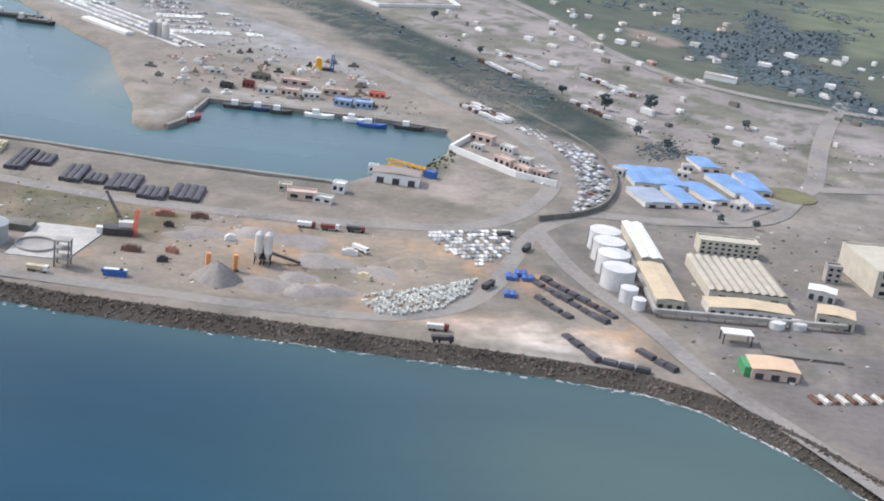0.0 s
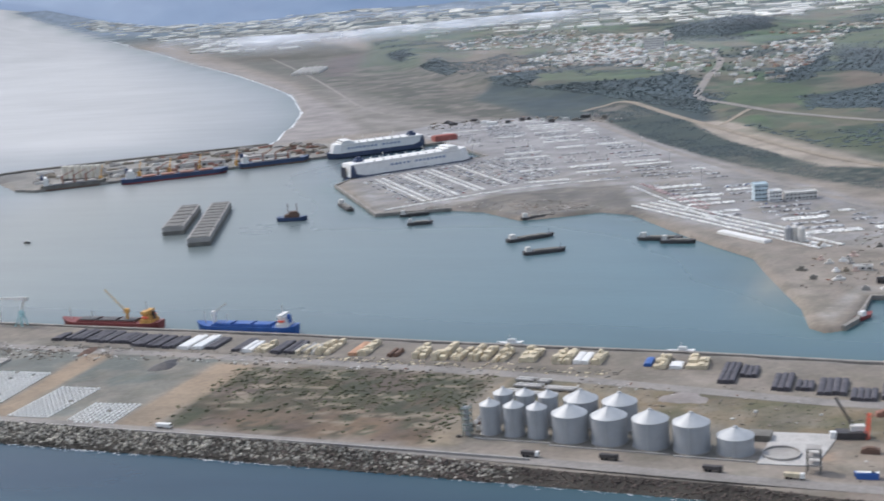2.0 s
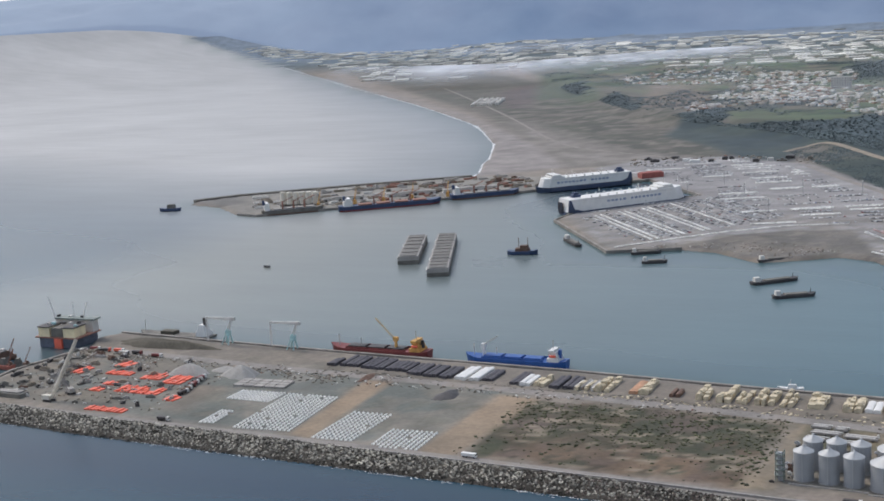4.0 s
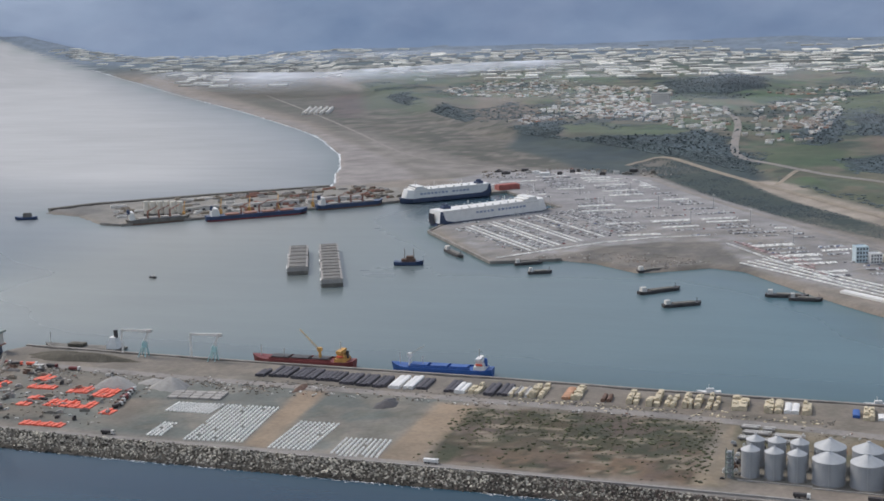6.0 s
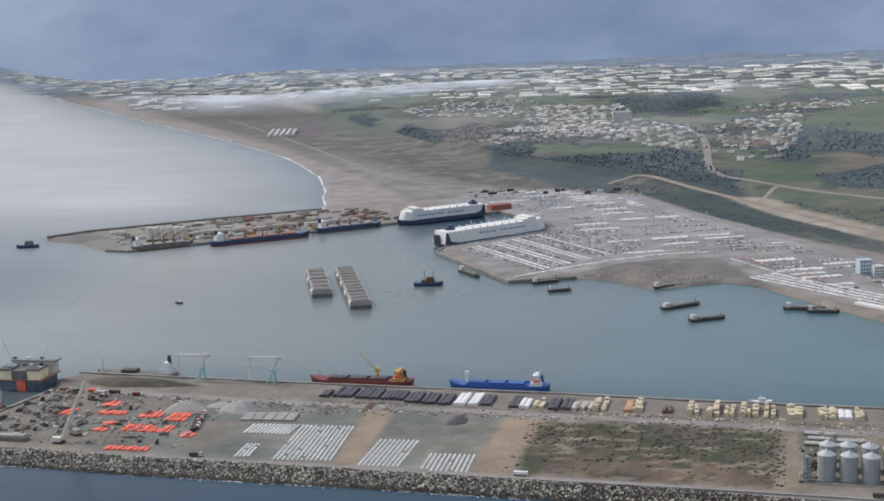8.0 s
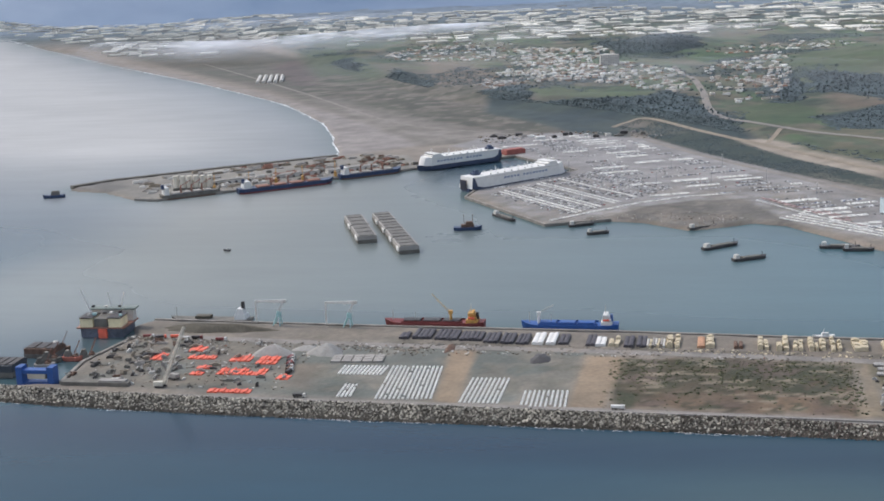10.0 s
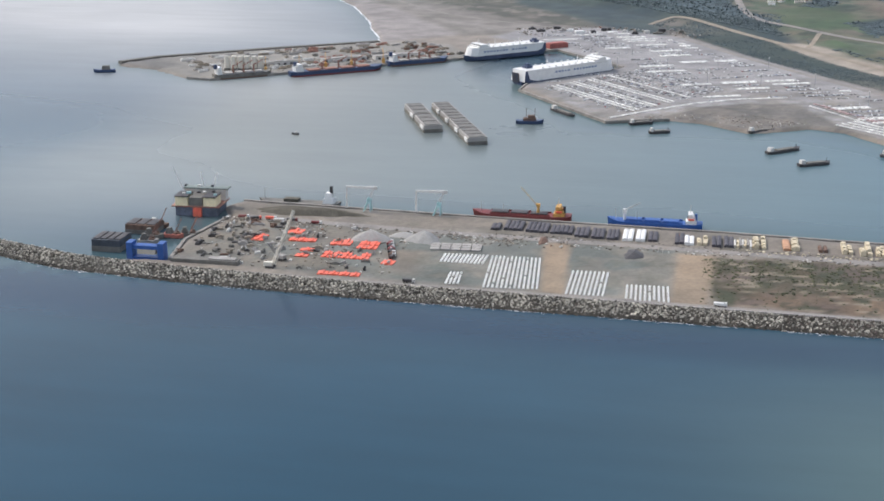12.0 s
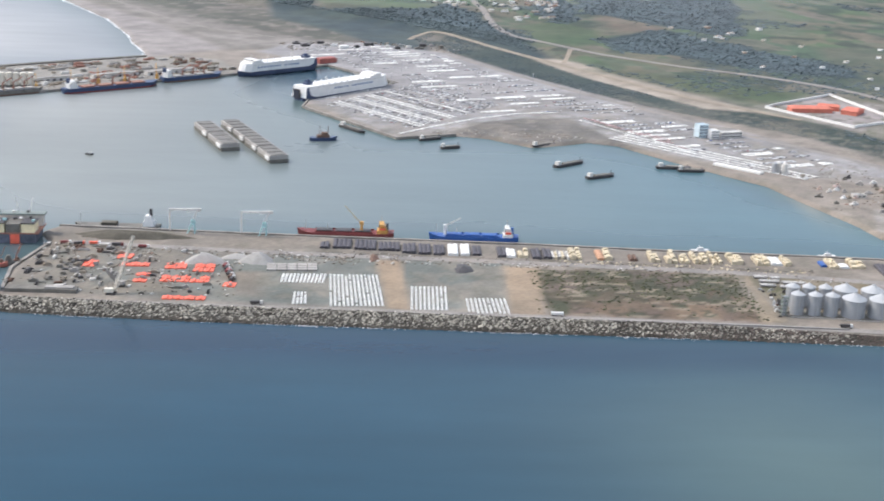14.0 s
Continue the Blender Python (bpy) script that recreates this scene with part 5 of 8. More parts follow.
def unit_rows(a, b, c, d, cols, rows_, single):
    """Rows of units over a four-cornered lot a, b, c, d; single makes each one an object."""
    heap = Heap()
    for i in range(cols):
        for j in range(rows_):
            u, v = (i + 0.5) / cols, (j + 0.5) / rows_
            x = (a[0] * (1 - u) + b[0] * u) * (1 - v) + (d[0] * (1 - u) + c[0] * u) * v
            y = (a[1] * (1 - u) + b[1] * u) * (1 - v) + (d[1] * (1 - u) + c[1] * u) * v
            r = math.degrees(math.atan2(d[1] - a[1], d[0] - a[0])) - 90 + rng.uniform(-6, 6)
            if rng.random() < 0.03:
                continue
            if single:
                ob = new("armour_unit", UNIT)
                ob.matrix_world = place(x, y, 3.0, r)
                tagged(ob, "new pale concrete armour unit lying in a yard row", "concrete block", "armour units in rows")
            else:
                m = Matrix.Rotation(radians(r), 3, "Z")
                for cx, cy, cz, sx, sy, sz in ((0, 0, 0.85, 1.3, 2.5, 1.0), (0, -0.62, 0.75, 2.2, 0.9, 1.5), (0, 0.62, 1.1, 1.2, 0.9, 1.8)):
                    p = m @ Vector((cx, cy, 0))
                    heap.add(cuboid(x + p.x * 0.86, y + p.y * 0.86, 3.0 + cz * 0.5, sx * 0.86, sy * 0.86, sz * 0.5, m), CUBE)
    if not single:
        tagged(new("armour_unit_rows", heap.mesh("armour_unit_rows", M_UNIT)), "long rows of new pale concrete armour units in the yard", "concrete blocks", kind="stuff")


unit_rows((-95, -141), (-52, -137), (-59, -62), (-100, -63), 13, 19, False)
unit_rows((-138, -86), (-102, -86), (-101, -63), (-138, -65), 12, 7, False)
unit_rows((-33, -144), (-3, -143), (-3, -87), (-33, -88), 9, 14, True)
unit_rows((11, -149), (45, -147), (43, -112), (10, -114), 10, 9, True)
unit_rows((-124, -138), (-112, -136), (-114, -109), (-125, -109), 4, 8, False)
for k in range(5):
    t = thing("slab_stack", place(-148 + k * 8.4, -48 + k * 0.6, 3.0, 5), "low stack of grey concrete slabs in the yard", "slab stack", "slab stacks")
    for q in range(3):
        bm = bmesh.new()
        box(bm, 0, -7 + q * 6, 0, 7.6, 5.2, 1.4)
        part("slab", bm, M_CONC, t)


# ---- loose heaps of gravel and spoil ----
def mound(x, y, rx_, ry_, h, mt, label, name="gravel_mound", top=0.0):
    bm = bmesh.new()
    rings, n = 7, 22
    prev = None
    ph = rng.uniform(0, 6)
    for k in range(rings + 1):
        u = k / rings
        row = []
        for q in range(n):
            a = 2 * math.pi * q / n
            w = 1 + 0.14 * math.sin(3 * a + ph) + 0.09 * math.sin(7 * a + 2 * ph) + rng.uniform(-0.04, 0.04)
            r = (1 - u) * (1 - top) + top * (u < 1)
            row.append(bm.verts.new((x + rx_ * w * r * math.cos(a), y + ry_ * w * r * math.sin(a), 2.9 + h * (1 - (1 - u) ** 1.4) * (0.9 + 0.2 * w - 0.1))))
        if prev:
            for q in range(n):
                bm.faces.new((prev[q], prev[(q + 1) % n], row[(q + 1) % n], row[q]))
        prev = row
    bm.faces.new(prev)
    bmesh.ops.remove_doubles(bm, verts=bm.verts, dist=0.01)
    return solid(name, fix(bm), mt, label, "heap", "heaps in the yard", smooth=True)


mound(-205, -37, 17, 11, 8, M_GRAVEL, "pale grey gravel heap in the yard")
mound(-161, -33, 15, 10, 8.5, M_GRAVEL, "pale grey gravel heap in the yard")
mound(-180, -24, 12, 7, 4, M_GRAVEL, "low grey gravel heap")
M_COAL = mat("dark_ore", (0.10, 0.09, 0.07), 0.95, 0.25, 0.1, 0.8)
mound(-280, 28, 50, 9, 5.5, M_COAL, "long dark bulk heap behind the quay", top=0.3)
M_SPOIL = mat("grey_brown_spoil", (0.27, 0.24, 0.22), 0.95, 0.2, 0.08, 1.0)
mound(505, -152, 11, 8, 9, M_SPOIL, "conical sandy gravel heap by the mixing plant")
for x, y, r, h in ((528, -150, 13, 3), (545, -152, 12, 4), (556, -148, 11, 4), (535, -88, 16, 3), (515, -85, 14, 3), (490, -92, 12, 2.5), (550, -112, 15, 3), (575, -118, 12, 2.5), (540, -136, 10, 3), (480, -100, 9, 2), (360, -60, 14, 3)):
    mound(x, y, r, r * 0.7, h * 0.7, M_SPOIL, "low grey-brown spoil heap in the works yard", "spoil_mound")
mound(590, -100, 10, 8, 3, M_DIRT, "tan sand heap in the works yard", "sand_mound")
mound(12, -38, 8, 14, 2.6, M_STEEL_DARK, "dark steel scrap heap in the yard", "scrap_mound")
mound(-64, -14, 4, 12, 2.5, M_RUST, "dark brown scrap heap in the yard", "scrap_mound")

# ---- orange steel formwork in the western yard ----
for x0, x1, y0, y1 in ((-279, -266, -36, -22), (-272, -248, -56, -47), (-235, -217, -60, -44), (-211, -194, -66, -46), (-254, -243, -96, -73), (-233, -194, -93, -78), (-302, -292, -60, -43), (-182, -171, -102, -91), (-224, -190, -135, -127)):
    t = thing("formwork_panel_lot", place((x0 + x1) / 2, (y0 + y1) / 2, 3.0, rng.uniform(-4, 4)), "bright orange steel formwork laid out on the yard", "formwork", "orange formwork")
    w, d = x1 - x0, y1 - y0
    nx, ny = max(1, int(w / 7)), max(1, int(d / 7))
    for i in range(nx):
        for j in range(ny):
            if rng.random() < 0.03 and nx * ny > 2:
                continue
            bm = bmesh.new()
            cx, cy = -w / 2 + (i + 0.5) * w / nx, -d / 2 + (j + 0.5) * d / ny
            box(bm, cx, cy, 0, w / nx * rng.uniform(0.85, 1.0), d / ny * rng.uniform(0.8, 0.98), rng.uniform(0.5, 1.0), rng.uniform(-4, 4))
            box(bm, cx, cy, 0, w / nx * 0.2, d / ny * 0.95, 1.5, rng.uniform(-4, 4))
            part("panel", bm, M_ORANGE, t)
for k in range(70):
    x, y = rng.uniform(-335, -165), rng.uniform(-125, 0)
    if rng.random() < 0.35:
        x = rng.uniform(-335, -260)
    bm = bmesh.new()
    a, b, c = rng.uniform(2, 9), rng.uniform(1.2, 3.5), rng.uniform(0.8, 2.6)
    r = rng.choice((0, 90, 10, 100)) + rng.uniform(-8, 8)
    box(bm, x, y, 2.95, a, b, c, r, 0.95)
    box(bm, x + 0.5, y, 2.95 + c, a * 0.5, b * 0.7, c * 0.4, r)
    solid("equipment_crate", bm, rng.choice((M_STEEL_DARK, M_DIRT, M_CONC_DARK, M_CONC, M_OFFWHITE, M_CONC, M_CONC_DARK)), "steel site equipment lying in the yard", "equipment", "yard equipment")


# ---- vehicles ----
def truck(x, y, rz, cab, body_mat, label):
    t = thing("truck", place(x, y, 3.0, rz), label, "truck", "trucks")
    bm = bmesh.new()
    box(bm, 3.6, 0, 0.7, 2.0, 2.4, 2.4, 0, 0.92)
    cb = part("cab", bm, cab, t)
    bm = bmesh.new()
    box(bm, 4.5, 0, 1.9, 0.25, 2.0, 0.8)
    part("windscreen", bm, M_GLASS, cb)
    bm = bmesh.new()
    box(bm, -1.2, 0, 1.1, 7.2, 2.5, 1.8, 0, 1.03)
    part("cargo_bed", bm, body_mat, t)
    for wx in (3.4, -1.5, -3.6):
        bm = bmesh.new()
        for s in (-1, 1):
            lathe(bm, 0, 0, [(0.55, -0.2), (0.55, 0.2)], 10)
        bmesh.ops.rotate(bm, matrix=Matrix.Rotation(math.pi / 2, 3, "X"), verts=bm.verts)
        bmesh.ops.scale(bm, vec=(1, 6.0, 1), verts=bm.verts)
        bmesh.ops.translate(bm, vec=(wx, 0, 0.55), verts=bm.verts)
        part("wheel", bm, M_TYRE, t)
    return t


for x, y, r, c, b in ((-176, -84, 80, M_WHITE, M_STEEL_DARK), (-178, -77, 80, M_WHITE, M_RUST), (-180, -70, 80, M_RED, M_STEEL_DARK), (-182, -63, 80, M_WHITE, M_RED), (-184, -56, 80, M_OFFWHITE, M_STEEL_DARK), (-186, -49, 80, M_WHITE, M_RED),
                      (-330, 2, 10, M_WHITE, M_RED), (-318, 0, 20, M_ORANGE, M_STEEL_DARK), (-305, 2, 5, M_WHITE, M_ORANGE), (-296, -3, 0, M_WHITE, M_OFFWHITE), (-285, 0, 0, M_RED, M_STEEL_DARK), (-262, -4, 3, M_WHITE, M_RED),
                      (340, -156, -4, M_STEEL_DARK, M_STEEL_DARK), (392, -163, -4, M_STEEL_DARK, M_STEEL_DARK), (430, -166, -4, M_WHITE, M_TIMBER), (537, -66, 3, M_RED, M_WHITE), (549, -66, 5, M_WHITE, M_RED), (562, -64, 3, M_RED, M_STEEL_DARK),
                      (566, -92, -40, M_WHITE, M_WHITE), (604, -178, 5, M_RED, M_OFFWHITE), (606, -190, 8, M_STEEL_DARK, M_STEEL_DARK), (300, -158, -3, M_WHITE, M_STEEL_DARK), (80, -148, -3, M_WHITE, M_WHITE), (-150, -140, 0, M_OFFWHITE, M_STEEL_DARK),
                      (640, -42, 30, M_WHITE, M_STEEL_DARK), (650, -60, 70, M_STEEL_DARK, M_STEEL_DARK), (628, -120, 60, M_STEEL_DARK, M_STEEL_DARK), (461, -160, 0, M_BLUE, M_BLUE)):
    truck(x, y, r, c, b, "parked lorry with a plain cab and tipper bed")

# ---- western end: floating works ----
M_PONTOON = mat("rusty_hull", (0.12, 0.135, 0.17), 0.85, 0.4, 0.12, 1.0)


def caisson_platform(x, y):
    t = thing("floating_dock", place(x, y, 0, 3), "tall floating dock with yellow side towers and dark deck", "floating dock")
    bm = bmesh.new()
    box(bm, 0, 0, -1, 50, 34, 11)
    part("pontoon", bm, M_PONTOON, t, "weathered blue-grey lower body")
    bm = bmesh.new()
    box(bm, 0, 0, 10, 58, 38, 1.3)
    part("deck", bm, M_RUST_PALE, t, "broad rusty overhanging deck")
    for s in (-1, 1):
        bm = bmesh.new()
        box(bm, s * 17, -9, 11.3, 15, 18, 9.5)
        tw = part("side_tower", bm, mat("yellow_tower_paint", (0.86, 0.74, 0.48), 0.8, 0.12, 0.2, 1.5), t, "faded yellow side tower")
        bm = bmesh.new()
        box(bm, s * 17, -9, 20.8, 16, 20, 1.2)
        part("gangway", bm, M_STEEL_DARK, tw)
    bm = bmesh.new()
    box(bm, 0, -7, 11.3, 16, 20, 9)
    part("caisson_wall", bm, M_CONC_DARK, t)
    bm = bmesh.new()
    box(bm, 3, 12, 11.3, 50, 9, 12)
    part("rear_house", bm, M_OFFWHITE, t, "pale rear deckhouse")
    bm = bmesh.new()
    box(bm, 4, 12, 23.3, 54, 12, 1.6)
    part("top_deck", bm, mat("green_steel", (0.20, 0.235, 0.215), 0.6, 0.15, 0.3, 2.0), t, "dark green upper deck")
    bm = bmesh.new()
    box(bm, 2, -18, 0, 10, 3, 10)
    part("red_gate", bm, M_ORANGE, t, "red-orange gate")
    for k in range(9):
        bm = bmesh.new()
        box(bm, -22 + k * 5.5, rng.uniform(-12, 2) if k % 3 else 12, 22 if k % 3 else 24.9, rng.uniform(2, 5), rng.uniform(2, 5), rng.uniform(1, 2.6))
        part("deck_house", bm, rng.choice((M_CONC_DARK, M_TEAL, M_OFFWHITE, M_STEEL_DARK)), t)
    t.matrix_world = t.matrix_world @ Matrix.Diagonal((0.76, 0.85, 0.84, 1))
    for k, (a, b) in enumerate(((-24, -38), (2, -4), (12, 16))):
        bm = bmesh.new()
        lattice(bm, (a, 10, 20), (b, 16, 40 if k else 44), 1.3, 0.7, 8)
        part("jib", bm, M_WHITE, t)
    return t


caisson_platform(-378, 24)


def barge_caisson(x, y, sx, sy, h, rz, mt, label, cells=0):
    t = thing("caisson", place(x, y, 0, rz), label, "caisson", "floating caissons")
    bm = bmesh.new()
    box(bm, 0, 0, -1.5, sx, sy, h * 0.45 + 1.5)
    part("base", bm, M_CONC_DARK if mt is not M_BLUE else mt, t)
    bm = bmesh.new()
    box(bm, 0, 0, h * 0.45, sx * 0.98, sy * 0.98, h * 0.55)
    part("wall", bm, mt, t)
    for i in range(cells):
        bm = bmesh.new()
        box(bm, -sx / 2 + (i + 0.5) * sx / cells, 0, h, sx / cells * 0.8, sy * 0.8, 0.7)
        part("cell_cover", bm, M_STEEL_DARK if mt is not M_CONC else mat("caisson_top", (0.17, 0.163, 0.15), 0.9, 0.2, 0.2, 1.5), t)
    return t


barge_caisson(-411, -92, 25, 24, 10, 0, M_NAVY_OLD, "dark weathered concrete caisson afloat", 4)
barge_caisson(-404, -42, 27, 20, 8, 0, M_RUST, "rusty brown work barge with clutter on deck", 3)
# blue portal dock gate
t = thing("dock_gate", place(-369, -118, 0, 1), "bright blue steel floating portal gate with white panel", "dock gate")
for s in (-1, 1):
    bm = bmesh.new()
    box(bm, s * 13, 0, -1.5, 5, 9, 17)
    part("tower", bm, M_BLUE, t)
for z, hgt in ((0, 3.5), (10, 3.0)):
    bm = bmesh.new()
    box(bm, 0, 0, z, 22, 7, hgt)
    part("crossbeam", bm, M_BLUE, t)
bm = bmesh.new()
box(bm, 1, -1, 6, 15, 5, 4)
part("sign_panel", bm, M_CREAM, t, "pale cream panel")
# low grey barge at the breakwater
t = thing("pontoon_barge", place(-318, -122, 2.9, 0), "long low grey steel barge lying ashore", "barge")
bm = bmesh.new()
box(bm, 0, 0, 0, 56, 9, 3, 0, 0.97)
part("hull", bm, M_CONC_DARK, t)
bm = bmesh.new()
box(bm, 14, 0, 3, 22, 6, 1.2)
part("deck", bm, M_CONC, t)
# crowd of works on the west quay
for k in range(46):
    x, y = rng.uniform(-352, -285), rng.uniform(-110, 0)
    bm = bmesh.new()
    a, b, c = rng.uniform(3, 11), rng.uniform(2, 4), rng.uniform(0.7, 2.2)
    r = rng.choice((0, 20, 90)) + rng.uniform(-10, 10)
    box(bm, x, y, 2.95, a, b, c, r, 0.95)
    box(bm, x, y, 2.95 + c, a * 0.6, b * 0.5, c * 0.3, r)
    for s in (-1, 1):
        box(bm, x + s * a * 0.3, y, 2.95 + c, 0.5, b * 0.9, c * 0.5, r)
    solid("site_plant", bm, rng.choice((M_CONC_DARK, M_CONC_DARK, M_DIRT, M_CONC, M_OFFWHITE, M_STEEL_DARK, M_RUST)), "heavy construction plant standing on the west quay", "plant", "site plant")
for x, y, mt in ((-388, -60, M_CONC_DARK), (-372, -55, mat("faded_red_paint", (0.45, 0.15, 0.11), 0.7, 0.2, 0.3, 1.5)), (-360, -50, M_CONC_DARK), (-386, -75, M_CONC), (-396, -30, M_RUST)):
    t = thing("work_boat", place(x, y, 0, rng.uniform(-25, 25)), "small work boat with a raised jib moored by the west quay", "boat", "work boats")
    bm = bmesh.new()
    hull(bm, 17, 7.5, 4.4, -1, 0.25, 0.12, 1.0, n=12)
    part("hull", bm, mt, t)
    bm = bmesh.new()
    box(bm, -4, 0, 3.0, 5.5, 5, 3.2, 0, 0.92)
    box(bm, -4, 0, 6.2, 3.6, 4, 2.2, 0, 0.9)
    part("wheelhouse", bm, M_OFFWHITE if mt is M_RUST else M_CONC_DARK, t)
    bm = bmesh.new()
    box(bm, 2.5, 0, 3.0, 4.5, 4, 1.6)
    box(bm, 3.2, 1, 4.6, 2, 2, 1.2, 20)
    part("deck_load", bm, M_RUST, t)
    bm = bmesh.new()
    lattice(bm, (0.5, 0, 3.2), (7, 1.5, 17), 1.1, 0.7, 7)
    part("jib", bm, M_RUST_PALE, t)


def crawler_crane(x, y, rz, tip, boom_mat, label):
    t = thing("crawler_crane", place(x, y, 3.0, rz), label, "crane")
    for s in (-1, 1):
        bm = bmesh.new()
        box(bm, 0, s * 2.4, 0, 7.5, 1.4, 1.5, 0, 0.9)
        part("track", bm, M_STEEL_DARK, t)
    bm = bmesh.new()
    box(bm, -1.5, 0, 1.6, 7, 4, 3)
    part("machine_body", bm, boom_mat, t)
    bm = bmesh.new()
    lattice(bm, (2.5, 0, 2.5), tip, 2.3, 1.6, 18)
    beam(bm, (2.5, 0, 2.5), tip, 0.9)
    part("boom", bm, boom_mat, t, "long white lattice boom")
    bm = bmesh.new()
    beam(bm, (-4, 0, 4.5), tip, 0.12)
    part("stay_cable", bm, M_STEEL_DARK, t)
    return t


crawler_crane(-264, -125, 0, (15, 18, 42), M_CREAM_PALE, "crawler crane with a tall white lattice boom in the yard")
crawler_crane(-262, -105, 150, (10, 3, 12), M_CONC, "small crawler crane in the yard")


def portal_crane(x, y, rz=0):
    t = thing("portal_crane", place(x, y, 3.0, rz), "pale teal harbour portal crane with level jib on the quay", "crane", "harbour cranes")
    for i in (-1, 1):
        for j in (-1, 1):
            bm = bmesh.new()
            beam(bm, (i * 4.6 - 2, j * 4.6, 0), (i * 2.0, j * 2.0, 11), 1.3)
            part("leg", bm, M_TEAL, t)
    bm = bmesh.new()
    lathe(bm, 0, 0, [(3.2, 10.8), (3.2, 12.0), (2.2, 12.1), (1.6, 18)], 12)
    box(bm, 0.5, 0, 12.2, 5.5, 4.0, 4.2)
    part("slewing_house", bm, M_TEAL, t, "teal machinery house")
    bm = bmesh.new()
    lattice(bm, (1, 0, 16), (6, 0, 30), 2.4, 1.4, 6)
    beam(bm, (-1.5, 0, 16.4), (6, 0, 30), 0.7)
    lattice(bm, (6, 0, 31), (-6, 0, 27.5), 1.6, 1.2, 4)
    part("mast", bm, M_WHITE, t)
    bm = bmesh.new()
    lattice(bm, (8, 0, 31), (-30, 0, 30), 2.6, 2.0, 12)
    beam(bm, (8, 0, 31), (-30, 0, 30), 1.2)
    part("jib", bm, M_WHITE, t, "pale horizontal jib")
    bm = bmesh.new()
    lattice(bm, (-29, 0, 30), (-29, 0, 3), 1.8, 1.6, 10)
    beam(bm, (-29, 0, 30), (-29, 0, 3), 0.9)
    part("hanging_leg", bm, M_WHITE, t)
    bm = bmesh.new()
    box(bm, 9, 0, 28.5, 4, 3, 4)
    part("counterweight", bm, M_OFFWHITE, t)
    for ob in t.children:
        ob.matrix_local = Matrix.Diagonal((0.7, 0.7, 0.7, 1))
    return t


portal_crane(-228, 46)
portal_crane(-164, 44)
# grey ship behind the west quay
t = thing("coaster", place(-300, 72, -3.4, 180), "low grey coaster with white deckhouse alongside the quay", "ship")
bm = bmesh.new()
hull(bm, 76, 12, 5.5, -1.2, 0.14, 0.1, 1.8)
part("hull", bm, M_CONC_DARK, t)
bm = bmesh.new()
box(bm, -28, 0, 4, 11, 10, 5, 0, 0.85)
box(bm, -28, 0, 9, 7, 8, 5, 0, 0.8)
part("deckhouse", bm, M_WHITE, t)
bm = bmesh.new()
box(bm, -30, 0, 13, 2.5, 2.5, 7)
part("funnel", bm, M_STEEL_DARK, t)
bm = bmesh.new()
box(bm, 8, 0, 4, 14, 8, 3)
part("hatch_cover", bm, M_COAL, t)
bm = bmesh.new()
beam(bm, (34, 0, 4), (34, 0, 15), 0.5)
part("mast", bm, M_OFFWHITE, t)

# ---- silo plant annexes ----
t = thing("elevator_tower", place(258, -133, 3.0), "grey-green steel elevator tower beside the silos", "tower")
for i in (-1, 1):
    for j in (-1, 1):
        bm = bmesh.new()
        beam(bm, (i * 2, j * 2, 0), (i * 2, j * 2, 17), 0.5)
        part("post", bm, MATS["green_steel"], t)
for z in range(3, 18, 3):
    bm = bmesh.new()
    box(bm, 0, 0, z, 4.6, 4.6, 0.35)
    part("landing", bm, MATS["green_steel"], t)
bm = bmesh.new()
box(bm, 0, 0, 0, 2.2, 2.2, 16)
part("casing", bm, M_GALV, t)
bm = bmesh.new()
prism(bm, [(411, -151), (438, -150), (446, -106), (414, -107)], 2.9, 3.5)
solid("concrete_pad", bm, M_SLAB, "pale concrete foundation slab beside the silos", "slab", kind="structure")
bm = bmesh.new()
lathe(bm, 421, -137, [(9.3, 3.4), (9.3, 4.6), (8.6, 4.6), (8.6, 3.6), (0, 3.6)], 32)
solid("silo_base", bm, M_CONC, "round concrete ring foundation for a new silo", "foundation")
t = thing("scaffold_tower", place(438, -156, 3.0), "grey steel scaffold frame beside the slab", "frame")
for i in (-1, 1):
    for j in (-1, 1):
        bm = bmesh.new()
        beam(bm, (i * 3, j * 2.5, 0), (i * 3, j * 2.5, 12), 0.6)
        part("post", bm, M_CONC_DARK, t)
for z in (4, 8, 12):
    bm = bmesh.new()
    box(bm, 0, 0, z, 7, 6, 0.5)
    part("deck", bm, M_CONC, t)
for x, y, half in ((263, -41, 6), (275, -43, 4), (268, -52, 9), (288, -55, 10), (264, -63, 7), (281, -66, 8)):
    t = thing("pipe_stack", place(x, y, 3.0, -4), "pale grey steel beams stacked on dark sleepers", "pipe stack", "pipe stacks")
    for q in range(4):
        bm = bmesh.new()
        beam(bm, (-half + (q % 2), q * 1.5 - 2.2, 1.3), (half - (q * 5 % 3), q * 1.5 - 2.2, 1.3), 1.0, 1.1)
        part("pipe", bm, M_OFFWHITE if q % 2 else M_CONC, t)
    for q in range(3):
        bm = bmesh.new()
        box(bm, (q - 1) * half * 0.7, 0, 0, 0.9, 6.4, 0.8)
        part("sleeper", bm, M_STEEL_DARK, t)
site_rng = random.Random(12)
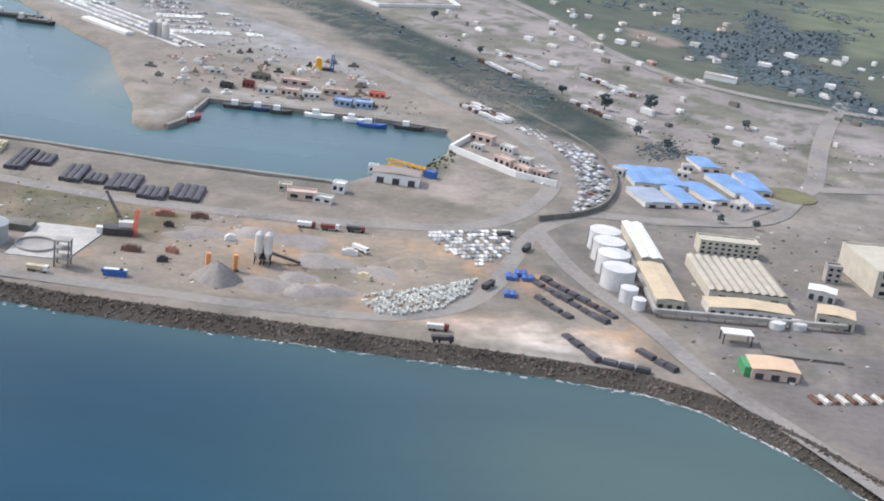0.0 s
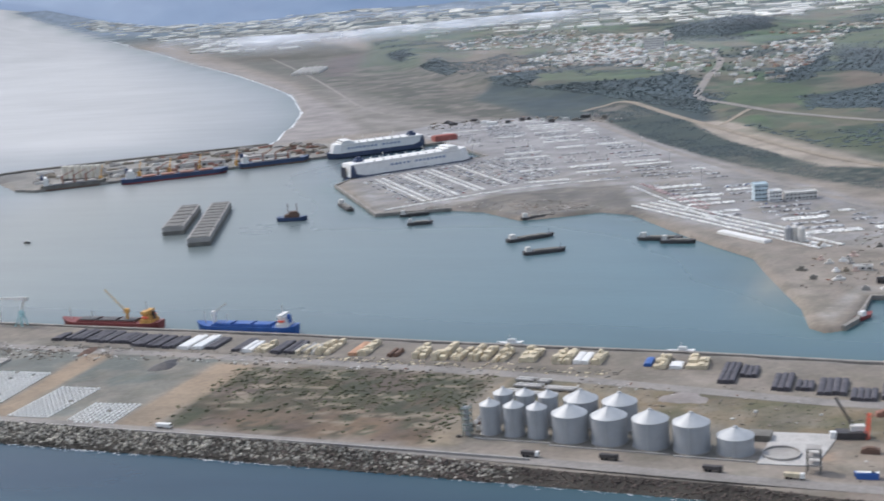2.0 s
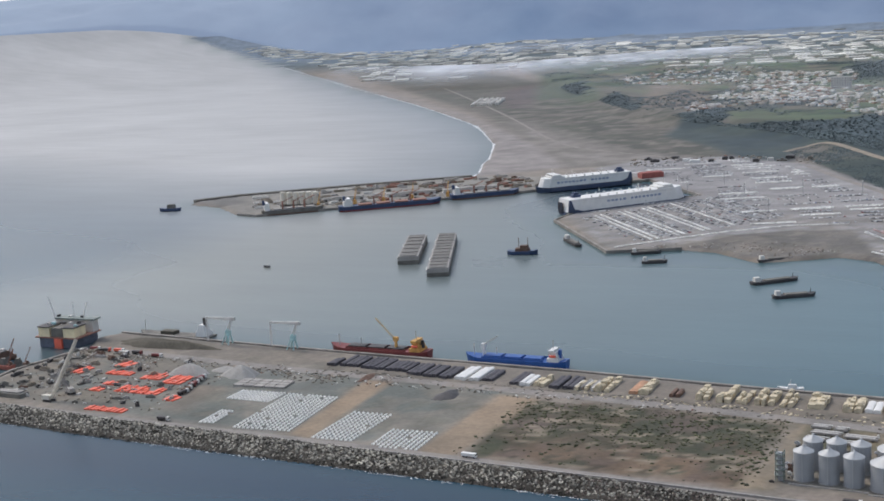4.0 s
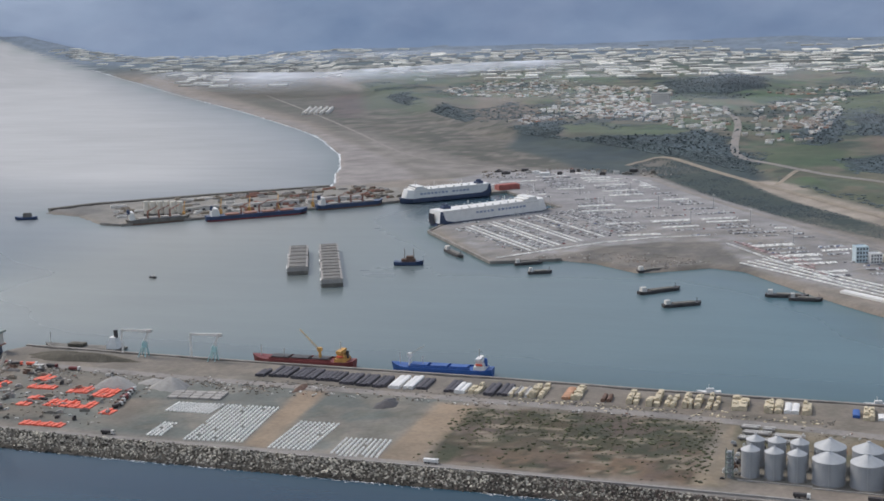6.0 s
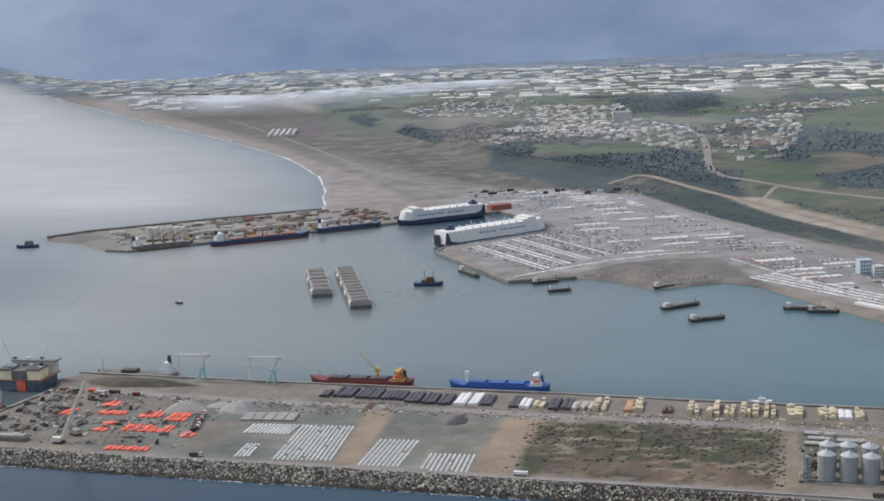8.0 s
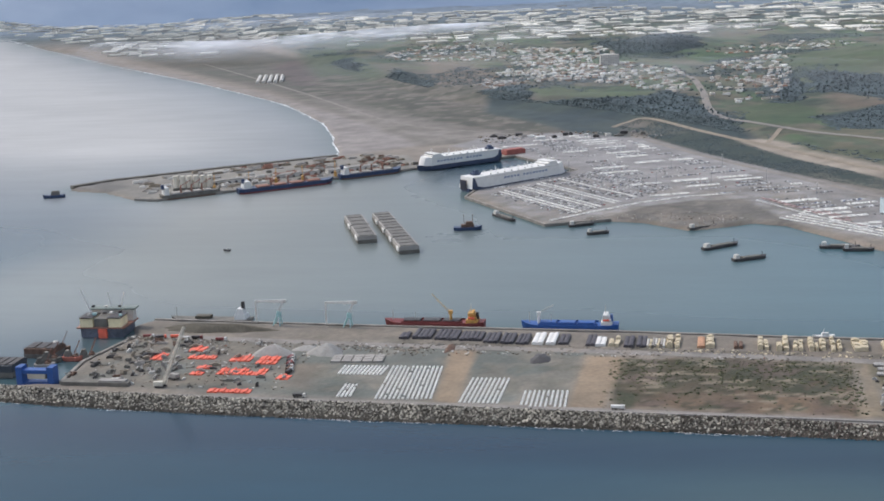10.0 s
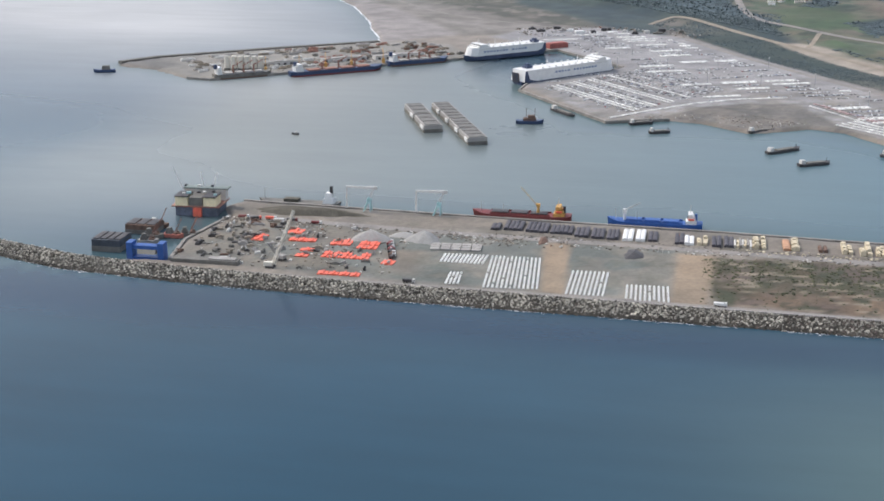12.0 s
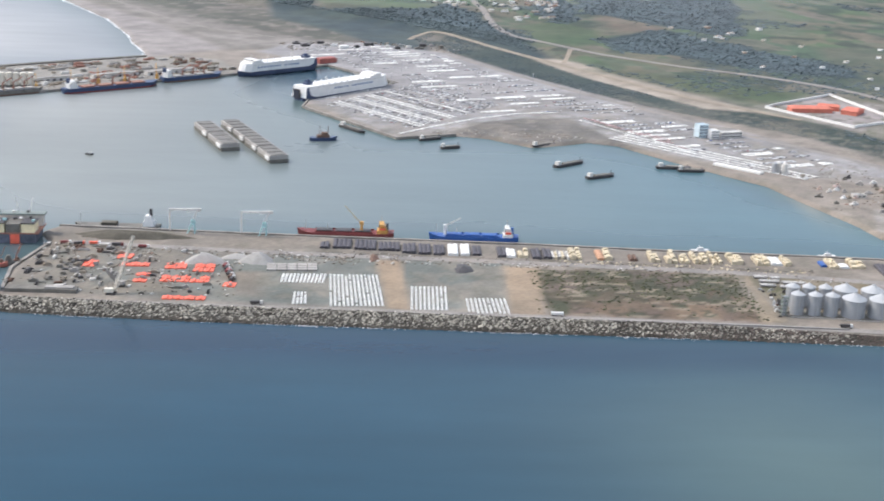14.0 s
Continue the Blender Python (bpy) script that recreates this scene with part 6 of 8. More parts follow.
for k in range(46):
    x, y = site_rng.uniform(254, 265), site_rng.uniform(-139, -72)
    if abs(x - 258) < 4 and abs(y + 133) < 4:
        continue
    if k > 34:
        x, y = site_rng.uniform(266, 305), site_rng.uniform(-98, -74)
    bm = bmesh.new()
    a, b, c = site_rng.uniform(1.2, 3.6), site_rng.uniform(0.8, 2.2), site_rng.uniform(0.8, 2.4)
    r = site_rng.uniform(-20, 20)
    box(bm, x, y, 2.95, a, b, c, r, 0.92)
    box(bm, x, y, 2.95 + c, a * 0.4, b * 0.6, c * 0.3, r)
    solid("equipment_crate", bm, site_rng.choice((M_STEEL_DARK, M_CONC_DARK, M_GALV, M_OFFWHITE, M_STEEL_DARK, M_RUST)), "building material and crates heaped beside the silos", "equipment", "silo building material")
for a, b in (((263, -137.6), (305, -139.4)), ((305, -142.2), (368, -145.6)), ((370, -147), (410, -149))):
    bm = bmesh.new()
    beam(bm, (*a, 3.3), (*b, 3.3), 0.8, 0.9)
    solid("kerb_wall", bm, M_CONC, "low pale concrete kerb wall before the silos", "wall", kind="structure")
bm = bmesh.new()
box(bm, 408, -116, 2.95, 12, 9, 3.2)
solid("pump_house", bm, M_CONC_DARK, "low dark pump house behind the silos", "hut")

# ---- works yard: mixing plant and machines ----
t = thing("mixing_plant", place(522, -126, 3.0), "concrete mixing plant with two white cement silos", "plant")
for s in (-2.2, 2.2):
    bm = bmesh.new()
    lathe(bm, s, 0, [(0.6, 3), (1.9, 6), (1.9, 15), (0.5, 16.5)], 14)
    part("cement_silo", bm, M_OFFWHITE, t, "white upright cement silo")
    bm = bmesh.new()
    for i in (-1, 1):
        for j in (-1, 1):
            beam(bm, (s + i * 1.4, j * 1.4, 0), (s + i * 1.4, j * 1.4, 6), 0.35)
    part("stand", bm, M_STEEL_DARK, t)
bm = bmesh.new()
box(bm, 0, 4, 2, 7, 5, 5)
part("mixer_house", bm, M_STEEL_DARK, t)
bm = bmesh.new()
beam(bm, (3, 4, 5), (17, 6, 1), 1.6, 1)
part("belt", bm, M_STEEL_DARK, t)
for x, y in ((499, -140), (511, -138)):
    t = thing("feed_hopper", place(x, y, 3.0, 20), "orange steel feed hopper by the gravel heap", "hopper", "feed hoppers")
    bm = bmesh.new()
    box(bm, 0, 0, 0, 1.8, 1.8, 8.0, 0, 1.2)
    part("bin", bm, mat("amber_paint", (0.66, 0.28, 0.10), 0.6, 0.15, 0.3, 2.0), t)
    bm = bmesh.new()
    box(bm, 0, 0, 0, 3, 3, 1)
    part("base", bm, M_STEEL_DARK, t)
t = thing("piling_rig", place(452, -108, 3.0, 10), "dark piling machine with a red mast in the works yard", "machine")
bm = bmesh.new()
box(bm, 0, 0, 0, 15, 7, 3.5)
part("base", bm, M_STEEL_DARK, t)
bm = bmesh.new()
box(bm, 3, 1, 3.5, 7, 4, 2.6)
part("cabin", bm, M_OFFWHITE, t)
bm = bmesh.new()
lattice(bm, (7, -3, 0), (8, -4, 14), 1.6, 1.2, 7)
part("mast", bm, M_ORANGE, t, "red-orange mast")
bm = bmesh.new()
lattice(bm, (1, 2, 5), (-7, 6, 19), 1.2, 0.8, 7)
part("boom", bm, M_STEEL_DARK, t)
bm = bmesh.new()
box(bm, -9, -1, 0, 3, 3, 3.5)
part("tank", bm, M_WHITE, t)
for x, y, s_, mt in ((467, -74, 10, M_RUST_PALE), (484, -72, 9, M_RUST), (472, -90, 5, M_STEEL_DARK), (480, -124, 6, M_RUST_PALE), (462, -128, 9, M_RUST), (503, -98, 5, M_WHITE), (561, -98, 8, M_OFFWHITE), (520, -112, 6, M_STEEL_DARK), (478, -137, 5, M_STEEL_DARK), (570, -128, 7, M_TIMBER)):
    bm = bmesh.new()
    r = rng.uniform(-30, 30)
    box(bm, x, y, 2.95, s_, s_ * 0.4, 2.4, r, 0.95)
    box(bm, x, y, 5.3, s_ * 0.5, s_ * 0.3, 0.8, r)
    solid("site_container", bm, mt, "steel site container in the works yard", "container", "site containers")
t = thing("shipping_container", place(462, -160, 3.0, 4), "blue and white shipping container beside the road", "container")
bm = bmesh.new()
box(bm, 0, 0, 0, 10, 3.4, 2.8)
part("box_body", bm, M_BLUE, t)
bm = bmesh.new()
box(bm, 0, 0, 2.8, 10.1, 2.0, 0.3)
part("roof", bm, M_WHITE, t, "white roof")


# ---- buildings ----
def shed(x, y, rz, sx, sy, h, wall, roof_mat, label, ridge=2.0, spans=1, name="warehouse", doors=3, group=""):
    """A gabled shed of one or more spans, with doors on its long side."""
    t = thing(name, place(x, y, 2.95, rz), label, "warehouse" if name == "warehouse" else "building", group)
    bm = bmesh.new()
    box(bm, 0, 0, 0, sx, sy, h)
    part("wall", bm, wall, t)
    w = sx / spans
    for k in range(spans):
        bm = bmesh.new()
        cx = -sx / 2 + w * (k + 0.5)
        pr = ((-w / 2 - 0.2, h), (0, h + ridge), (w / 2 + 0.2, h), (w / 2 + 0.2, h + 0.25), (0, h + ridge + 0.25), (-w / 2 - 0.2, h + 0.25))
        lo = [bm.verts.new((cx + a, -sy / 2 - 0.4, b)) for a, b in pr]
        hi = [bm.verts.new((cx + a, sy / 2 + 0.4, b)) for a, b in pr]
        for q in range(6):
            bm.faces.new((lo[q], lo[(q + 1) % 6], hi[(q + 1) % 6], hi[q]))
        bm.faces.new(lo)
        bm.faces.new(hi)
        part("roof", fix(bm), roof_mat, t)
    for k in range(doors):
        bm = bmesh.new()
        box(bm, -sx / 2 + (k + 0.5) * sx / doors, -sy / 2 - 0.1, 0, min(4, sx / doors * 0.5), 0.4, h * 0.6)
        part("door", bm, M_STEEL_DARK, t)
    return t


def block(x, y, rz, sx, sy, h, floors, wall, label, name="building", cols=0, group=""):
    """A flat-roofed building with a parapet and rows of windows."""
    x0, y0, z0 = at(x, y)
    t = thing(name, place(x0, y0, z0 - 0.1, rz), label, "building", group)
    bm = bmesh.new()
    box(bm, 0, 0, 0, sx, sy, h)
    part("wall", bm, wall, t)
    bm = bmesh.new()
    for i in (-1, 1):
        box(bm, 0, i * (sy / 2 - 0.15), h, sx, 0.5, 0.9)
        box(bm, i * (sx / 2 - 0.15), 0, h, 0.5, sy - 1.2, 0.9)
    part("parapet", bm, wall, t)
    cols = cols or max(2, int(sx / 4))
    for f in range(floors):
        for k in range(cols):
            bm = bmesh.new()
            box(bm, -sx / 2 + (k + 0.5) * sx / cols, 0, (f + 0.35) * h / floors, sx / cols * 0.5, sy + 0.25, h / floors * 0.45)
            part("window", bm, M_GLASS, t)
    return t


M_TANK = mat("chalked_tank_paint", (0.60, 0.59, 0.58), 0.75, 0.12, 0.15, 1.5)


def tank(x, y, r, h, label="white cylindrical storage tank with a flat domed roof"):
    t = thing("storage_tank", place(x, y, 2.95), label, "tank", "tank farm")
    bm = bmesh.new()
    lathe(bm, 0, 0, [(r, 0), (r, h), (r + 0.12, h), (r + 0.12, h + 0.3)], 36)
    part("shell", bm, M_TANK, t, smooth=False)
    bm = bmesh.new()
    lathe(bm, 0, 0, [(r, h + 0.25), (r * 0.5, h + 0.75), (0, h + 0.95)], 36)
    part("roof", bm, M_TANK, t)
    bm = bmesh.new()
    lathe(bm, 0, 0, [(r + 0.5, -0.2), (r + 0.5, 0.3), (r - 0.1, 0.3)], 36)
    part("plinth", bm, M_CONC, t)
    bm = bmesh.new()
    beam(bm, (-r - 0.3, 0, 0), (-r - 0.3, 0, h + 1), 0.6, 0.3)
    part("ladder", bm, M_GALV, t)
    return t


for y in (-38, -55, -74, -94):
    tank(692, y - 3, 8.3, 10)
tank(695, -116, 4.4, 7)
tank(699, -124, 3.2, 5)
shed(713, -36, 3, 11, 57, 5.5, M_CREAM, M_WHITE, "long shed with white sheet roof beside the tanks", 0.9, 2)
shed(713, -97, 3, 13.5, 50, 5.5, M_CREAM, mat("tan_sheet_roof", (0.55, 0.44, 0.30), 0.75, 0.1, 0.2, 1.5), "long shed with pale tan roof beside the tanks", 0.8, 1)
shed(756, -74, 3, 40, 50, 5.2, M_CREAM, mat("khaki_sheet_roof", (0.40, 0.36, 0.29), 0.75, 0.12, 0.2, 1.5), "wide multi-span warehouse with ribbed khaki roof", 1.1, 9)
shed(754, -112, 3, 42, 13, 3.8, M_OFFWHITE, MATS["tan_sheet_roof"], "low long shed with pale tan roof and white doors", 1.2, 1, doors=9)
block(762, -24, 3, 33, 11, 7.5, 3, M_CREAM, "three-storey cream office block with window rows", "office_building", 9)
tank(765, -126, 4.0, 3)
tank(776, -124, 4.0, 3)
shed(749, -182, 0, 21, 14, 4.5, M_PINK, mat("salmon_roof", (0.62, 0.44, 0.30), 0.8, 0.1, 0.2, 1.5), "salmon-coloured shed with pale roof and green end wall", 0.8, 1)
bm = bmesh.new()
box(bm, 737, -182, 2.95, 3, 12, 4.4)
solid("green_annex", bm, mat("green_sheet", (0.06, 0.26, 0.10), 0.6, 0.15, 0.3, 2.0), "green sheet-metal annex at the shed end", "building")
t = thing("canopy", place(740, -151, 2.95, 2), "white flat canopy on dark posts", "canopy")
bm = bmesh.new()
box(bm, 0, 0, 5, 14, 7, 0.5)
part("roof", bm, M_WHITE, t)
for i in (-1, 1):
    for j in (-1, 1):
        bm = bmesh.new()
        beam(bm, (i * 6.5, j * 3.0, 0), (i * 6.5, j * 3.0, 5), 0.5)
        part("post", bm, M_STEEL_DARK, t)
bm = bmesh.new()
box(bm, 769, -156, 2.95, 36, 13, 1.2)
solid("settling_basin", bm, M_CONC_DARK, "long dark covered trough on the plant ground", "basin")
bm = bmesh.new()
beam(bm, (706, -131, 6), (800, -122, 6), 2.2, 2)
beam(bm, (706, -131, 5.8), (704, -40, 5.8), 1.8, 1.6)
for k in range(12):
    beam(bm, (708 + k * 8, -131 + k * 0.8, 2.9), (708 + k * 8, -131 + k * 0.8, 5.4), 0.7)
solid("pipe_bridge", bm, M_CONC, "grey elevated pipe bridge round the plant", "pipe bridge")
block(850, -42, 8, 46, 44, 14, 3, M_CREAM, "tall cream industrial building with flat roof", "factory_building", 4)
shed(800, -78, -20, 14, 9, 5, M_OFFWHITE, M_WHITE, "small shed with white roof", 0.6, 1)
shed(797, -112, -15, 18, 13, 6, M_CREAM, MATS["tan_sheet_roof"], "shed with pale tan roof", 0.8, 1)
block(813, -50, 0, 8, 6, 9, 3, M_CONC, "narrow grey tower building", "tower_building", 2)
for k in range(9):
    bm = bmesh.new()
    x = 762 + k * 4.2
    box(bm, x, -205 + k * 1.1, 2.95, 2.6, 7, 1.2, 20)
    box(bm, x, -205 + k * 1.1, 4.15, 0.5, 7, 0.6, 20)
    solid("steel_frame_bundle", bm, M_OFFWHITE if k % 2 else M_RUST, "pale steel frame lying on the ground", "steel frame", "steel frames")
# long rows of dark bar stock
M_BAR = mat("dark_bar_steel", (0.062, 0.058, 0.066), 0.75, 0.35, 0.25, 1.5)
for a, b, w2 in (((648, -101), (682, -148), 5.0), ((655, -99), (687, -141), 4.4), ((650, -125), (665, -147), 4.0), ((660, -166), (673, -192), 4.4), ((674, -190), (695, -196), 4.4), ((691, -174), (706, -193), 4.4)):
    length = math.hypot(b[0] - a[0], b[1] - a[1])
    n = int(length / 6.0)
    ang_ = math.degrees(math.atan2(b[1] - a[1], b[0] - a[0]))
    t = thing("bar_stock_row", place(a[0], a[1], 2.95, ang_), "row of dark steel bar bundles stored in the open", "steel stock", "bar stock rows")
    for k in range(n):
        bm = bmesh.new()
        box(bm, (k + 0.5) * length / n + rng.uniform(-0.5, 0.5), rng.uniform(-0.4, 0.4), 0, length / n * rng.uniform(0.85, 1.0), w2 * rng.uniform(0.7, 1.0), rng.uniform(1.2, 2.2), rng.uniform(-4, 4), 0.85)
        part("steel_billet", bm, M_BAR, t)
for x, y in ((640, -104), (645, -98), (638, -127), (648, -103)):
    stack(x - 3, x + 3, y - 3, y + 3, 2.2, mat("blue_tarpaulin", (0.06, 0.12, 0.34), 0.6, 0.2, 0.3, 2.0), "stack under a bright blue tarpaulin", 2, "covered_stack")
# blue-roofed works
for x, y, sx, sy, r in ((741, 105, 34, 38, 8), (784, 155, 15, 25, 14), (753, 69, 12.5, 33, 14), (771, 84, 15, 35, 20), (793, 109, 17, 40, 18), (809, 120, 14, 40, 6), (802, 82, 13, 25, 14), (733, 60, 20, 29, 16)):
    shed(x, y, r, sx, sy, 3, M_OFFWHITE, M_BLUE_ROOF_OLD if x == 733 else M_BLUE_ROOF, "low shed with a faded blue sheet roof", 0.6, 1 if sx < 30 else 3, doors=2, group="blue-roofed sheds")
for x, y in ((768, 56), (786, 62), (790, 66), (764, 120), (720, 108), (770, 138)):
    block(x, y, rng.uniform(-40, 0), 8, 5, 4, 1, M_OFFWHITE, "small white hut among the blue sheds", "hut", 2)
# white walled compound by the fishing harbour
WALL = [(612, 115), (652, 72), (676, 62)]
bm = bmesh.new()
a1, a2 = offset(WALL, 0.6), offset(WALL, -0.6)
for k in range(len(WALL) - 1):
    prism(bm, [a1[k], a1[k + 1], a2[k + 1], a2[k]], 2.9, 7.0)
prism(bm, [(611, 115), (613, 115), (627, 150), (625, 150)], 2.9, 6.5)
solid("compound_wall", fix(bm), M_WHITE, "white compound wall", "wall", kind="structure")
for x, y, sx, sy, h, r in ((634, 146, 16, 7, 5, -30), (650, 128, 10, 6, 4, -35), (646, 95, 14, 6, 5, -45), (657, 84, 12, 5, 4, -45), (668, 80, 9, 6, 4, -30), (660, 104, 8, 6, 4, -30), (630, 125, 8, 5, 3.5, -30)):
    block(x, y, r, sx, sy, h, 1, rng.choice((M_WHITE, M_OFFWHITE, M_PINK)), "small white building inside the compound", "office_hut", 3)
shed(580, 33, -3, 27, 14, 6, M_WHITE, mat("grey_brown_roof", (0.27, 0.235, 0.21), 0.8, 0.12, 0.2, 1.5), "white-walled shed with grey-brown roof", 0.8, 1)
t = thing("gantry_crane", place(586, 56, 3.0, -26), "yellow gantry girder with a blue trolley on the ground", "gantry crane")
bm = bmesh.new()
lattice(bm, (-14, 0, 3), (12, 0, 3), 3.2, 3.2, 8)
part("girder", bm, M_YELLOW, t)
bm = bmesh.new()
box(bm, 15, 0, 0, 7, 5, 4)
part("trolley", bm, M_BLUE, t)
for x, y, sx, sy, h, r, mt in ((530, -20, 16, 8, 4, 5, M_PINK), (542, -22, 10, 6, 3, -10, M_OFFWHITE), (549, 0, 7, 7, 5, -10, M_WHITE), (520, -8, 7, 6, 3, 0, M_CREAM), (566, 46, 6, 4, 4, 0, M_WHITE)):
    block(x, y, r, sx, sy, h, 1, mt, "small low building on the quay", "quay_house", 2)
# white-blue office tower in the car terminal and small tower
block(331, 527, 20, 13, 12, 16, 4, mat("pale_blue_cladding", (0.50, 0.60, 0.64), 0.5, 0.1, 0.3, 2.0), "pale blue and white terminal office tower", "terminal_office", 4)
block(345, 522, 20, 12, 11, 10, 3, M_WHITE, "white lower wing of the terminal office", "terminal_office", 4)
block(368, 531, 20, 30, 11, 7, 2, M_OFFWHITE, "long low white terminal building", "terminal_hall", 8)
for k, (x, y) in enumerate(((376, 344), (381, 347), (387, 342))):
    bm = bmesh.new()
    lathe(bm, x, y, [(3.2, 2.9), (3.2, 14), (1.0, 16)], 16)
    solid("cement_silo", bm, M_OFFWHITE if k else M_GALV, "white upright cement silo on the shore", "silo", "shore silos")
# red-roofed compound on the plateau
for x, y, sx, sy, r in ((517, 695, 58, 20, 4), (575, 690, 22, 34, -35), (548, 712, 30, 12, -20)):
    x0, y0, z0 = at(x, y)
    t = thing("red_roofed_hall", place(x0, y0, z0 - 0.2, r), "long hall with a bright orange-red tiled roof", "building", "red-roofed halls")
    bm = bmesh.new()
    box(bm, 0, 0, 0, sx, sy, 6)
    part("wall", bm, M_TERRACOTTA, t)
    bm = bmesh.new()
    prism(bm, [(-sx / 2 - 0.7, -sy / 2 - 0.7), (sx / 2 + 0.7, -sy / 2 - 0.7), (sx / 2 + 0.7, sy / 2 + 0.7), (-sx / 2 - 0.7, sy / 2 + 0.7)], 6, 8.5,
          [(-sx * 0.4, -sy * 0.12), (sx * 0.4, -sy * 0.12), (sx * 0.4, sy * 0.12), (-sx * 0.4, sy * 0.12)])
    part("roof", fix(bm), M_TERRACOTTA, t)
bm = bmesh.new()
ring = [(461, 716), (582, 816), (626, 642), (546, 590)]
for k in range(4):
    p, q = ring[k], ring[(k + 1) % 4]
    pts = along([p, q], 12) + [(q[0], q[1], 0, 0)]
    for a, b in zip(pts, pts[1:]):
        z = float(rise(a[0], a[1]))
        nx, ny = -(q[1] - p[1]), q[0] - p[0]
        nn = math.hypot(nx, ny)
        nx, ny = nx / nn * 0.8, ny / nn * 0.8
        prism(bm, [(a[0] - nx, a[1] - ny), (b[0] - nx, b[1] - ny), (b[0] + nx, b[1] + ny), (a[0] + nx, a[1] + ny)], z - 1.5, z + 3.2)
solid("enclosure_wall", fix(bm), M_WHITE, "white wall round the red-roofed halls", "wall", kind="structure")

# ---- fishing harbour ----
for k, (x, y, r, mt) in enumerate(((447, 122, 60, M_RED), (470, 165, 8, M_STEEL_DARK), (498, 165, 4, M_STEEL_DARK), (524, 167, 2, M_WHITE), (548, 167, 2, M_WHITE), (585, 166, 0, M_STEEL_DARK), (485, 166, 4, M_NAVY), (560, 160, 0, M_BLUE))):
    t = thing("fishing_boat", place(x, y, 0, r), "small fishing boat moored at the wharf", "boat", "fishing boats")
    bm = bmesh.new()
    hull(bm, 20 if k % 2 else 16, 5.5, 3.2, -0.8, 0.3, 0.12, 1.0, n=12)
    part("hull", bm, mt, t)
    bm = bmesh.new()
    box(bm, -2.5, 0, 2.2, 5, 3.4, 3.2, 0, 0.9)
    part("wheelhouse", bm, M_WHITE, t)
    bm = bmesh.new()
    beam(bm, (1.5, 0, 2), (1.5, 0, 9), 0.3)
    part("mast", bm, M_OFFWHITE, t)
M_HUT_BLUE = mat("faded_blue_paint", (0.27, 0.36, 0.50), 0.8, 0.2, 0.15, 1.5)
for x, y, sx, sy, h, mt in ((500, 205, 12, 8, 5, M_PINK), (515, 207, 12, 7, 4, M_OFFWHITE), (484, 204, 12, 6, 4, M_OFFWHITE), (538, 198, 12, 10, 4, M_HUT_BLUE), (552, 200, 12, 10, 4, M_HUT_BLUE), (470, 215, 8, 5, 4, M_RED), (456, 205, 9, 5, 3, M_STEEL_DARK), (530, 225, 18, 7, 4, M_PINK), (500, 240, 20, 8, 4, M_PINK), (475, 245, 14, 6, 3, M_CONC_DARK), (440, 245, 14, 6, 3, M_OFFWHITE), (560, 235, 12, 6, 3, M_TERRACOTTA)):
    block(x, y, rng.uniform(-8, 8), sx, sy, h, 1, mt, "low harbour hut on the fishing wharf", "harbour_hut", 3)
t = thing("tower_crane", place(512, 300, 3.0, 10), "yellow-orange loading machine on the harbour ground", "crane")
bm = bmesh.new()
box(bm, 0, 0, 0, 5.5, 5, 9, 0, 0.7)
part("body", bm, M_YELLOW, t)
bm = bmesh.new()
lattice(bm, (10, -4, 0), (10, -4, 13), 2.4, 1.6, 7)
part("mast", bm, M_BLUE, t)
bm = bmesh.new()
box(bm, 4, 0, 0, 14, 4, 2)
part("base", bm, M_STEEL_DARK, t)
for k in range(60):
    x, y = rng.uniform(395, 560), rng.uniform(185, 330)
    if inside(np.float64(x), np.float64(y), LAND) < 10 or x > 640 - 0.45 * (y - 100):
        continue
    bm = bmesh.new()
    a = rng.uniform(3, 9)
    r = rng.uniform(-20, 40)
    box(bm, x, y, 2.95, a, rng.uniform(2, 4), rng.uniform(1, 2.6), r, 0.95)
    box(bm, x, y, 3.5, a * 0.4, 1.4, 3, r)
    solid("harbour_gear", bm, rng.choice((M_STEEL_DARK, M_OFFWHITE, M_CONC_DARK, M_CONC, M_WHITE, M_PINK, M_DIRT)), "gear and crates stored on the harbour ground", "gear", "harbour gear")


# ---- craft in the basin ----
def barge(a, b, w2, label, mt=None):
    (ax, ay), (bx, by) = a, b
    L = math.hypot(bx - ax, by - ay)
    t = thing("hopper_barge", place((ax + bx) / 2, (ay + by) / 2, 0, math.degrees(math.atan2(by - ay, bx - ax))), label, "barge", "moored barges")
    bm = bmesh.new()
    hull(bm, L, w2, 3.6, -1.0, 0.14, 0.08, 0.9, n=14)
    part("hull", bm, mt or M_STEEL_DARK, t)
    bm = bmesh.new()
    box(bm, L * 0.05, 0, 2.5, L * 0.55, w2 * 0.7, 1.0)
    part("coaming", bm, M_CONC_DARK, t)
    bm = bmesh.new()
    box(bm, -L * 0.38, 0, 2.5, L * 0.12, w2 * 0.6, 4, 0, 0.9)
    part("wheelhouse", bm, M_OFFWHITE, t)
    bm = bmesh.new()
    beam(bm, (L * 0.4, 0, 2), (L * 0.4, 0, 7), 0.4)
    part("post", bm, M_STEEL_DARK, t)
    return t


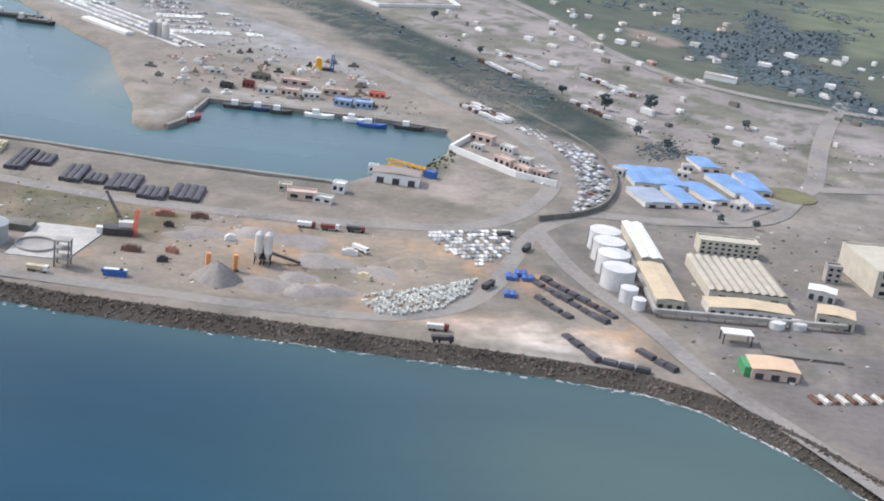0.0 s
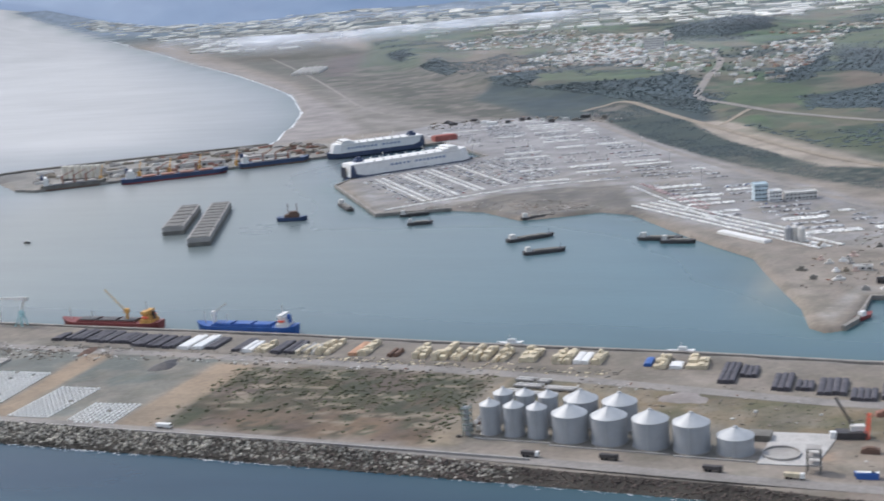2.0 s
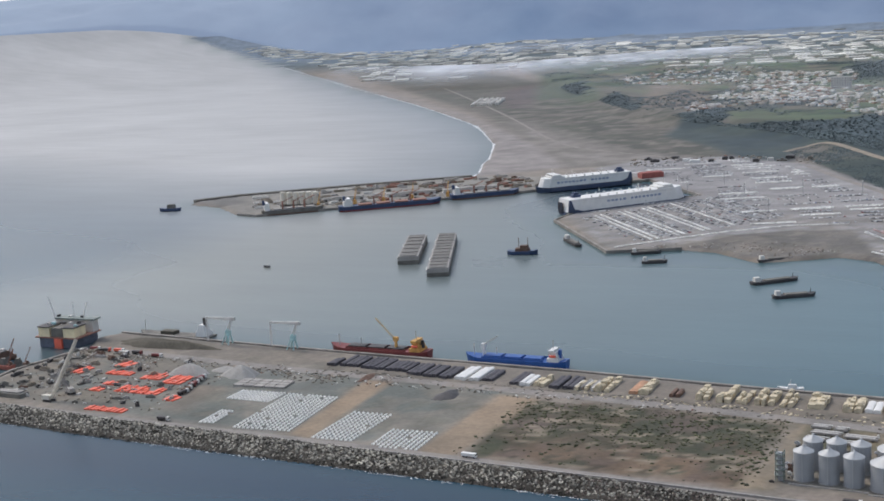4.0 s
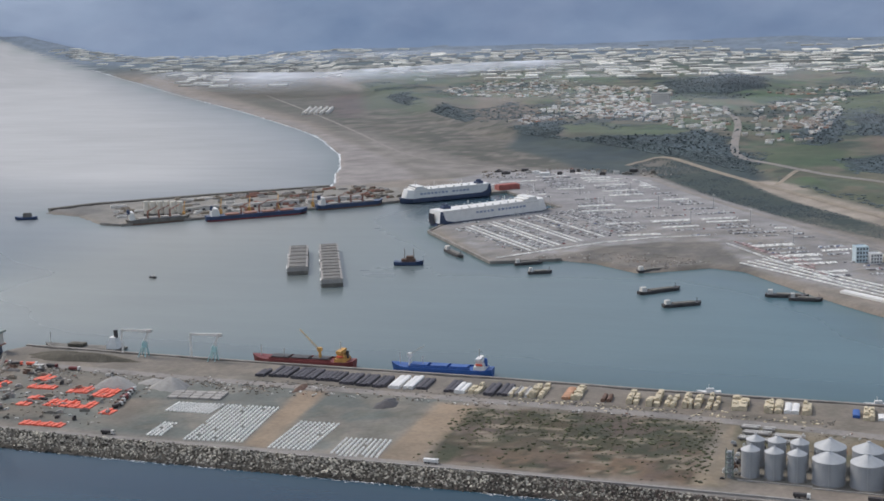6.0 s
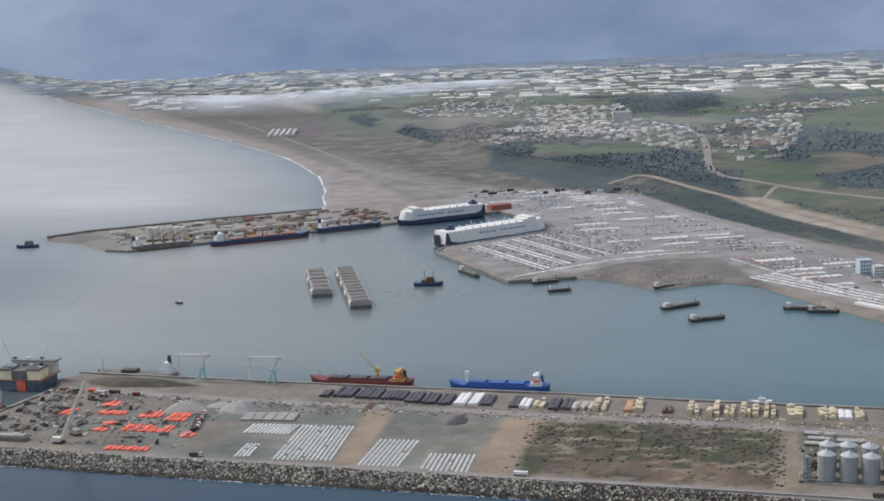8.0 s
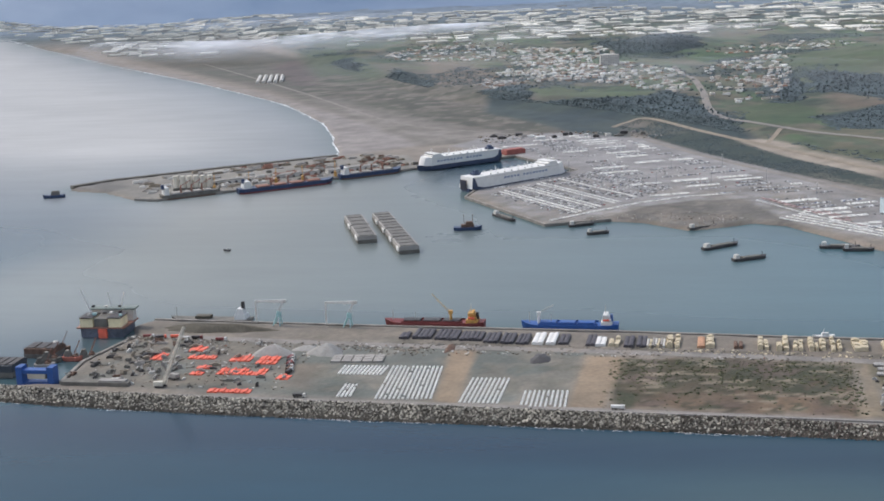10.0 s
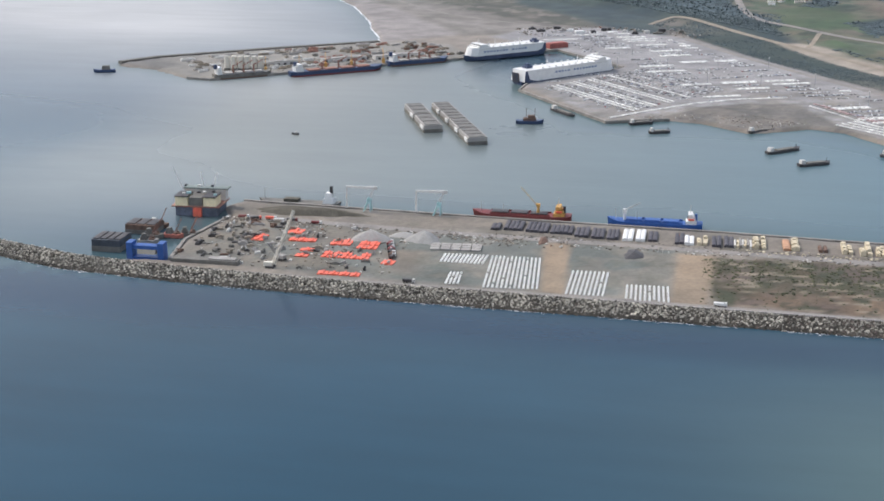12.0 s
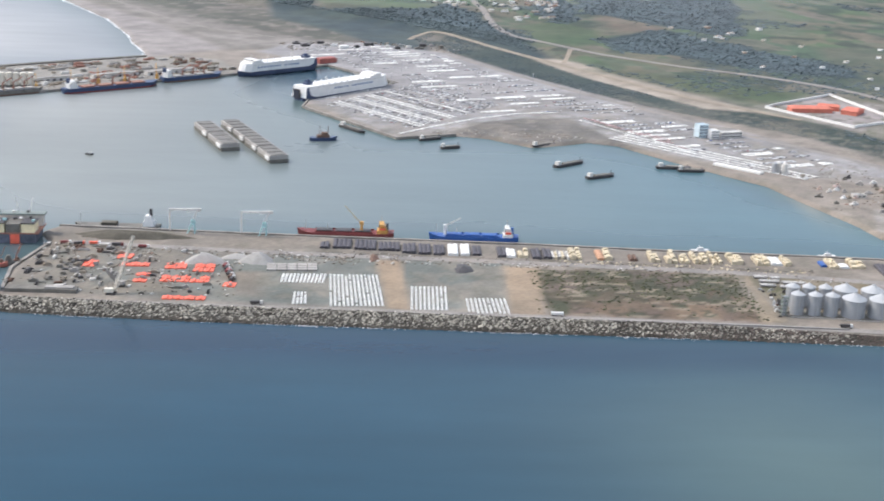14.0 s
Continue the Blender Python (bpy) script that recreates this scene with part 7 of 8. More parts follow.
for a, b, w2 in (((112, 450), (142, 470), 8), ((129, 350), (164, 380), 9), ((159, 301), (191, 320), 9), ((246, 362), (285, 362), 9), ((268, 350), (298, 350), 8), ((2, 427), (25, 437), 7), ((-23, 469), (4, 484), 7), ((-122, 541), (-90, 500), 8)):
    barge(a, b, w2, "dark steel hopper barge moored in the basin")
for (ax, ay), (bx, by), n in (((-247, 383), (-298, 506), 2), ((-187, 332), (-267, 520), 4)):
    for k in range(n):
        u = (k + 0.5) / n
        x, y = ax + (bx - ax) * u, ay + (by - ay) * u
        ln = math.hypot(bx - ax, by - ay) / n
        r = math.degrees(math.atan2(by - ay, bx - ax))
        t = barge_caisson(x + 9, y, ln * 0.94, 22, 8.5, r, M_CONC, "grey concrete harbour caisson floating in the basin", 3)
        bm = bmesh.new()
        box(bm, -ln * 0.3, 11.3, 3, ln * 0.25, 1.2, 4)
        part("fender", bm, M_WHITE, t)
t = thing("tug_boat", place(-138, 455, 0, 10), "dark tug with brown superstructure and two masts", "tug")
bm = bmesh.new()
hull(bm, 32, 10, 5, -1.2, 0.25, 0.15, 1.5, n=14)
part("hull", bm, M_NAVY, t)
bm = bmesh.new()
box(bm, 0, 0, 3.4, 15, 7, 3.4)
box(bm, 2, 0, 6.8, 8, 6, 3)
part("deckhouse", bm, M_RUST, t)
for x in (-4, 6):
    bm = bmesh.new()
    beam(bm, (x, 0, 6), (x, 0, 18), 0.6)
    part("mast", bm, M_RUST, t)
t = thing("pilot_boat", place(-775, 680, 0, 200), "small dark tug off the pier end", "boat")
bm = bmesh.new()
hull(bm, 30, 9, 5, -1, 0.25, 0.15, 1.4, n=12)
part("hull", bm, M_NAVY, t)
bm = bmesh.new()
box(bm, -2, 0, 3.5, 12, 6, 6, 0, 0.85)
part("wheelhouse", bm, M_CONC_DARK, t)
for x, y in ((-390, 346),):
    t = thing("launch", place(x, y, 0, 170), "tiny dark motor launch on the water", "boat", "launches")
    bm = bmesh.new()
    hull(bm, 9, 3.2, 2, -0.5, 0.35, 0.15, 0.6, n=10)
    part("hull", bm, M_STEEL_DARK, t)
    bm = bmesh.new()
    box(bm, -1, 0, 1.3, 3, 2.2, 1.6)
    part("cabin", bm, M_OFFWHITE, t)
for x, y in ((228, 40), (342, 33)):
    t = thing("white_cutter", place(x, y, 0, 190), "small white patrol boat alongside the quay", "boat", "patrol boats")
    bm = bmesh.new()
    hull(bm, 17, 4, 2.6, -0.6, 0.35, 0.12, 0.8, n=12)
    part("hull", bm, M_WHITE, t)
    bm = bmesh.new()
    box(bm, -1, 0, 1.8, 6, 2.6, 2.4, 0, 0.85)
    part("wheelhouse", bm, M_WHITE, t)
    bm = bmesh.new()
    beam(bm, (0, 0, 4), (0, 0, 7), 0.3)
    part("mast", bm, M_WHITE, t)

# ---- west pier: ships, sheds and silos ----
PIER_DIR = math.degrees(math.atan2(240, 320))
for (ax, ay), (bx, by), hm, lab in (((-597, 649), (-533, 698), M_CONC_DARK, "grey bulk ship alongside the pier"), ((-500, 690), (-392, 772), M_RED, "long bulk carrier with navy and dark red hull at the pier"), ((-386, 800), (-312, 858), M_NAVY, "navy cargo ship alongside the pier")):
    L = math.hypot(bx - ax, by - ay) * 1.02
    t = thing("bulk_carrier", place((ax + bx) / 2 - 6, (ay + by) / 2 + 8, 0, math.degrees(math.atan2(by - ay, bx - ax))), lab, "ship", "ships at the pier")
    bm = bmesh.new()
    hull(bm, L, 19, 8, -1.5, 0.1, 0.08, 2.0)
    part("hull", bm, M_NAVY if hm is M_RED else hm, t)
    bm = bmesh.new()
    hull(bm, L * 0.985, 19.3, 3.4, -1.4, 0.1, 0.08, 0.6)
    part("boot_topping", bm, M_RUST if hm is not M_RED else M_RED, t, "dark red lower hull")
    bm = bmesh.new()
    for s in (-1, 1):
        box(bm, 0, s * 9.0, 5.6, L * 0.8, 0.5, 1.2)
    part("bulwark", bm, M_NAVY, t)
    hx = -L * 0.41
    bm = bmesh.new()
    box(bm, hx, 0, 6, L * 0.08, 15, 8, 0, 0.95)
    box(bm, hx, 0, 14, L * 0.05, 18, 3)
    part("deckhouse", bm, M_WHITE, t)
    bm = bmesh.new()
    box(bm, hx - 4, 0, 14, 4, 4, 6)
    part("funnel", bm, M_NAVY, t)
    for k in range(4):
        bm = bmesh.new()
        box(bm, -L * 0.24 + k * L * 0.18, 0, 6, L * 0.13, 13, 2.2)
        part("hatch_cover", bm, M_RUST_PALE if hm is M_RED else M_CONC, t)
    for k in range(3):
        bm = bmesh.new()
        cx = -L * 0.15 + k * L * 0.18
        lathe(bm, cx, 0, [(1.3, 6), (1.1, 17)], 10)
        cr = part("deck_crane", bm, M_RUST_PALE, t)
        bm = bmesh.new()
        lattice(bm, (cx, 0, 16), (cx + 15, 3, 22), 1.4, 0.9, 6)
        part("jib", bm, M_RUST_PALE, cr)
for k in range(6):
    x, y = -603 + k * 9.6, 711 + k * 1.2
    t = thing("cement_silo", place(x, y, 2.95), "tall cream cement silo on the pier", "silo", "pier silos")
    bm = bmesh.new()
    lathe(bm, 0, 0, [(3.9, 4), (3.9, 20.6), (3.6, 20.9), (0, 21.2)], 20)
    part("shell", bm, M_CREAM_PALE, t)
    bm = bmesh.new()
    box(bm, 0, 0, 0, 7, 7, 4)
    part("base", bm, M_CONC_DARK, t)
c, s_ = math.cos(radians(PIER_DIR)), math.sin(radians(PIER_DIR))
for k in range(250):
    u, v = rng.uniform(0, 400), rng.uniform(12, 190)
    x, y = -600 + u * c - v * s_, 648 + u * s_ + v * c
    if inside(np.float64(x), np.float64(y), LAND) < 14 or y > 1010:
        continue
    bm = bmesh.new()
    a = rng.uniform(4, 16)
    h = rng.uniform(1.0, 3.2)
    r = PIER_DIR + rng.uniform(-6, 6)
    box(bm, x, y, 2.95, a, rng.uniform(4, 9), h, r)
    box(bm, x, y, 2.95 + h, a * 0.9, 2, 0.8, r)
    solid("pier_store", bm, rng.choice((M_CONC, M_RUST_PALE, M_RUST, M_CONC, M_CONC_DARK, M_DIRT, M_DIRT, M_RUST_PALE)) if u > 170 else rng.choice((M_CONC, M_OFFWHITE, M_DIRT, M_CONC, M_DIRT)), "cargo and low stores on the pier", "stores", "pier stores")
for (u, v, a, b) in ((215, 60, 70, 10), (300, 52, 80, 12), (120, 66, 60, 6)):
    x, y = -600 + u * c - v * s_, 648 + u * s_ + v * c
    shed(x, y, PIER_DIR, a, b, 5, M_OFFWHITE, M_CONC, "long low grey shed on the pier", 1.0, 1, doors=6)
for u in (80, 130, 170, 210, 260):
    x, y = -600 + u * c - 16 * s_, 648 + u * s_ + 16 * c
    t = thing("quay_crane", place(x, y, 3.0, PIER_DIR + 70), "small ochre quay crane on the pier", "crane", "pier cranes")
    bm = bmesh.new()
    box(bm, 0, 0, 0, 5, 5, 7, 0, 0.7)
    part("base", bm, M_OCHRE, t)
    bm = bmesh.new()
    lattice(bm, (0, 0, 7), (12, 0, 20), 1.5, 0.9, 7)
    part("jib", bm, M_OCHRE, t)
bm = bmesh.new()
pl = [(-456, 1013), (-600, 913), (-747, 799), (-783, 748)]
p1_, p2_ = offset(pl, -4), offset(pl, 5)
for k in range(3):
    prism(bm, [p1_[k], p1_[k + 1], p2_[k + 1], p2_[k]], -3, 5.0)
solid("pier_sea_wall", fix(bm), M_CONC_DARK, "dark sea wall along the outer side of the pier", "wall", kind="structure")
bm = bmesh.new()
box(bm, -170, 1010, 2.95, 34, 16, 7, 40)
box(bm, -170, 1010, 9.95, 30, 12, 1, 40)
solid("red_shed", bm, mat("faded_red_sheet", (0.36, 0.115, 0.095), 0.7, 0.15, 0.2, 1.5), "faded red sheds at the head of the basin", "building")
for k in range(16):
    x, y = -230 + k * 17 + rng.uniform(-9, 9), 1180 + 10 * math.sin(k) + (k > 11) * 10 + rng.uniform(-14, 22)
    bm = bmesh.new()
    box(bm, x, y, 2.9, rng.uniform(5, 16), rng.uniform(5, 12), rng.uniform(2.5, 5), 10 + rng.uniform(-15, 15))
    box(bm, x, y, 5.5, 5, 4, 2, 10)
    solid("customs_hut", bm, rng.choice((M_CONC_DARK, M_OFFWHITE, M_STEEL_DARK, M_CONC, M_WHITE)), "low building at the back of the car terminal", "building", "terminal huts")


# ---- cars ----
def fleet_paint(name, source):
    m = mat(name, (0.5, 0.5, 0.5), 0.35, 0.04, 0.5, 3.0, bump=0.0)
    n, l = m.node_tree.nodes, m.node_tree.links
    ramp = n.new("ShaderNodeValToRGB")
    ramp.color_ramp.interpolation = "CONSTANT"
    el = ramp.color_ramp.elements
    el[0].color = (0.74, 0.74, 0.73, 1)
    el[1].position, el[1].color = 0.26, (0.42, 0.43, 0.44, 1)
    for p, cc in ((0.55, (0.10, 0.10, 0.11, 1)), (0.80, (0.25, 0.26, 0.27, 1)), (0.97, (0.26, 0.05, 0.05, 1)), (0.985, (0.05, 0.10, 0.25, 1))):
        e = el.new(p)
        e.color = cc
    if source == "object":
        src = n.new("ShaderNodeObjectInfo").outputs["Random"]
    else:
        src = n.new("ShaderNodeNewGeometry").outputs["Random Per Island"]
    l.new(src, ramp.inputs["Fac"])
    l.new(ramp.outputs["Color"], n["Principled BSDF"].inputs["Base Color"])
    return m


M_CAR, M_FLEET = fleet_paint("car_paint", "object"), fleet_paint("fleet_paint", "island")
PROFILE = ((-2.1, 0.3), (2.1, 0.3), (2.1, 0.85), (1.25, 0.95), (0.65, 1.45), (-1.2, 1.45), (-1.8, 0.95), (-2.1, 0.9))
CAR_SIZE = 0.82


def car_mesh():
    bm = bmesh.new()
    for w2, pr in ((0.88, PROFILE),):
        lo = [bm.verts.new((a, -w2 * (0.8 if b > 1.2 else 1), b)) for a, b in pr]
        hi = [bm.verts.new((a, w2 * (0.8 if b > 1.2 else 1), b)) for a, b in pr]
        for q in range(8):
            bm.faces.new((lo[q], lo[(q + 1) % 8], hi[(q + 1) % 8], hi[q]))
        bm.faces.new(lo)
        bm.faces.new(hi)
    fix(bm)
    bmesh.ops.scale(bm, vec=(S * CAR_SIZE,) * 3, verts=bm.verts)
    me = bpy.data.meshes.new("car")
    bm.to_mesh(me)
    bm.free()
    me.materials.append(M_CAR)
    bm = bmesh.new()
    for x in (1.0, -1.55):
        box(bm, x, 0, 0.98, 0.35, 1.45, 0.4)
    for s in (-1, 1):
        box(bm, -0.3, s * 0.74, 0.98, 1.5, 0.12, 0.36)
    bmesh.ops.scale(bm, vec=(S * CAR_SIZE,) * 3, verts=bm.verts)
    gl = bpy.data.meshes.new("windows")
    bm.to_mesh(gl)
    bm.free()
    gl.materials.append(M_GLASS)
    bm = bmesh.new()
    for x in (1.3, -1.3):
        for s in (-1, 1):
            box(bm, x, s * 0.8, 0, 0.62, 0.22, 0.62)
    bmesh.ops.scale(bm, vec=(S * CAR_SIZE,) * 3, verts=bm.verts)
    wh = bpy.data.meshes.new("wheels")
    bm.to_mesh(wh)
    bm.free()
    wh.materials.append(M_TYRE)
    return me, gl, wh


CAR, CAR_GLASS, CAR_WHEELS = car_mesh()


def car(x, y, rz, group):
    ob = new("car", CAR)
    ob.matrix_world = place(x, y, 3.05, rz)
    tagged(ob, "parked passenger car, plain paint, dark windows", "car", group)
    for nm, me_ in (("glazing", CAR_GLASS), ("wheel_set", CAR_WHEELS)):
        ch = new(nm, me_)
        ch.parent = ob


CAR_F = [tuple(range(8)), tuple(range(15, 7, -1))] + [(q, (q + 1) % 8, 8 + (q + 1) % 8, 8 + q) for q in range(8)]


def heap_car(heap, x, y, rz, z=3.05, k=CAR_SIZE):
    cc, ss = math.cos(radians(rz)) * k, math.sin(radians(rz)) * k
    vs = []
    for w2 in (-0.88, 0.88):
        for a, b in PROFILE:
            ww = w2 * (0.8 if b > 1.2 else 1)
            vs.append((x + a * cc - ww * ss, y + a * ss + ww * cc, z + b * k))
    heap.add(vs, CAR_F)


def lot(poly, rz, pitch, gap, fill, group, single, heap=None, block_len=0):
    """Parks cars in rows inside a polygon."""
    xs, ys = [p[0] for p in poly], [p[1] for p in poly]
    cx, cy = sum(xs) / len(xs), sum(ys) / len(ys)
    R = max(math.hypot(a - cx, b - cy) for a, b in poly)
    c, s = math.cos(radians(rz)), math.sin(radians(rz))
    u = np.arange(-R, R, pitch)
    v = np.arange(-R, R, gap)
    U, V = np.meshgrid(u, v)
    PX, PY = cx + U * c - V * s, cy + U * s + V * c
    ok = (inside(PX, PY, poly) > 1.0)
    for i, j in zip(*np.nonzero(ok)):
        if rng.random() > fill:
            continue
        x, y = float(PX[i, j]) + rng.uniform(-0.15, 0.15), float(PY[i, j]) + rng.uniform(-0.3, 0.3)
        if single:
            car(x, y, rz + 90 + rng.choice((0, 180)) + rng.uniform(-3, 3), group)
        else:
            heap_car(heap, x, y, rz + 90)


M_UNIT_OLD = mat("weathered_units", (0.47, 0.48, 0.45), 0.9, 0.2, 0.2, 1.5, island=0.35)
dumped = Heap()
CORNER = [(566, -150), (590, -136), (624, -109), (619, -132), (608, -152), (598, -163), (578, -171)]
ca_, sa_ = math.cos(radians(38)), math.sin(radians(38))
for i in range(-9, 10):
    for j in range(-14, 15):
        x, y = 598 + i * 4.4 * ca_ - j * 2.3 * sa_ + rng.uniform(-0.5, 0.5), -141 + i * 4.4 * sa_ + j * 2.3 * ca_ + rng.uniform(-0.5, 0.5)
        if inside(np.float64(x), np.float64(y), CORNER) < 1.0 or rng.random() < 0.08:
            continue
        m = Matrix.Rotation(radians(38) + rng.uniform(-0.2, 0.2), 3, "Z")
        for cx, cy, cz, sx, sy, sz in ((0, 0, 0.5, 2.6, 1.2, 1.0), (-0.8, 0, 0.7, 0.8, 1.7, 1.3), (0.9, 0, 0.7, 0.7, 1.6, 1.4)):
            q = m @ Vector((cx, cy, 0))
            dumped.add(cuboid(x + q.x, y + q.y, 3.0 + cz, sx, sy, sz, m), CUBE)
tagged(new("dumped_units", dumped.mesh("dumped_units", M_UNIT_OLD)), "grey-white concrete armour units laid in rows in the corner lot", "concrete blocks", kind="stuff")
small, pale_lot = Heap(), Heap()
lot([(596, -53), (644, -31), (642, -68), (624, -96), (605, -74)], 24, 2.5, 5.0, 0.85, "cars beside the road", False, pale_lot)
lot([(618, 240), (630, 252), (662, 210), (650, 198)], -55, 2.3, 5.0, 0.9, "", False, small)
lot([(656, 192), (664, 206), (692, 186), (710, 145), (714, 88), (704, 44), (690, 18), (678, 12), (690, 60), (690, 130), (676, 168)], -75, 2.3, 5.0, 0.88, "", False, small)
lot([(657, 71), (662, 118), (680, 92), (667, 57)], -60, 2.6, 5.2, 0.7, "", False, small)
M_PALE_CARS = mat("pale_car_paint", (0.62, 0.62, 0.61), 0.4, 0.08, 0.5, 3.0, bump=0.0, island=0.7)
tagged(new("parked_cars", pale_lot.mesh("pale_parked_cars", M_PALE_CARS)), "pale parked cars on the sandy lot beside the road", "cars", kind="stuff")
tagged(new("parked_cars", small.mesh("parked_cars", M_FLEET)), "many parked cars in rows beside the curved road", "cars", kind="stuff")

# car terminal: long blocks of new cars
fleet = Heap()
TERMINAL = [(-40, 500), (-3, 545), (49, 600), (108, 642), (170, 660), (205, 590), (262, 500), (320, 410), (420, 300), (505, 300), (432, 460), (340, 575), (226, 755), (104, 940), (8, 1120), (-100, 1205), (-210, 1170), (-225, 1060), (-140, 990), (-45, 862), (-165, 690)]
FRONT = [(-166, 650), (-50, 490), (10, 555), (40, 600), (-40, 850)]
ud, vd = (0.92, 0.39), (-0.39, 0.92)
ci, cj = [g.ravel() for g in np.meshgrid(np.arange(-12, 14), np.arange(-20, 40))]
cox, coy = 100 + ci * 64 * ud[0] + cj * 21 * vd[0], 700 + ci * 64 * ud[1] + cj * 21 * vd[1]
good = (inside(cox + 20, coy + 10, TERMINAL) > -20) & (inside(cox + 20, coy + 10, FRONT) < -14)
white_fleet = Heap()
spots = []
for i, j, ox, oy in zip(ci[good].tolist(), cj[good].tolist(), cox[good].tolist(), coy[good].tolist()):
    mode = hash2(i, j, 5)
    if mode < 0.22:
        continue
    pale = hash2(i, j, 15) < 0.30
    first, last = int(5 * hash2(i, j, 16)), 26 - int(7 * hash2(i, j, 17))
    nrow = (2 if mode < 0.6 else 3) if pale else (1 if mode < 0.6 else 2)
    full = 0.93 if pale else 0.75 if mode > 0.5 else 0.4
    for r in range(nrow):
        for k in range(first, last):
            if rng.random() < full:
                u, v = k * 2.3, r * 4.3
                spots.append((ox + u * ud[0] + v * vd[0], oy + u * ud[1] + v * vd[1], pale))
ok = inside(np.array([p[0] for p in spots]), np.array([p[1] for p in spots]), TERMINAL) > 2
for (x, y, pale), o in zip(spots, ok):
    if o:
        heap_car(white_fleet if pale else fleet, x, y, 113)
for r in range(24):
    f = r / 23
    ax, ay = -150 + 118 * f, 668 + 168 * f
    solidrow = r in (2, 3, 6, 7, 10, 11, 15)
    L = 186
    for k in range(int(L / 2.6)):
        if not solidrow and rng.random() < (0.45 if r % 3 else 0.85):
            continue
        heap_car(white_fleet if solidrow else fleet, ax + 3 + 0.63 * k * 2.6, ay - 4 - 0.775 * k * 2.6, 39)
EDGE_ROW = [(-47, 490), (-3, 540), (49, 595), (108, 636), (166, 656)]
SHORE_ROW = [(190, 606), (257, 500), (320, 405)]
for x, y, ex, ey in along(EDGE_ROW, 2.5) + along(SHORE_ROW, 4.0):
    heap_car(white_fleet, x, y, math.degrees(math.atan2(ey, ex)) + 90)
red_fleet = Heap()
for n, (ax, ay, cars) in enumerate(((196, 622, 26), (206, 612, 30), (222, 580, 30), (246, 552, 34), (262, 540, 22), (270, 500, 26))):
    for k in range(cars):
        if rng.random() < 0.9:
            heap_car(red_fleet, ax + 0.52 * k * 2.4, ay - 0.855 * k * 2.4, 31)
tagged(new("red_car_rows", red_fleet.mesh("red_car_rows", mat("red_car_paint", (0.40, 0.28, 0.265), 0.4, 0.1, 0.5, 3.0, bump=0.0, island=0.5))), "rows of faded pinkish-red new cars near the shore", "cars", kind="stuff")
SHORE = [(205, 495), (300, 400), (400, 310), (425, 330), (330, 440), (240, 530)]
lot(SHORE, -44, 2.6, 10.5, 0.95, "", False, white_fleet)
tagged(new("white_car_rows", white_fleet.mesh("white_car_rows", mat("white_car_paint", (0.80, 0.79, 0.75), 0.35, 0.08, 0.5, 3.0, bump=0.0, island=0.3))), "solid rows of white new cars on the terminal", "cars", kind="stuff")
tagged(new("new_car_rows", fleet.mesh("new_car_rows", M_FLEET)), "thousands of new cars in rows on the terminal", "cars", kind="stuff")
# one long canopy near the shore
bm = bmesh.new()
box(bm, 338, 356, 3.0, 60, 8, 2.2, -42)
box(bm, 338, 356, 5.2, 58, 4, 0.5, -42)
solid("white_canopy", bm, M_WHITE, "long white canopy over parked vehicles at the shore", "canopy")
# lamp masts
for k in range(26):
    x, y = -90 + (k % 7) * 70 + (k // 7) * 14, 560 + (k // 7) * 130 + (k % 7) * 12
    if inside(np.float64(x), np.float64(y), TERMINAL) < 8:
        continue
    t = thing("lamp_mast", place(x, y, 3.0), "slim grey floodlight mast on the terminal", "lamp mast", "lamp masts")
    bm = bmesh.new()
    beam(bm, (0, 0, 0), (0, 0, 18), 0.45)
    part("pole", bm, M_GALV, t)
    bm = bmesh.new()
    box(bm, 0, 0, 18, 2.2, 2.2, 0.5)
    part("lamp_head", bm, M_OFFWHITE, t)

# ---- town on the plain ----
M_HOUSE = fleet_paint("house_plaster", "object")
el = [nd for nd in M_HOUSE.node_tree.nodes if nd.type == "VALTORGB"][0].color_ramp.elements
for e, cc in zip(el, ((0.84, 0.82, 0.78, 1), (0.62, 0.56, 0.49, 1), (0.36, 0.27, 0.21, 1), (0.84, 0.83, 0.80, 1), (0.46, 0.24, 0.17, 1), (0.62, 0.54, 0.47, 1))):
    e.color = cc
M_HOUSE.node_tree.nodes["Principled BSDF"].inputs["Roughness"].default_value = 0.9
M_HOUSE_FAR = fleet_paint("far_house_plaster", "island")
el = [nd for nd in M_HOUSE_FAR.node_tree.nodes if nd.type == "VALTORGB"][0].color_ramp.elements
for e, cc in zip(el, ((0.84, 0.82, 0.78, 1), (0.62, 0.56, 0.49, 1), (0.36, 0.27, 0.21, 1), (0.84, 0.83, 0.80, 1), (0.46, 0.24, 0.17, 1), (0.62, 0.54, 0.47, 1))):
    e.color = cc
M_HOUSE_FAR.node_tree.nodes["Principled BSDF"].inputs["Roughness"].default_value = 0.9


def house_meshes(sx, sy, h):
    out = []
    for build in range(2):
        bm = bmesh.new()
        if build == 0:
            box(bm, 0, 0, -1.5, sx, sy, h + 1.5)
            box(bm, sx * 0.2, 0, h, sx * 0.35, sy * 0.4, 1.3)
        else:
            for i in (-1, 1):
                box(bm, 0, i * (sy / 2 - 0.2), h, sx, 0.6, 1.0)
                box(bm, i * (sx / 2 - 0.2), 0, h, 0.6, sy - 1.4, 1.0)
        bmesh.ops.scale(bm, vec=(S, S, S), verts=bm.verts)
        me_ = bpy.data.meshes.new("house")
        bm.to_mesh(me_)
        bm.free()
        me_.materials.append(M_HOUSE)
        out.append(me_)
    return out


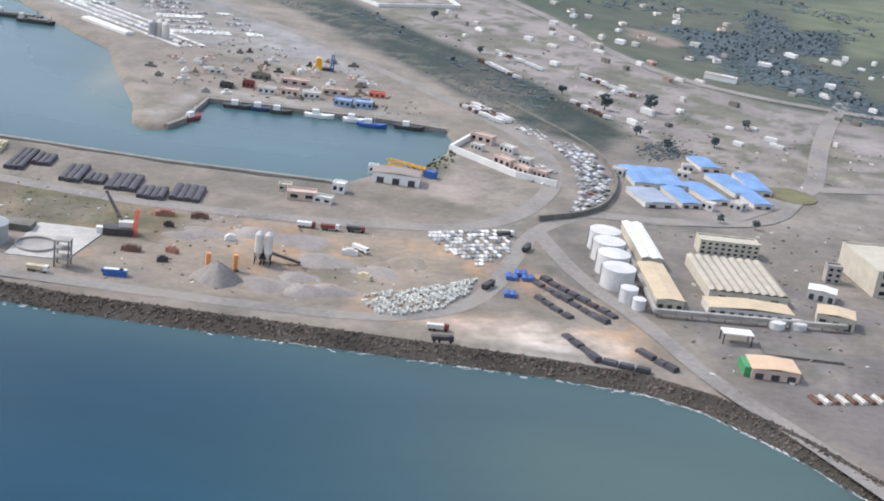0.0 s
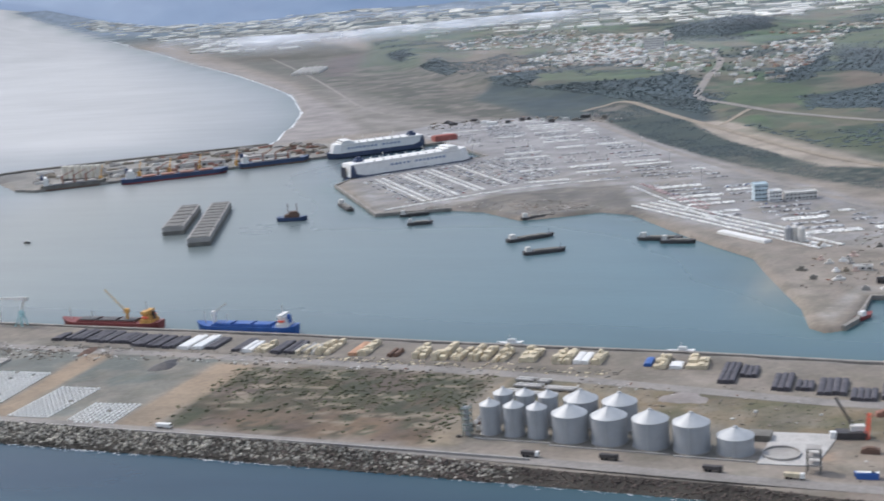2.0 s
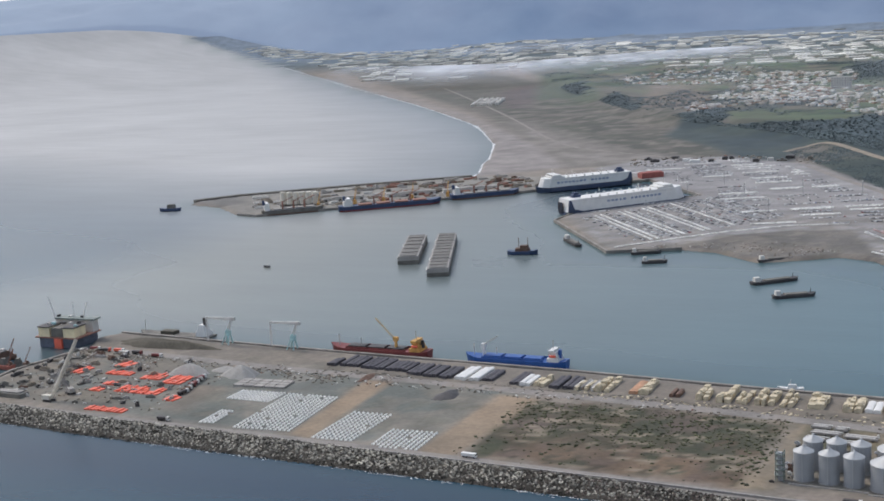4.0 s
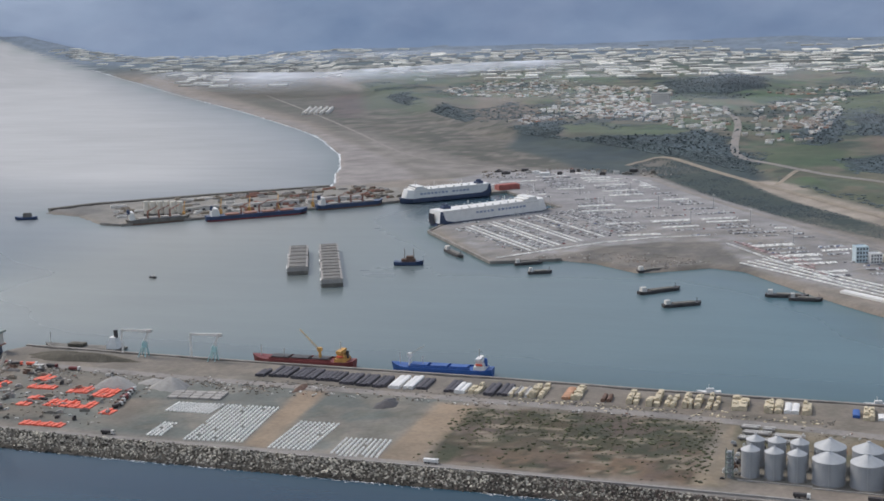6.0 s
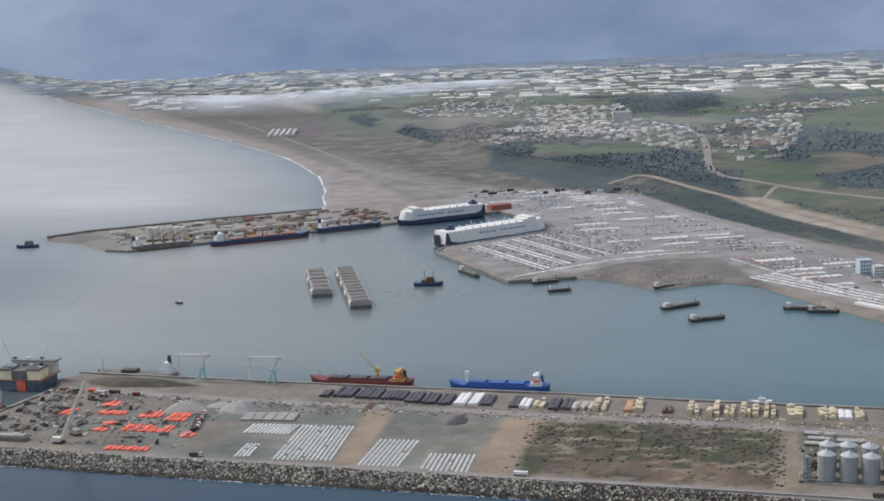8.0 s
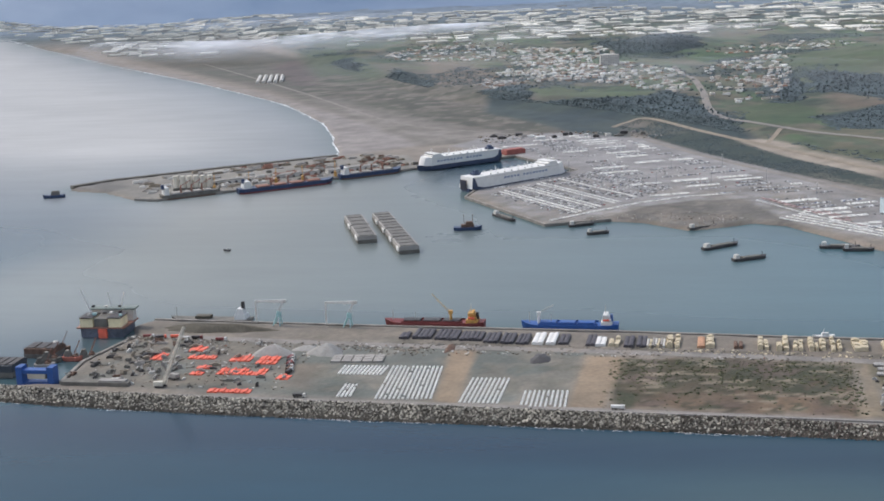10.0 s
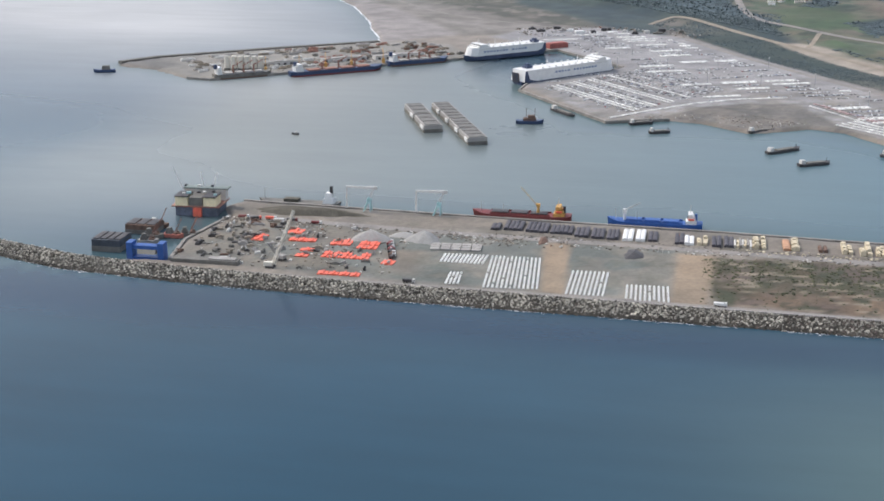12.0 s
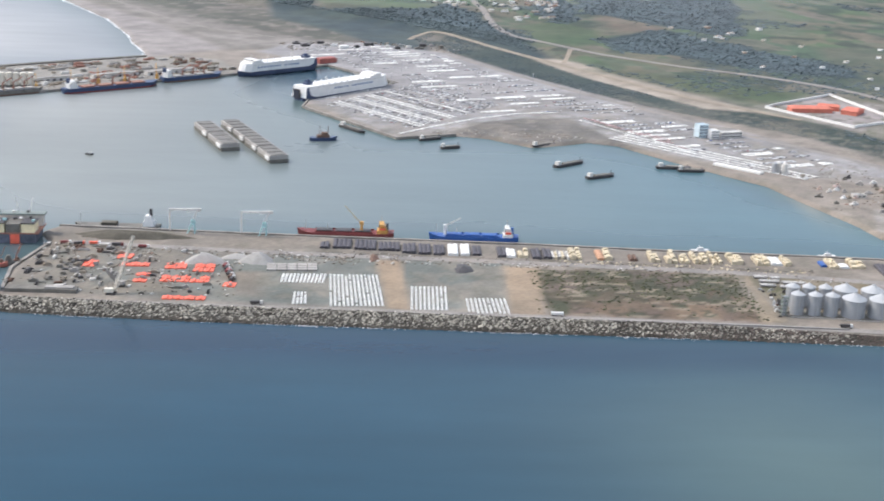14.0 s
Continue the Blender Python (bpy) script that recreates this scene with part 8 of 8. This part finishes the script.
HOUSES = [house_meshes(9, 8, 2.6), house_meshes(12, 8, 2.4), house_meshes(9, 9, 3.8), house_meshes(14, 8, 2.6), house_meshes(7, 6, 2.2)]
TOWN = [([(-397, 1921), (-393, 2466), (-450, 3114), (-201, 2901), (-83, 2413), (53, 2098), (87, 1750), (59, 1655), (-53, 1848), (-202, 2022), (-284, 1996), (-342, 1865)], 640),
        ([(97, 2218), (196, 2377), (294, 2561), (301, 2096), (278, 1758), (245, 1530), (166, 1504), (127, 1592), (118, 1967)], 190),
        ([(-854, 2905), (-840, 3414), (-552, 3329), (-422, 2955), (-401, 2574), (-759, 2692)], 230), ([(-381, 2657), (-225, 2713), (-124, 2022), (-330, 1929), (-363, 2023)], 150),
        ([(40, 2500), (330, 3100), (520, 2800), (300, 2600)], 80), ([(330, 1450), (700, 1500), (900, 1100), (500, 1000)], 18), ([(640, 980), (900, 900), (1100, 560), (850, 480), (700, 760)], 30)]
spots, taken = [], set()
for ring, n in TOWN:
    xs, ys = scatter(n, min(q[0] for q in ring), max(q[0] for q in ring), min(q[1] for q in ring), max(q[1] for q in ring), lambda x, y, r: (inside(x, y, ring) > 0) & (r < 0.25 + 1.2 * vnoise(x, y, 70, 8) ** 2), 40 + n)
    for x, y in zip(xs.tolist(), ys.tolist()):
        key = (int(x // 15), int(y // 15))
        if key not in taken:
            taken.add(key)
            spots.append((x, y))
on = mask(np.array([p[0] for p in spots]), np.array([p[1] for p in spots]), PLATEAU, 10) > 0.9
spots = sorted((p for p, o in zip(spots, on) if o), key=lambda p: p[1])
far_town = Heap()
for k, (x, y) in enumerate(spots):
    x0, y0, z0 = at(x, y)
    if k < 290:
        wall_me, roof_me = HOUSES[rng.randrange(5) if y > 1300 else 4]
        ob = new("house", wall_me)
        ob.matrix_world = place(x0, y0, z0, rng.uniform(-20, 70))
        tagged(ob, "small flat-roofed plastered house among trees", "house", "houses inland")
        ch = new("parapet", roof_me)
        ch.parent = ob
    else:
        r = Matrix.Rotation(rng.uniform(0, 1.6), 3, "Z")
        a, b, c = rng.uniform(6, 14), rng.uniform(6, 11), rng.uniform(2.6, 5)
        far_town.add(cuboid(x0, y0, z0 + c / 2 - 1, a, b, c, r), CUBE)
tagged(new("town", far_town.mesh("town", M_HOUSE_FAR)), "crowded pale flat-roofed houses of a distant town", "town", kind="stuff")
block(-132, 2358, 10, 46, 22, 26, 5, M_OFFWHITE, "large pale multi-storey block above the town", "apartment_block", 8)
for k in range(5):
    x0, y0, z0 = at(-1063 + k * 15, 2360 + k * 3)
    bm = bmesh.new()
    box(bm, x0, y0, z0 - 2, 9, 190 - 30 * (k == 4), 7, 17)
    box(bm, x0, y0, z0 + 6, 4, 188 - 30 * (k == 4), 1.4, 17)
    solid("farm_hall", bm, M_OFFWHITE, "long white farm hall on the shore plain", "hall", "farm halls")

# ---- greenhouses of the far plain ----
M_GLASSHOUSE = mat("greenhouse_film", (0.62, 0.60, 0.535), 0.5, 0.15, 0.004, 0.05, island=0.5)
film = Heap()
gi, gj = [g.ravel() for g in np.meshgrid(np.arange(-90, 32), np.arange(0, 44))]
gcx, gcy = gi * 76.0 + hash2(gi, gj, 3) * 34 - 400 - gj * 26, 3330 + gj * 105 + hash2(gi, gj, 4) * 70 + 60 * (hash2(gi // 3, gj, 5) - 0.5)
band = fnoise(gcx * 0.45, gcy * 0.8, 620, 3) - 0.10 * np.clip((gcy - 5200) / 2500, 0, 1)
good = (hash2(gi, gj, 6) > np.where(band > 0.515, 0.18, 0.93)) & (inside(gcx, gcy, LAND) > 110)
good &= (gcy > 3430) | (gcx > -250)
shore = (inside(gcx, gcy, LAND) < 1100) & (inside(gcx, gcy, LAND) > 150) & (gcx < -1700) & (gcy > 3900)
good |= shore & (hash2(gi, gj, 6) > 0.42)
good &= np.hypot(gcx - FAR_EYE[0], gcy - FAR_EYE[1]) < np.where(gcx < -1700, 11500, 7400)
for i, j, cx, cy in zip(gi[good].tolist(), gj[good].tolist(), gcx[good].tolist(), gcy[good].tolist()):
    r = 0.1 + 0.3 * hash2(i // 4, j // 3, 10)
    c_, s_ = math.cos(r), math.sin(r)
    halls = 1 + int(hash2(i, j, 8) * 2.2)             # plots one behind another, each of several spans
    deep = 66.0 / halls
    wide = 58 + 24 * hash2(i, j, 9)
    for q in range(halls):
        if hash2(i * 5 + q, j, 12) < 0.2:
            continue
        w_ = wide * (0.5 + 0.5 * hash2(i * 5 + q, j, 13) ** 0.5)
        off = (wide - w_) * (hash2(i, j * 5 + q, 14) - 0.5)
        spans = max(3, int(w_ / 10))
        d_ = deep * (0.62 + 0.5 * hash2(i, j * 7 + q, 15))
        prof = [(off - w_ / 2, 0.0)] + [(off - w_ / 2 + w_ * k_ / (2 * spans), 4.2 if k_ % 2 == 0 else 5.6) for k_ in range(2 * spans + 1)] + [(off + w_ / 2, 0.0)]
        y_ = -33 + (q + 0.5) * deep
        lx = np.array([u for _ in range(2) for u, h in prof])
        ly = np.array([y_ + g * d_ / 2 for g in (-1, 1) for u, h in prof])
        lh = np.array([h for _ in range(2) for u, h in prof])
        vs = at_many(cx + lx * c_ - ly * s_, cy + lx * s_ + ly * c_, lh).tolist()
        m_n = len(prof)
        film.add([tuple(v) for v in vs], [(k_, k_ + 1, m_n + k_ + 1, m_n + k_) for k_ in range(m_n - 1)] + [tuple(range(m_n - 1, -1, -1)), tuple(range(m_n, 2 * m_n))])
tagged(new("greenhouses", film.mesh("greenhouses", M_GLASSHOUSE)), "bands of white plastic greenhouses on the far plain", "greenhouses", kind="stuff")

# ---- trees, hedges and scrub ----
PHI = (1 + 5 ** 0.5) / 2
ICO_V = [(-1, PHI, 0), (1, PHI, 0), (-1, -PHI, 0), (1, -PHI, 0), (0, -1, PHI), (0, 1, PHI), (0, -1, -PHI), (0, 1, -PHI), (PHI, 0, -1), (PHI, 0, 1), (-PHI, 0, -1), (-PHI, 0, 1)]
ICO_F = [(0, 11, 5), (0, 5, 1), (0, 1, 7), (0, 7, 10), (0, 10, 11), (1, 5, 9), (5, 11, 4), (11, 10, 2), (10, 7, 6), (7, 1, 8), (3, 9, 4), (3, 4, 2), (3, 2, 6), (3, 6, 8), (3, 8, 9), (4, 9, 5), (2, 4, 11), (6, 2, 10), (8, 6, 7), (9, 8, 1)]


def clump(heap, x, y, z, r, flat=0.8):
    """A ragged leaf clump."""
    heap.add([(x + a * r * 0.5 * rng.uniform(0.6, 1.2), y + b * r * 0.5 * rng.uniform(0.6, 1.2), z + c * r * 0.5 * flat * rng.uniform(0.6, 1.2)) for a, b, c in ICO_V], ICO_F)


woods = Heap()


def in_woods(x, y, r):
    deep = np.max([inside(x, y, p) for p in WOODS], 0) + 90 * (fnoise(x, y, 75, 88) - 0.5) > 45 * r - 18
    grove = fnoise(x, y, 170, 23) > 0.62
    return (mask(x, y, PLATEAU, 30) > 0.5) & (inside(x, y, DRY) < -4) & (deep | (grove & (r < 0.12)))


tx_, ty_ = scatter(50000, -1300, 1200, 150, 3420, in_woods, 5)
for (x0, y0, z0) in at_many(tx_, ty_).tolist():
    r = rng.uniform(1.2, 3.4) * (1 + 0.3 * (y0 > 1400))
    clump(woods, x0, y0, z0 - r * 0.02, r * 1.8, 0.13)
    if rng.random() < 0.06:
        clump(woods, x0 + rng.uniform(-3, 3), y0 + rng.uniform(-3, 3), z0 + r * 0.6, r * 0.7)
tx_, ty_ = scatter(6500, -260, 760, 190, 1600, lambda x, y, r: (inside(x, y, BLUFF) > 3) & (r < 2.2 * fnoise(x, y, 45, 61) - 0.6), 6)
for (x0, y0, z0) in at_many(tx_, ty_).tolist():
    r = rng.uniform(0.5, 1.3) if y0 < 800 else rng.uniform(0.8, 2.4)
    clump(woods, x0, y0, z0 - r * 0.05, r, 0.4)
tx_, ty_ = scatter(900, -860, 520, 1450, 3400, lambda x, y, r: (np.max([inside(x, y, q[0]) for q in TOWN[:5]], 0) > -30) & (r < vnoise(x, y, 60, 9)), 16)
for (x0, y0, z0) in at_many(tx_, ty_).tolist():
    r = rng.uniform(2.0, 4.5)
    clump(woods, x0, y0, z0 + r * 0.2, r, 0.5)
tx_, ty_ = scatter(260, 735, 790, 143, 214, lambda x, y, r: inside(x, y, [(736, 183), (776, 214), (787, 170), (743, 143)]) > 14 * r, 26)
for (x0, y0, z0) in at_many(tx_, ty_).tolist():
    r = rng.uniform(0.6, 1.8)
    clump(woods, x0, y0, z0, r, 0.5)
tagged(new("woodland", woods.mesh("woodland", M_TREE, True)), "dark green trees, hedges and wooded slopes inland", "woodland", kind="stuff")
scrub = Heap()
tx_, ty_ = scatter(1500, 66, 246, -150, -34, lambda x, y, r: (fnoise(x, y, 30, 41) + (y + 105) / 90 > 0.3 + 0.4 * r) | (r < 0.1), 7)
for x, y in zip(tx_.tolist(), ty_.tolist()):
    r = rng.uniform(0.35, 1.0) * rng.choice((1, 1, 2))
    clump(scrub, x, y, 3.0 + r * 0.08, r, 0.4)
for _ in range(520):
    x, y = rng.uniform(262, 450), rng.uniform(-105, -36)
    r = rng.uniform(0.3, 0.8) * (1.8 if rng.random() < 0.1 else 1)
    clump(scrub, x, y, 3.0 - r * 0.05, r, 0.3)
for _ in range(260):
    x, y = rng.uniform(570, 615), rng.uniform(45, 130)
    if inside(np.float64(x), np.float64(y), LAND) > 1 and inside(np.float64(x), np.float64(y), LAND) < 14:
        r = rng.uniform(0.6, 1.6)
        clump(scrub, x, y, 3.0 + r * 0.3, r, 0.7)
tagged(new("scrub", scrub.mesh("scrub", M_SHRUB, True)), "low dry olive scrub scattered over the vacant field", "scrub", kind="stuff")


def tree(x, y, h):
    x0, y0, z0 = at(x, y)
    t = thing("tree", place(x0, y0, z0), "dark green broad-crowned tree standing alone", "tree", "single trees")
    bm = bmesh.new()
    lathe(bm, 0, 0, [(h * 0.05, 0), (h * 0.035, h * 0.3), (h * 0.02, h * 0.6)], 8)
    for k in range(4):
        a = k * 1.7
        beam(bm, (0, 0, h * 0.3), (h * 0.25 * math.cos(a), h * 0.25 * math.sin(a), h * 0.6), h * 0.025)
    part("trunk", bm, M_TRUNK, t)
    hp = Heap()
    for _ in range(34):
        a, rr = rng.uniform(0, 6.3), h * 0.36 * rng.random() ** 0.5
        clump(hp, rr * math.cos(a), rr * math.sin(a), h * rng.uniform(0.42, 0.95) - rr * 0.3, h * 0.13)
    ch = new("crown", hp.mesh("crown", M_TREE, True))
    ch.parent = t


for x, y, h in ((766, 280, 14), (800, 200, 8), (700, 300, 8), (745, 205, 8), (729, 265, 13), (763, 179, 9), (835, 260, 8), (640, 420, 8), (770, 30, 6), (790, 26, 6), (900, 90, 8), (600, 560, 9)):
    tree(x, y, h)
# lots and huts on the dry plateau behind the bluff
for k in range(90):
    x, y = rng.uniform(560, 1150), rng.uniform(190, 640)
    if float(mask(np.float64(x), np.float64(y), PLATEAU, 20)) < 0.9 or inside(np.float64(x), np.float64(y), BLUFF) > -12:
        continue
    x0, y0, z0 = at(x, y)
    bm = bmesh.new()
    a = rng.uniform(3, 11)
    r = -40 + rng.uniform(-12, 12)
    h = rng.uniform(1.5, 4)
    box(bm, x0, y0, z0 - 0.6, a, rng.uniform(2.5, 6), h + 0.6, r)
    box(bm, x0, y0, z0 + h, a * 0.8, 2, 0.5, r)
    solid("roadside_hut", bm, rng.choice((M_OFFWHITE, M_CONC, M_WHITE, M_WHITE, M_CONC_DARK, M_OFFWHITE)), "small pale hut or parked lorry on the dry plateau", "hut", "plateau huts")

# rows of parked lorries on the dry strip
LORRY_ROWS = [((724, 378), (760, 322), 12), ((734, 366), (752, 338), 7), ((640, 392), (668, 340), 11), ((706, 276), (730, 232), 8), ((622, 238), (650, 200), 10), ((630, 246), (656, 208), 10), ((626, 242), (653, 204), 9), ((656, 432), (690, 380), 8)]
for (ax, ay), (bx, by), n in LORRY_ROWS:
    for k in range(n):
        u = (k + rng.uniform(0.2, 0.8)) / n
        x0, y0, z0 = at(ax + (bx - ax) * u, ay + (by - ay) * u)
        t = thing("lorry", place(x0, y0, z0, rng.uniform(-6, 6) - 20), "white box lorry parked on the dry strip", "lorry", "parked lorries")
        bm = bmesh.new()
        box(bm, -0.8, 0, 0.7, 5.6, 2.2, 2.3)
        part("box_body", bm, M_WHITE if rng.random() < 0.7 else M_RUST, t)
        bm = bmesh.new()
        box(bm, 3.1, 0, 0.5, 1.6, 2.1, 1.9, 0, 0.9)
        part("cab", bm, M_OFFWHITE, t)
        bm = bmesh.new()
        for i in (-2.2, 2.8):
            box(bm, i, 0, 0, 0.9, 2.0, 0.9)
        part("axle_set", bm, M_TYRE, t)
for x, y, sx, sy, h in ((853, 440, 26, 10, 7), (800, 405, 12, 8, 4), (916, 539, 12, 8, 5), (929, 509, 9, 8, 4), (753, 526, 10, 8, 4), (688, 515, 12, 7, 4), (797, 474, 10, 7, 4), (780, 560, 10, 8, 4), (860, 600, 11, 8, 5), (840, 520, 9, 7, 4), (960, 470, 10, 8, 4), (720, 620, 11, 8, 5), (960, 610, 10, 8, 4)):
    x0, y0, z0 = at(x, y)
    wall_me, roof_me = HOUSES[3 if sx > 20 else rng.choice((0, 1, 4))]
    ob = new("house", wall_me)
    ob.matrix_world = place(x0, y0, z0, rng.uniform(-50, -20)) @ Matrix.Diagonal((2.0 if sx > 20 else 1.0, 1, 1.4 if sx > 20 else 1.0, 1))
    tagged(ob, "pale plastered flat-roofed house standing among gardens", "house", "houses inland")
    ch = new("parapet", roof_me)
    ch.parent = ob

# ---- smoke over the plain, and added haze veils ----
M_SMOKE_HAZE = bpy.data.materials.new("thin_smoke_haze")
M_SMOKE_HAZE.use_nodes = True
n, l = M_SMOKE_HAZE.node_tree.nodes, M_SMOKE_HAZE.node_tree.links
tr, df, mx = n.new("ShaderNodeBsdfTransparent"), n.new("ShaderNodeBsdfDiffuse"), n.new("ShaderNodeMixShader")
df.inputs["Color"].default_value = (0.80, 0.84, 0.90, 1)
tx, geo, mr_, at_ = n.new("ShaderNodeTexNoise"), n.new("ShaderNodeNewGeometry"), n.new("ShaderNodeMapRange"), n.new("ShaderNodeAttribute")
tx.inputs["Scale"].default_value, tx.inputs["Detail"].default_value = 0.004, 5.0
l.new(geo.outputs["Position"], tx.inputs["Vector"])
mr_.inputs["From Min"].default_value, mr_.inputs["From Max"].default_value = 0.35, 0.7
l.new(tx.outputs["Fac"], mr_.inputs["Value"])
at_.attribute_name = "thick"
mm = n.new("ShaderNodeMath")
mm.operation = "MULTIPLY"
l.new(mr_.outputs[0], mm.inputs[0])
l.new(at_.outputs["Fac"], mm.inputs[1])
l.new(mm.outputs[0], mx.inputs["Fac"])
l.new(tr.outputs[0], mx.inputs[1])
l.new(df.outputs[0], mx.inputs[2])
l.new(mx.outputs[0], n["Material Output"].inputs["Surface"])


def smoke(line, height, width, strength, label):
    """A long bank of thin smoke or added haze: a soft-edged arched roll along a line."""
    pts = [(x, y) for x, y, _, _ in along(smooth_line(line), 60.0)]
    k2 = 12
    lo = []
    verts, thick, faces = [], [], []
    for i, (x, y) in enumerate(pts):
        a, b = pts[max(0, i - 1)], pts[min(len(pts) - 1, i + 1)]
        ex, ey = b[0] - a[0], b[1] - a[1]
        nn = math.hypot(ex, ey)
        end = math.sin(math.pi * min(1, max(0, (i + 0.5) / len(pts)))) ** 0.6
        for q in range(k2 + 1):
            ph = math.pi * q / k2
            d = width * math.cos(ph)
            p = draw_in(np.float64(x - ey / nn * d), np.float64(y + ex / nn * d), np.float64(12 + height * math.sin(ph)))
            verts.append([float(c_) * S for c_ in p])
            thick.append(strength * end * math.sin(ph) ** 1.5)
    for i in range(len(pts) - 1):
        for q in range(k2):
            faces.append((i * (k2 + 1) + q, i * (k2 + 1) + q + 1, (i + 1) * (k2 + 1) + q + 1, (i + 1) * (k2 + 1) + q))
    me_ = bpy.data.meshes.new("smoke_bank")
    me_.from_pydata(verts, [], faces)
    aa = me_.attributes.new("thick", "FLOAT", "POINT")
    aa.data.foreach_set("value", thick)
    me_.polygons.foreach_set("use_smooth", [True] * len(faces))
    me_.materials.append(M_SMOKE_HAZE)
    ob = tagged(new("smoke_bank", me_), label, "smoke", kind="stuff")
    ob.visible_shadow = False


smoke([(-1620, 3250), (-1420, 3400), (-1234, 3500), (-1076, 3740), (-855, 3860), (-700, 3900), (-560, 3720)], 44, 120, 1.5, "long bank of thin bluish white smoke over the plain")
smoke([(-2300, 4600), (-1800, 5000), (-1300, 5200)], 40, 200, 0.45, "faint bank of smoke over the far plain")
smoke([(-1900, 3150), (-1500, 3020), (-1150, 2980), (-850, 3150)], 60, 170, 0.7, "low drift of blue smoke near the shore")
# two faint sheets added to imitate haze round the town
smoke([(-700, 2300), (-200, 1950), (300, 1700), (800, 1350)], 60, 330, 0.13, "thin added veil standing in for haze over the town")
smoke([(-1000, 3300), (-300, 3000), (300, 2800), (900, 2500)], 70, 350, 0.2, "thin added veil standing in for haze behind the town")

# ---- small debris, crates and scrap that lie about the port ----
M_DEBRIS = fleet_paint("mixed_debris", "island")
el = [nd for nd in M_DEBRIS.node_tree.nodes if nd.type == "VALTORGB"][0].color_ramp.elements
for e, cc in zip(el, ((0.20, 0.17, 0.14, 1), (0.30, 0.25, 0.20, 1), (0.15, 0.135, 0.115, 1), (0.58, 0.56, 0.52, 1), (0.27, 0.13, 0.09, 1), (0.36, 0.33, 0.29, 1))):
    e.color = cc
M_DEBRIS.node_tree.nodes["Principled BSDF"].inputs["Roughness"].default_value = 0.9
debris = Heap()
for n, ring, big in ((420, [(-340, 4), (-150, -10), (60, -18), (240, -30), (240, -36), (60, -30), (-150, -26), (-340, -20)], 2.6), (420, [(-345, 0), (-170, 0), (-170, -125), (-345, -125)], 3.2), (160, [(-150, 0), (-20, -5), (-40, -40), (-150, -30)], 2.6),
                     (90, [(262, -30), (440, -55), (440, -100), (262, -90)], 2.6), (110, [(440, -60), (600, -66), (610, -120), (560, -165), (440, -165)], 2.2), (200, [(400, 150), (440, 190), (600, 190), (560, 300), (450, 400), (400, 300)], 3.0),
                     (150, [(603, 478), (683, 527), (741, 364), (809, 246), (960, 240), (843, 116), (738, 199), (638, 352)], 3.4), (260, [(-60, 500), (20, 520), (110, 540), (186, 500), (120, 455), (60, 495)], 2.0), (200, [(655, -30), (760, 10), (900, 90), (850, -200), (730, -220), (700, -130)], 2.6),
                     (220, [(-590, 655), (-300, 880), (-330, 960), (-640, 760)], 4.0), (200, [(-240, 1120), (-100, 1215), (40, 1150), (60, 1180), (-120, 1260), (-260, 1200)], 5.0)):
    xs, ys = scatter(n, min(q[0] for q in ring), max(q[0] for q in ring), min(q[1] for q in ring), max(q[1] for q in ring), lambda x, y, r: (inside(x, y, ring) > 0) & (inside(x, y, LAND) > 4) & (r < 0.15 + 1.6 * vnoise(x, y, 16, 19) ** 3), 60 + n)
    for (x0, y0, z0) in at_many(xs, ys).tolist():
        a, b, c = rng.uniform(0.5, big), rng.uniform(0.4, big * 0.5), rng.uniform(0.25, big * 0.4)
        debris.add(cuboid(x0, y0, z0 + c * 0.35, a, b, c, Matrix.Rotation(rng.uniform(0, 3.1), 3, "Z"), 0.2), CUBE)
tagged(new("debris", debris.mesh("debris", M_DEBRIS)), "scattered crates, scrap and rubble on the port ground", "debris", kind="stuff")

# ---- nearest armour blocks, each by itself ----
BLOCK = bpy.data.meshes.new("armour_block")
bm = bmesh.new()
box(bm, 0, 0, -0.5, 1.0, 0.85, 1.0, 0, 0.8)
bmesh.ops.scale(bm, vec=(S, S, S), verts=bm.verts)
bm.to_mesh(BLOCK)
bm.free()
BLOCK.materials.append(M_ARMOUR)
for x, y, z, s, turn in near_blocks:
    ob = new("armour_block", BLOCK)
    ob.matrix_world = Matrix.Translation((x * S, y * S, z * S)) @ turn.to_4x4() @ Matrix.Diagonal((s, s, s * 0.8, 1))
    ob.parent = armour
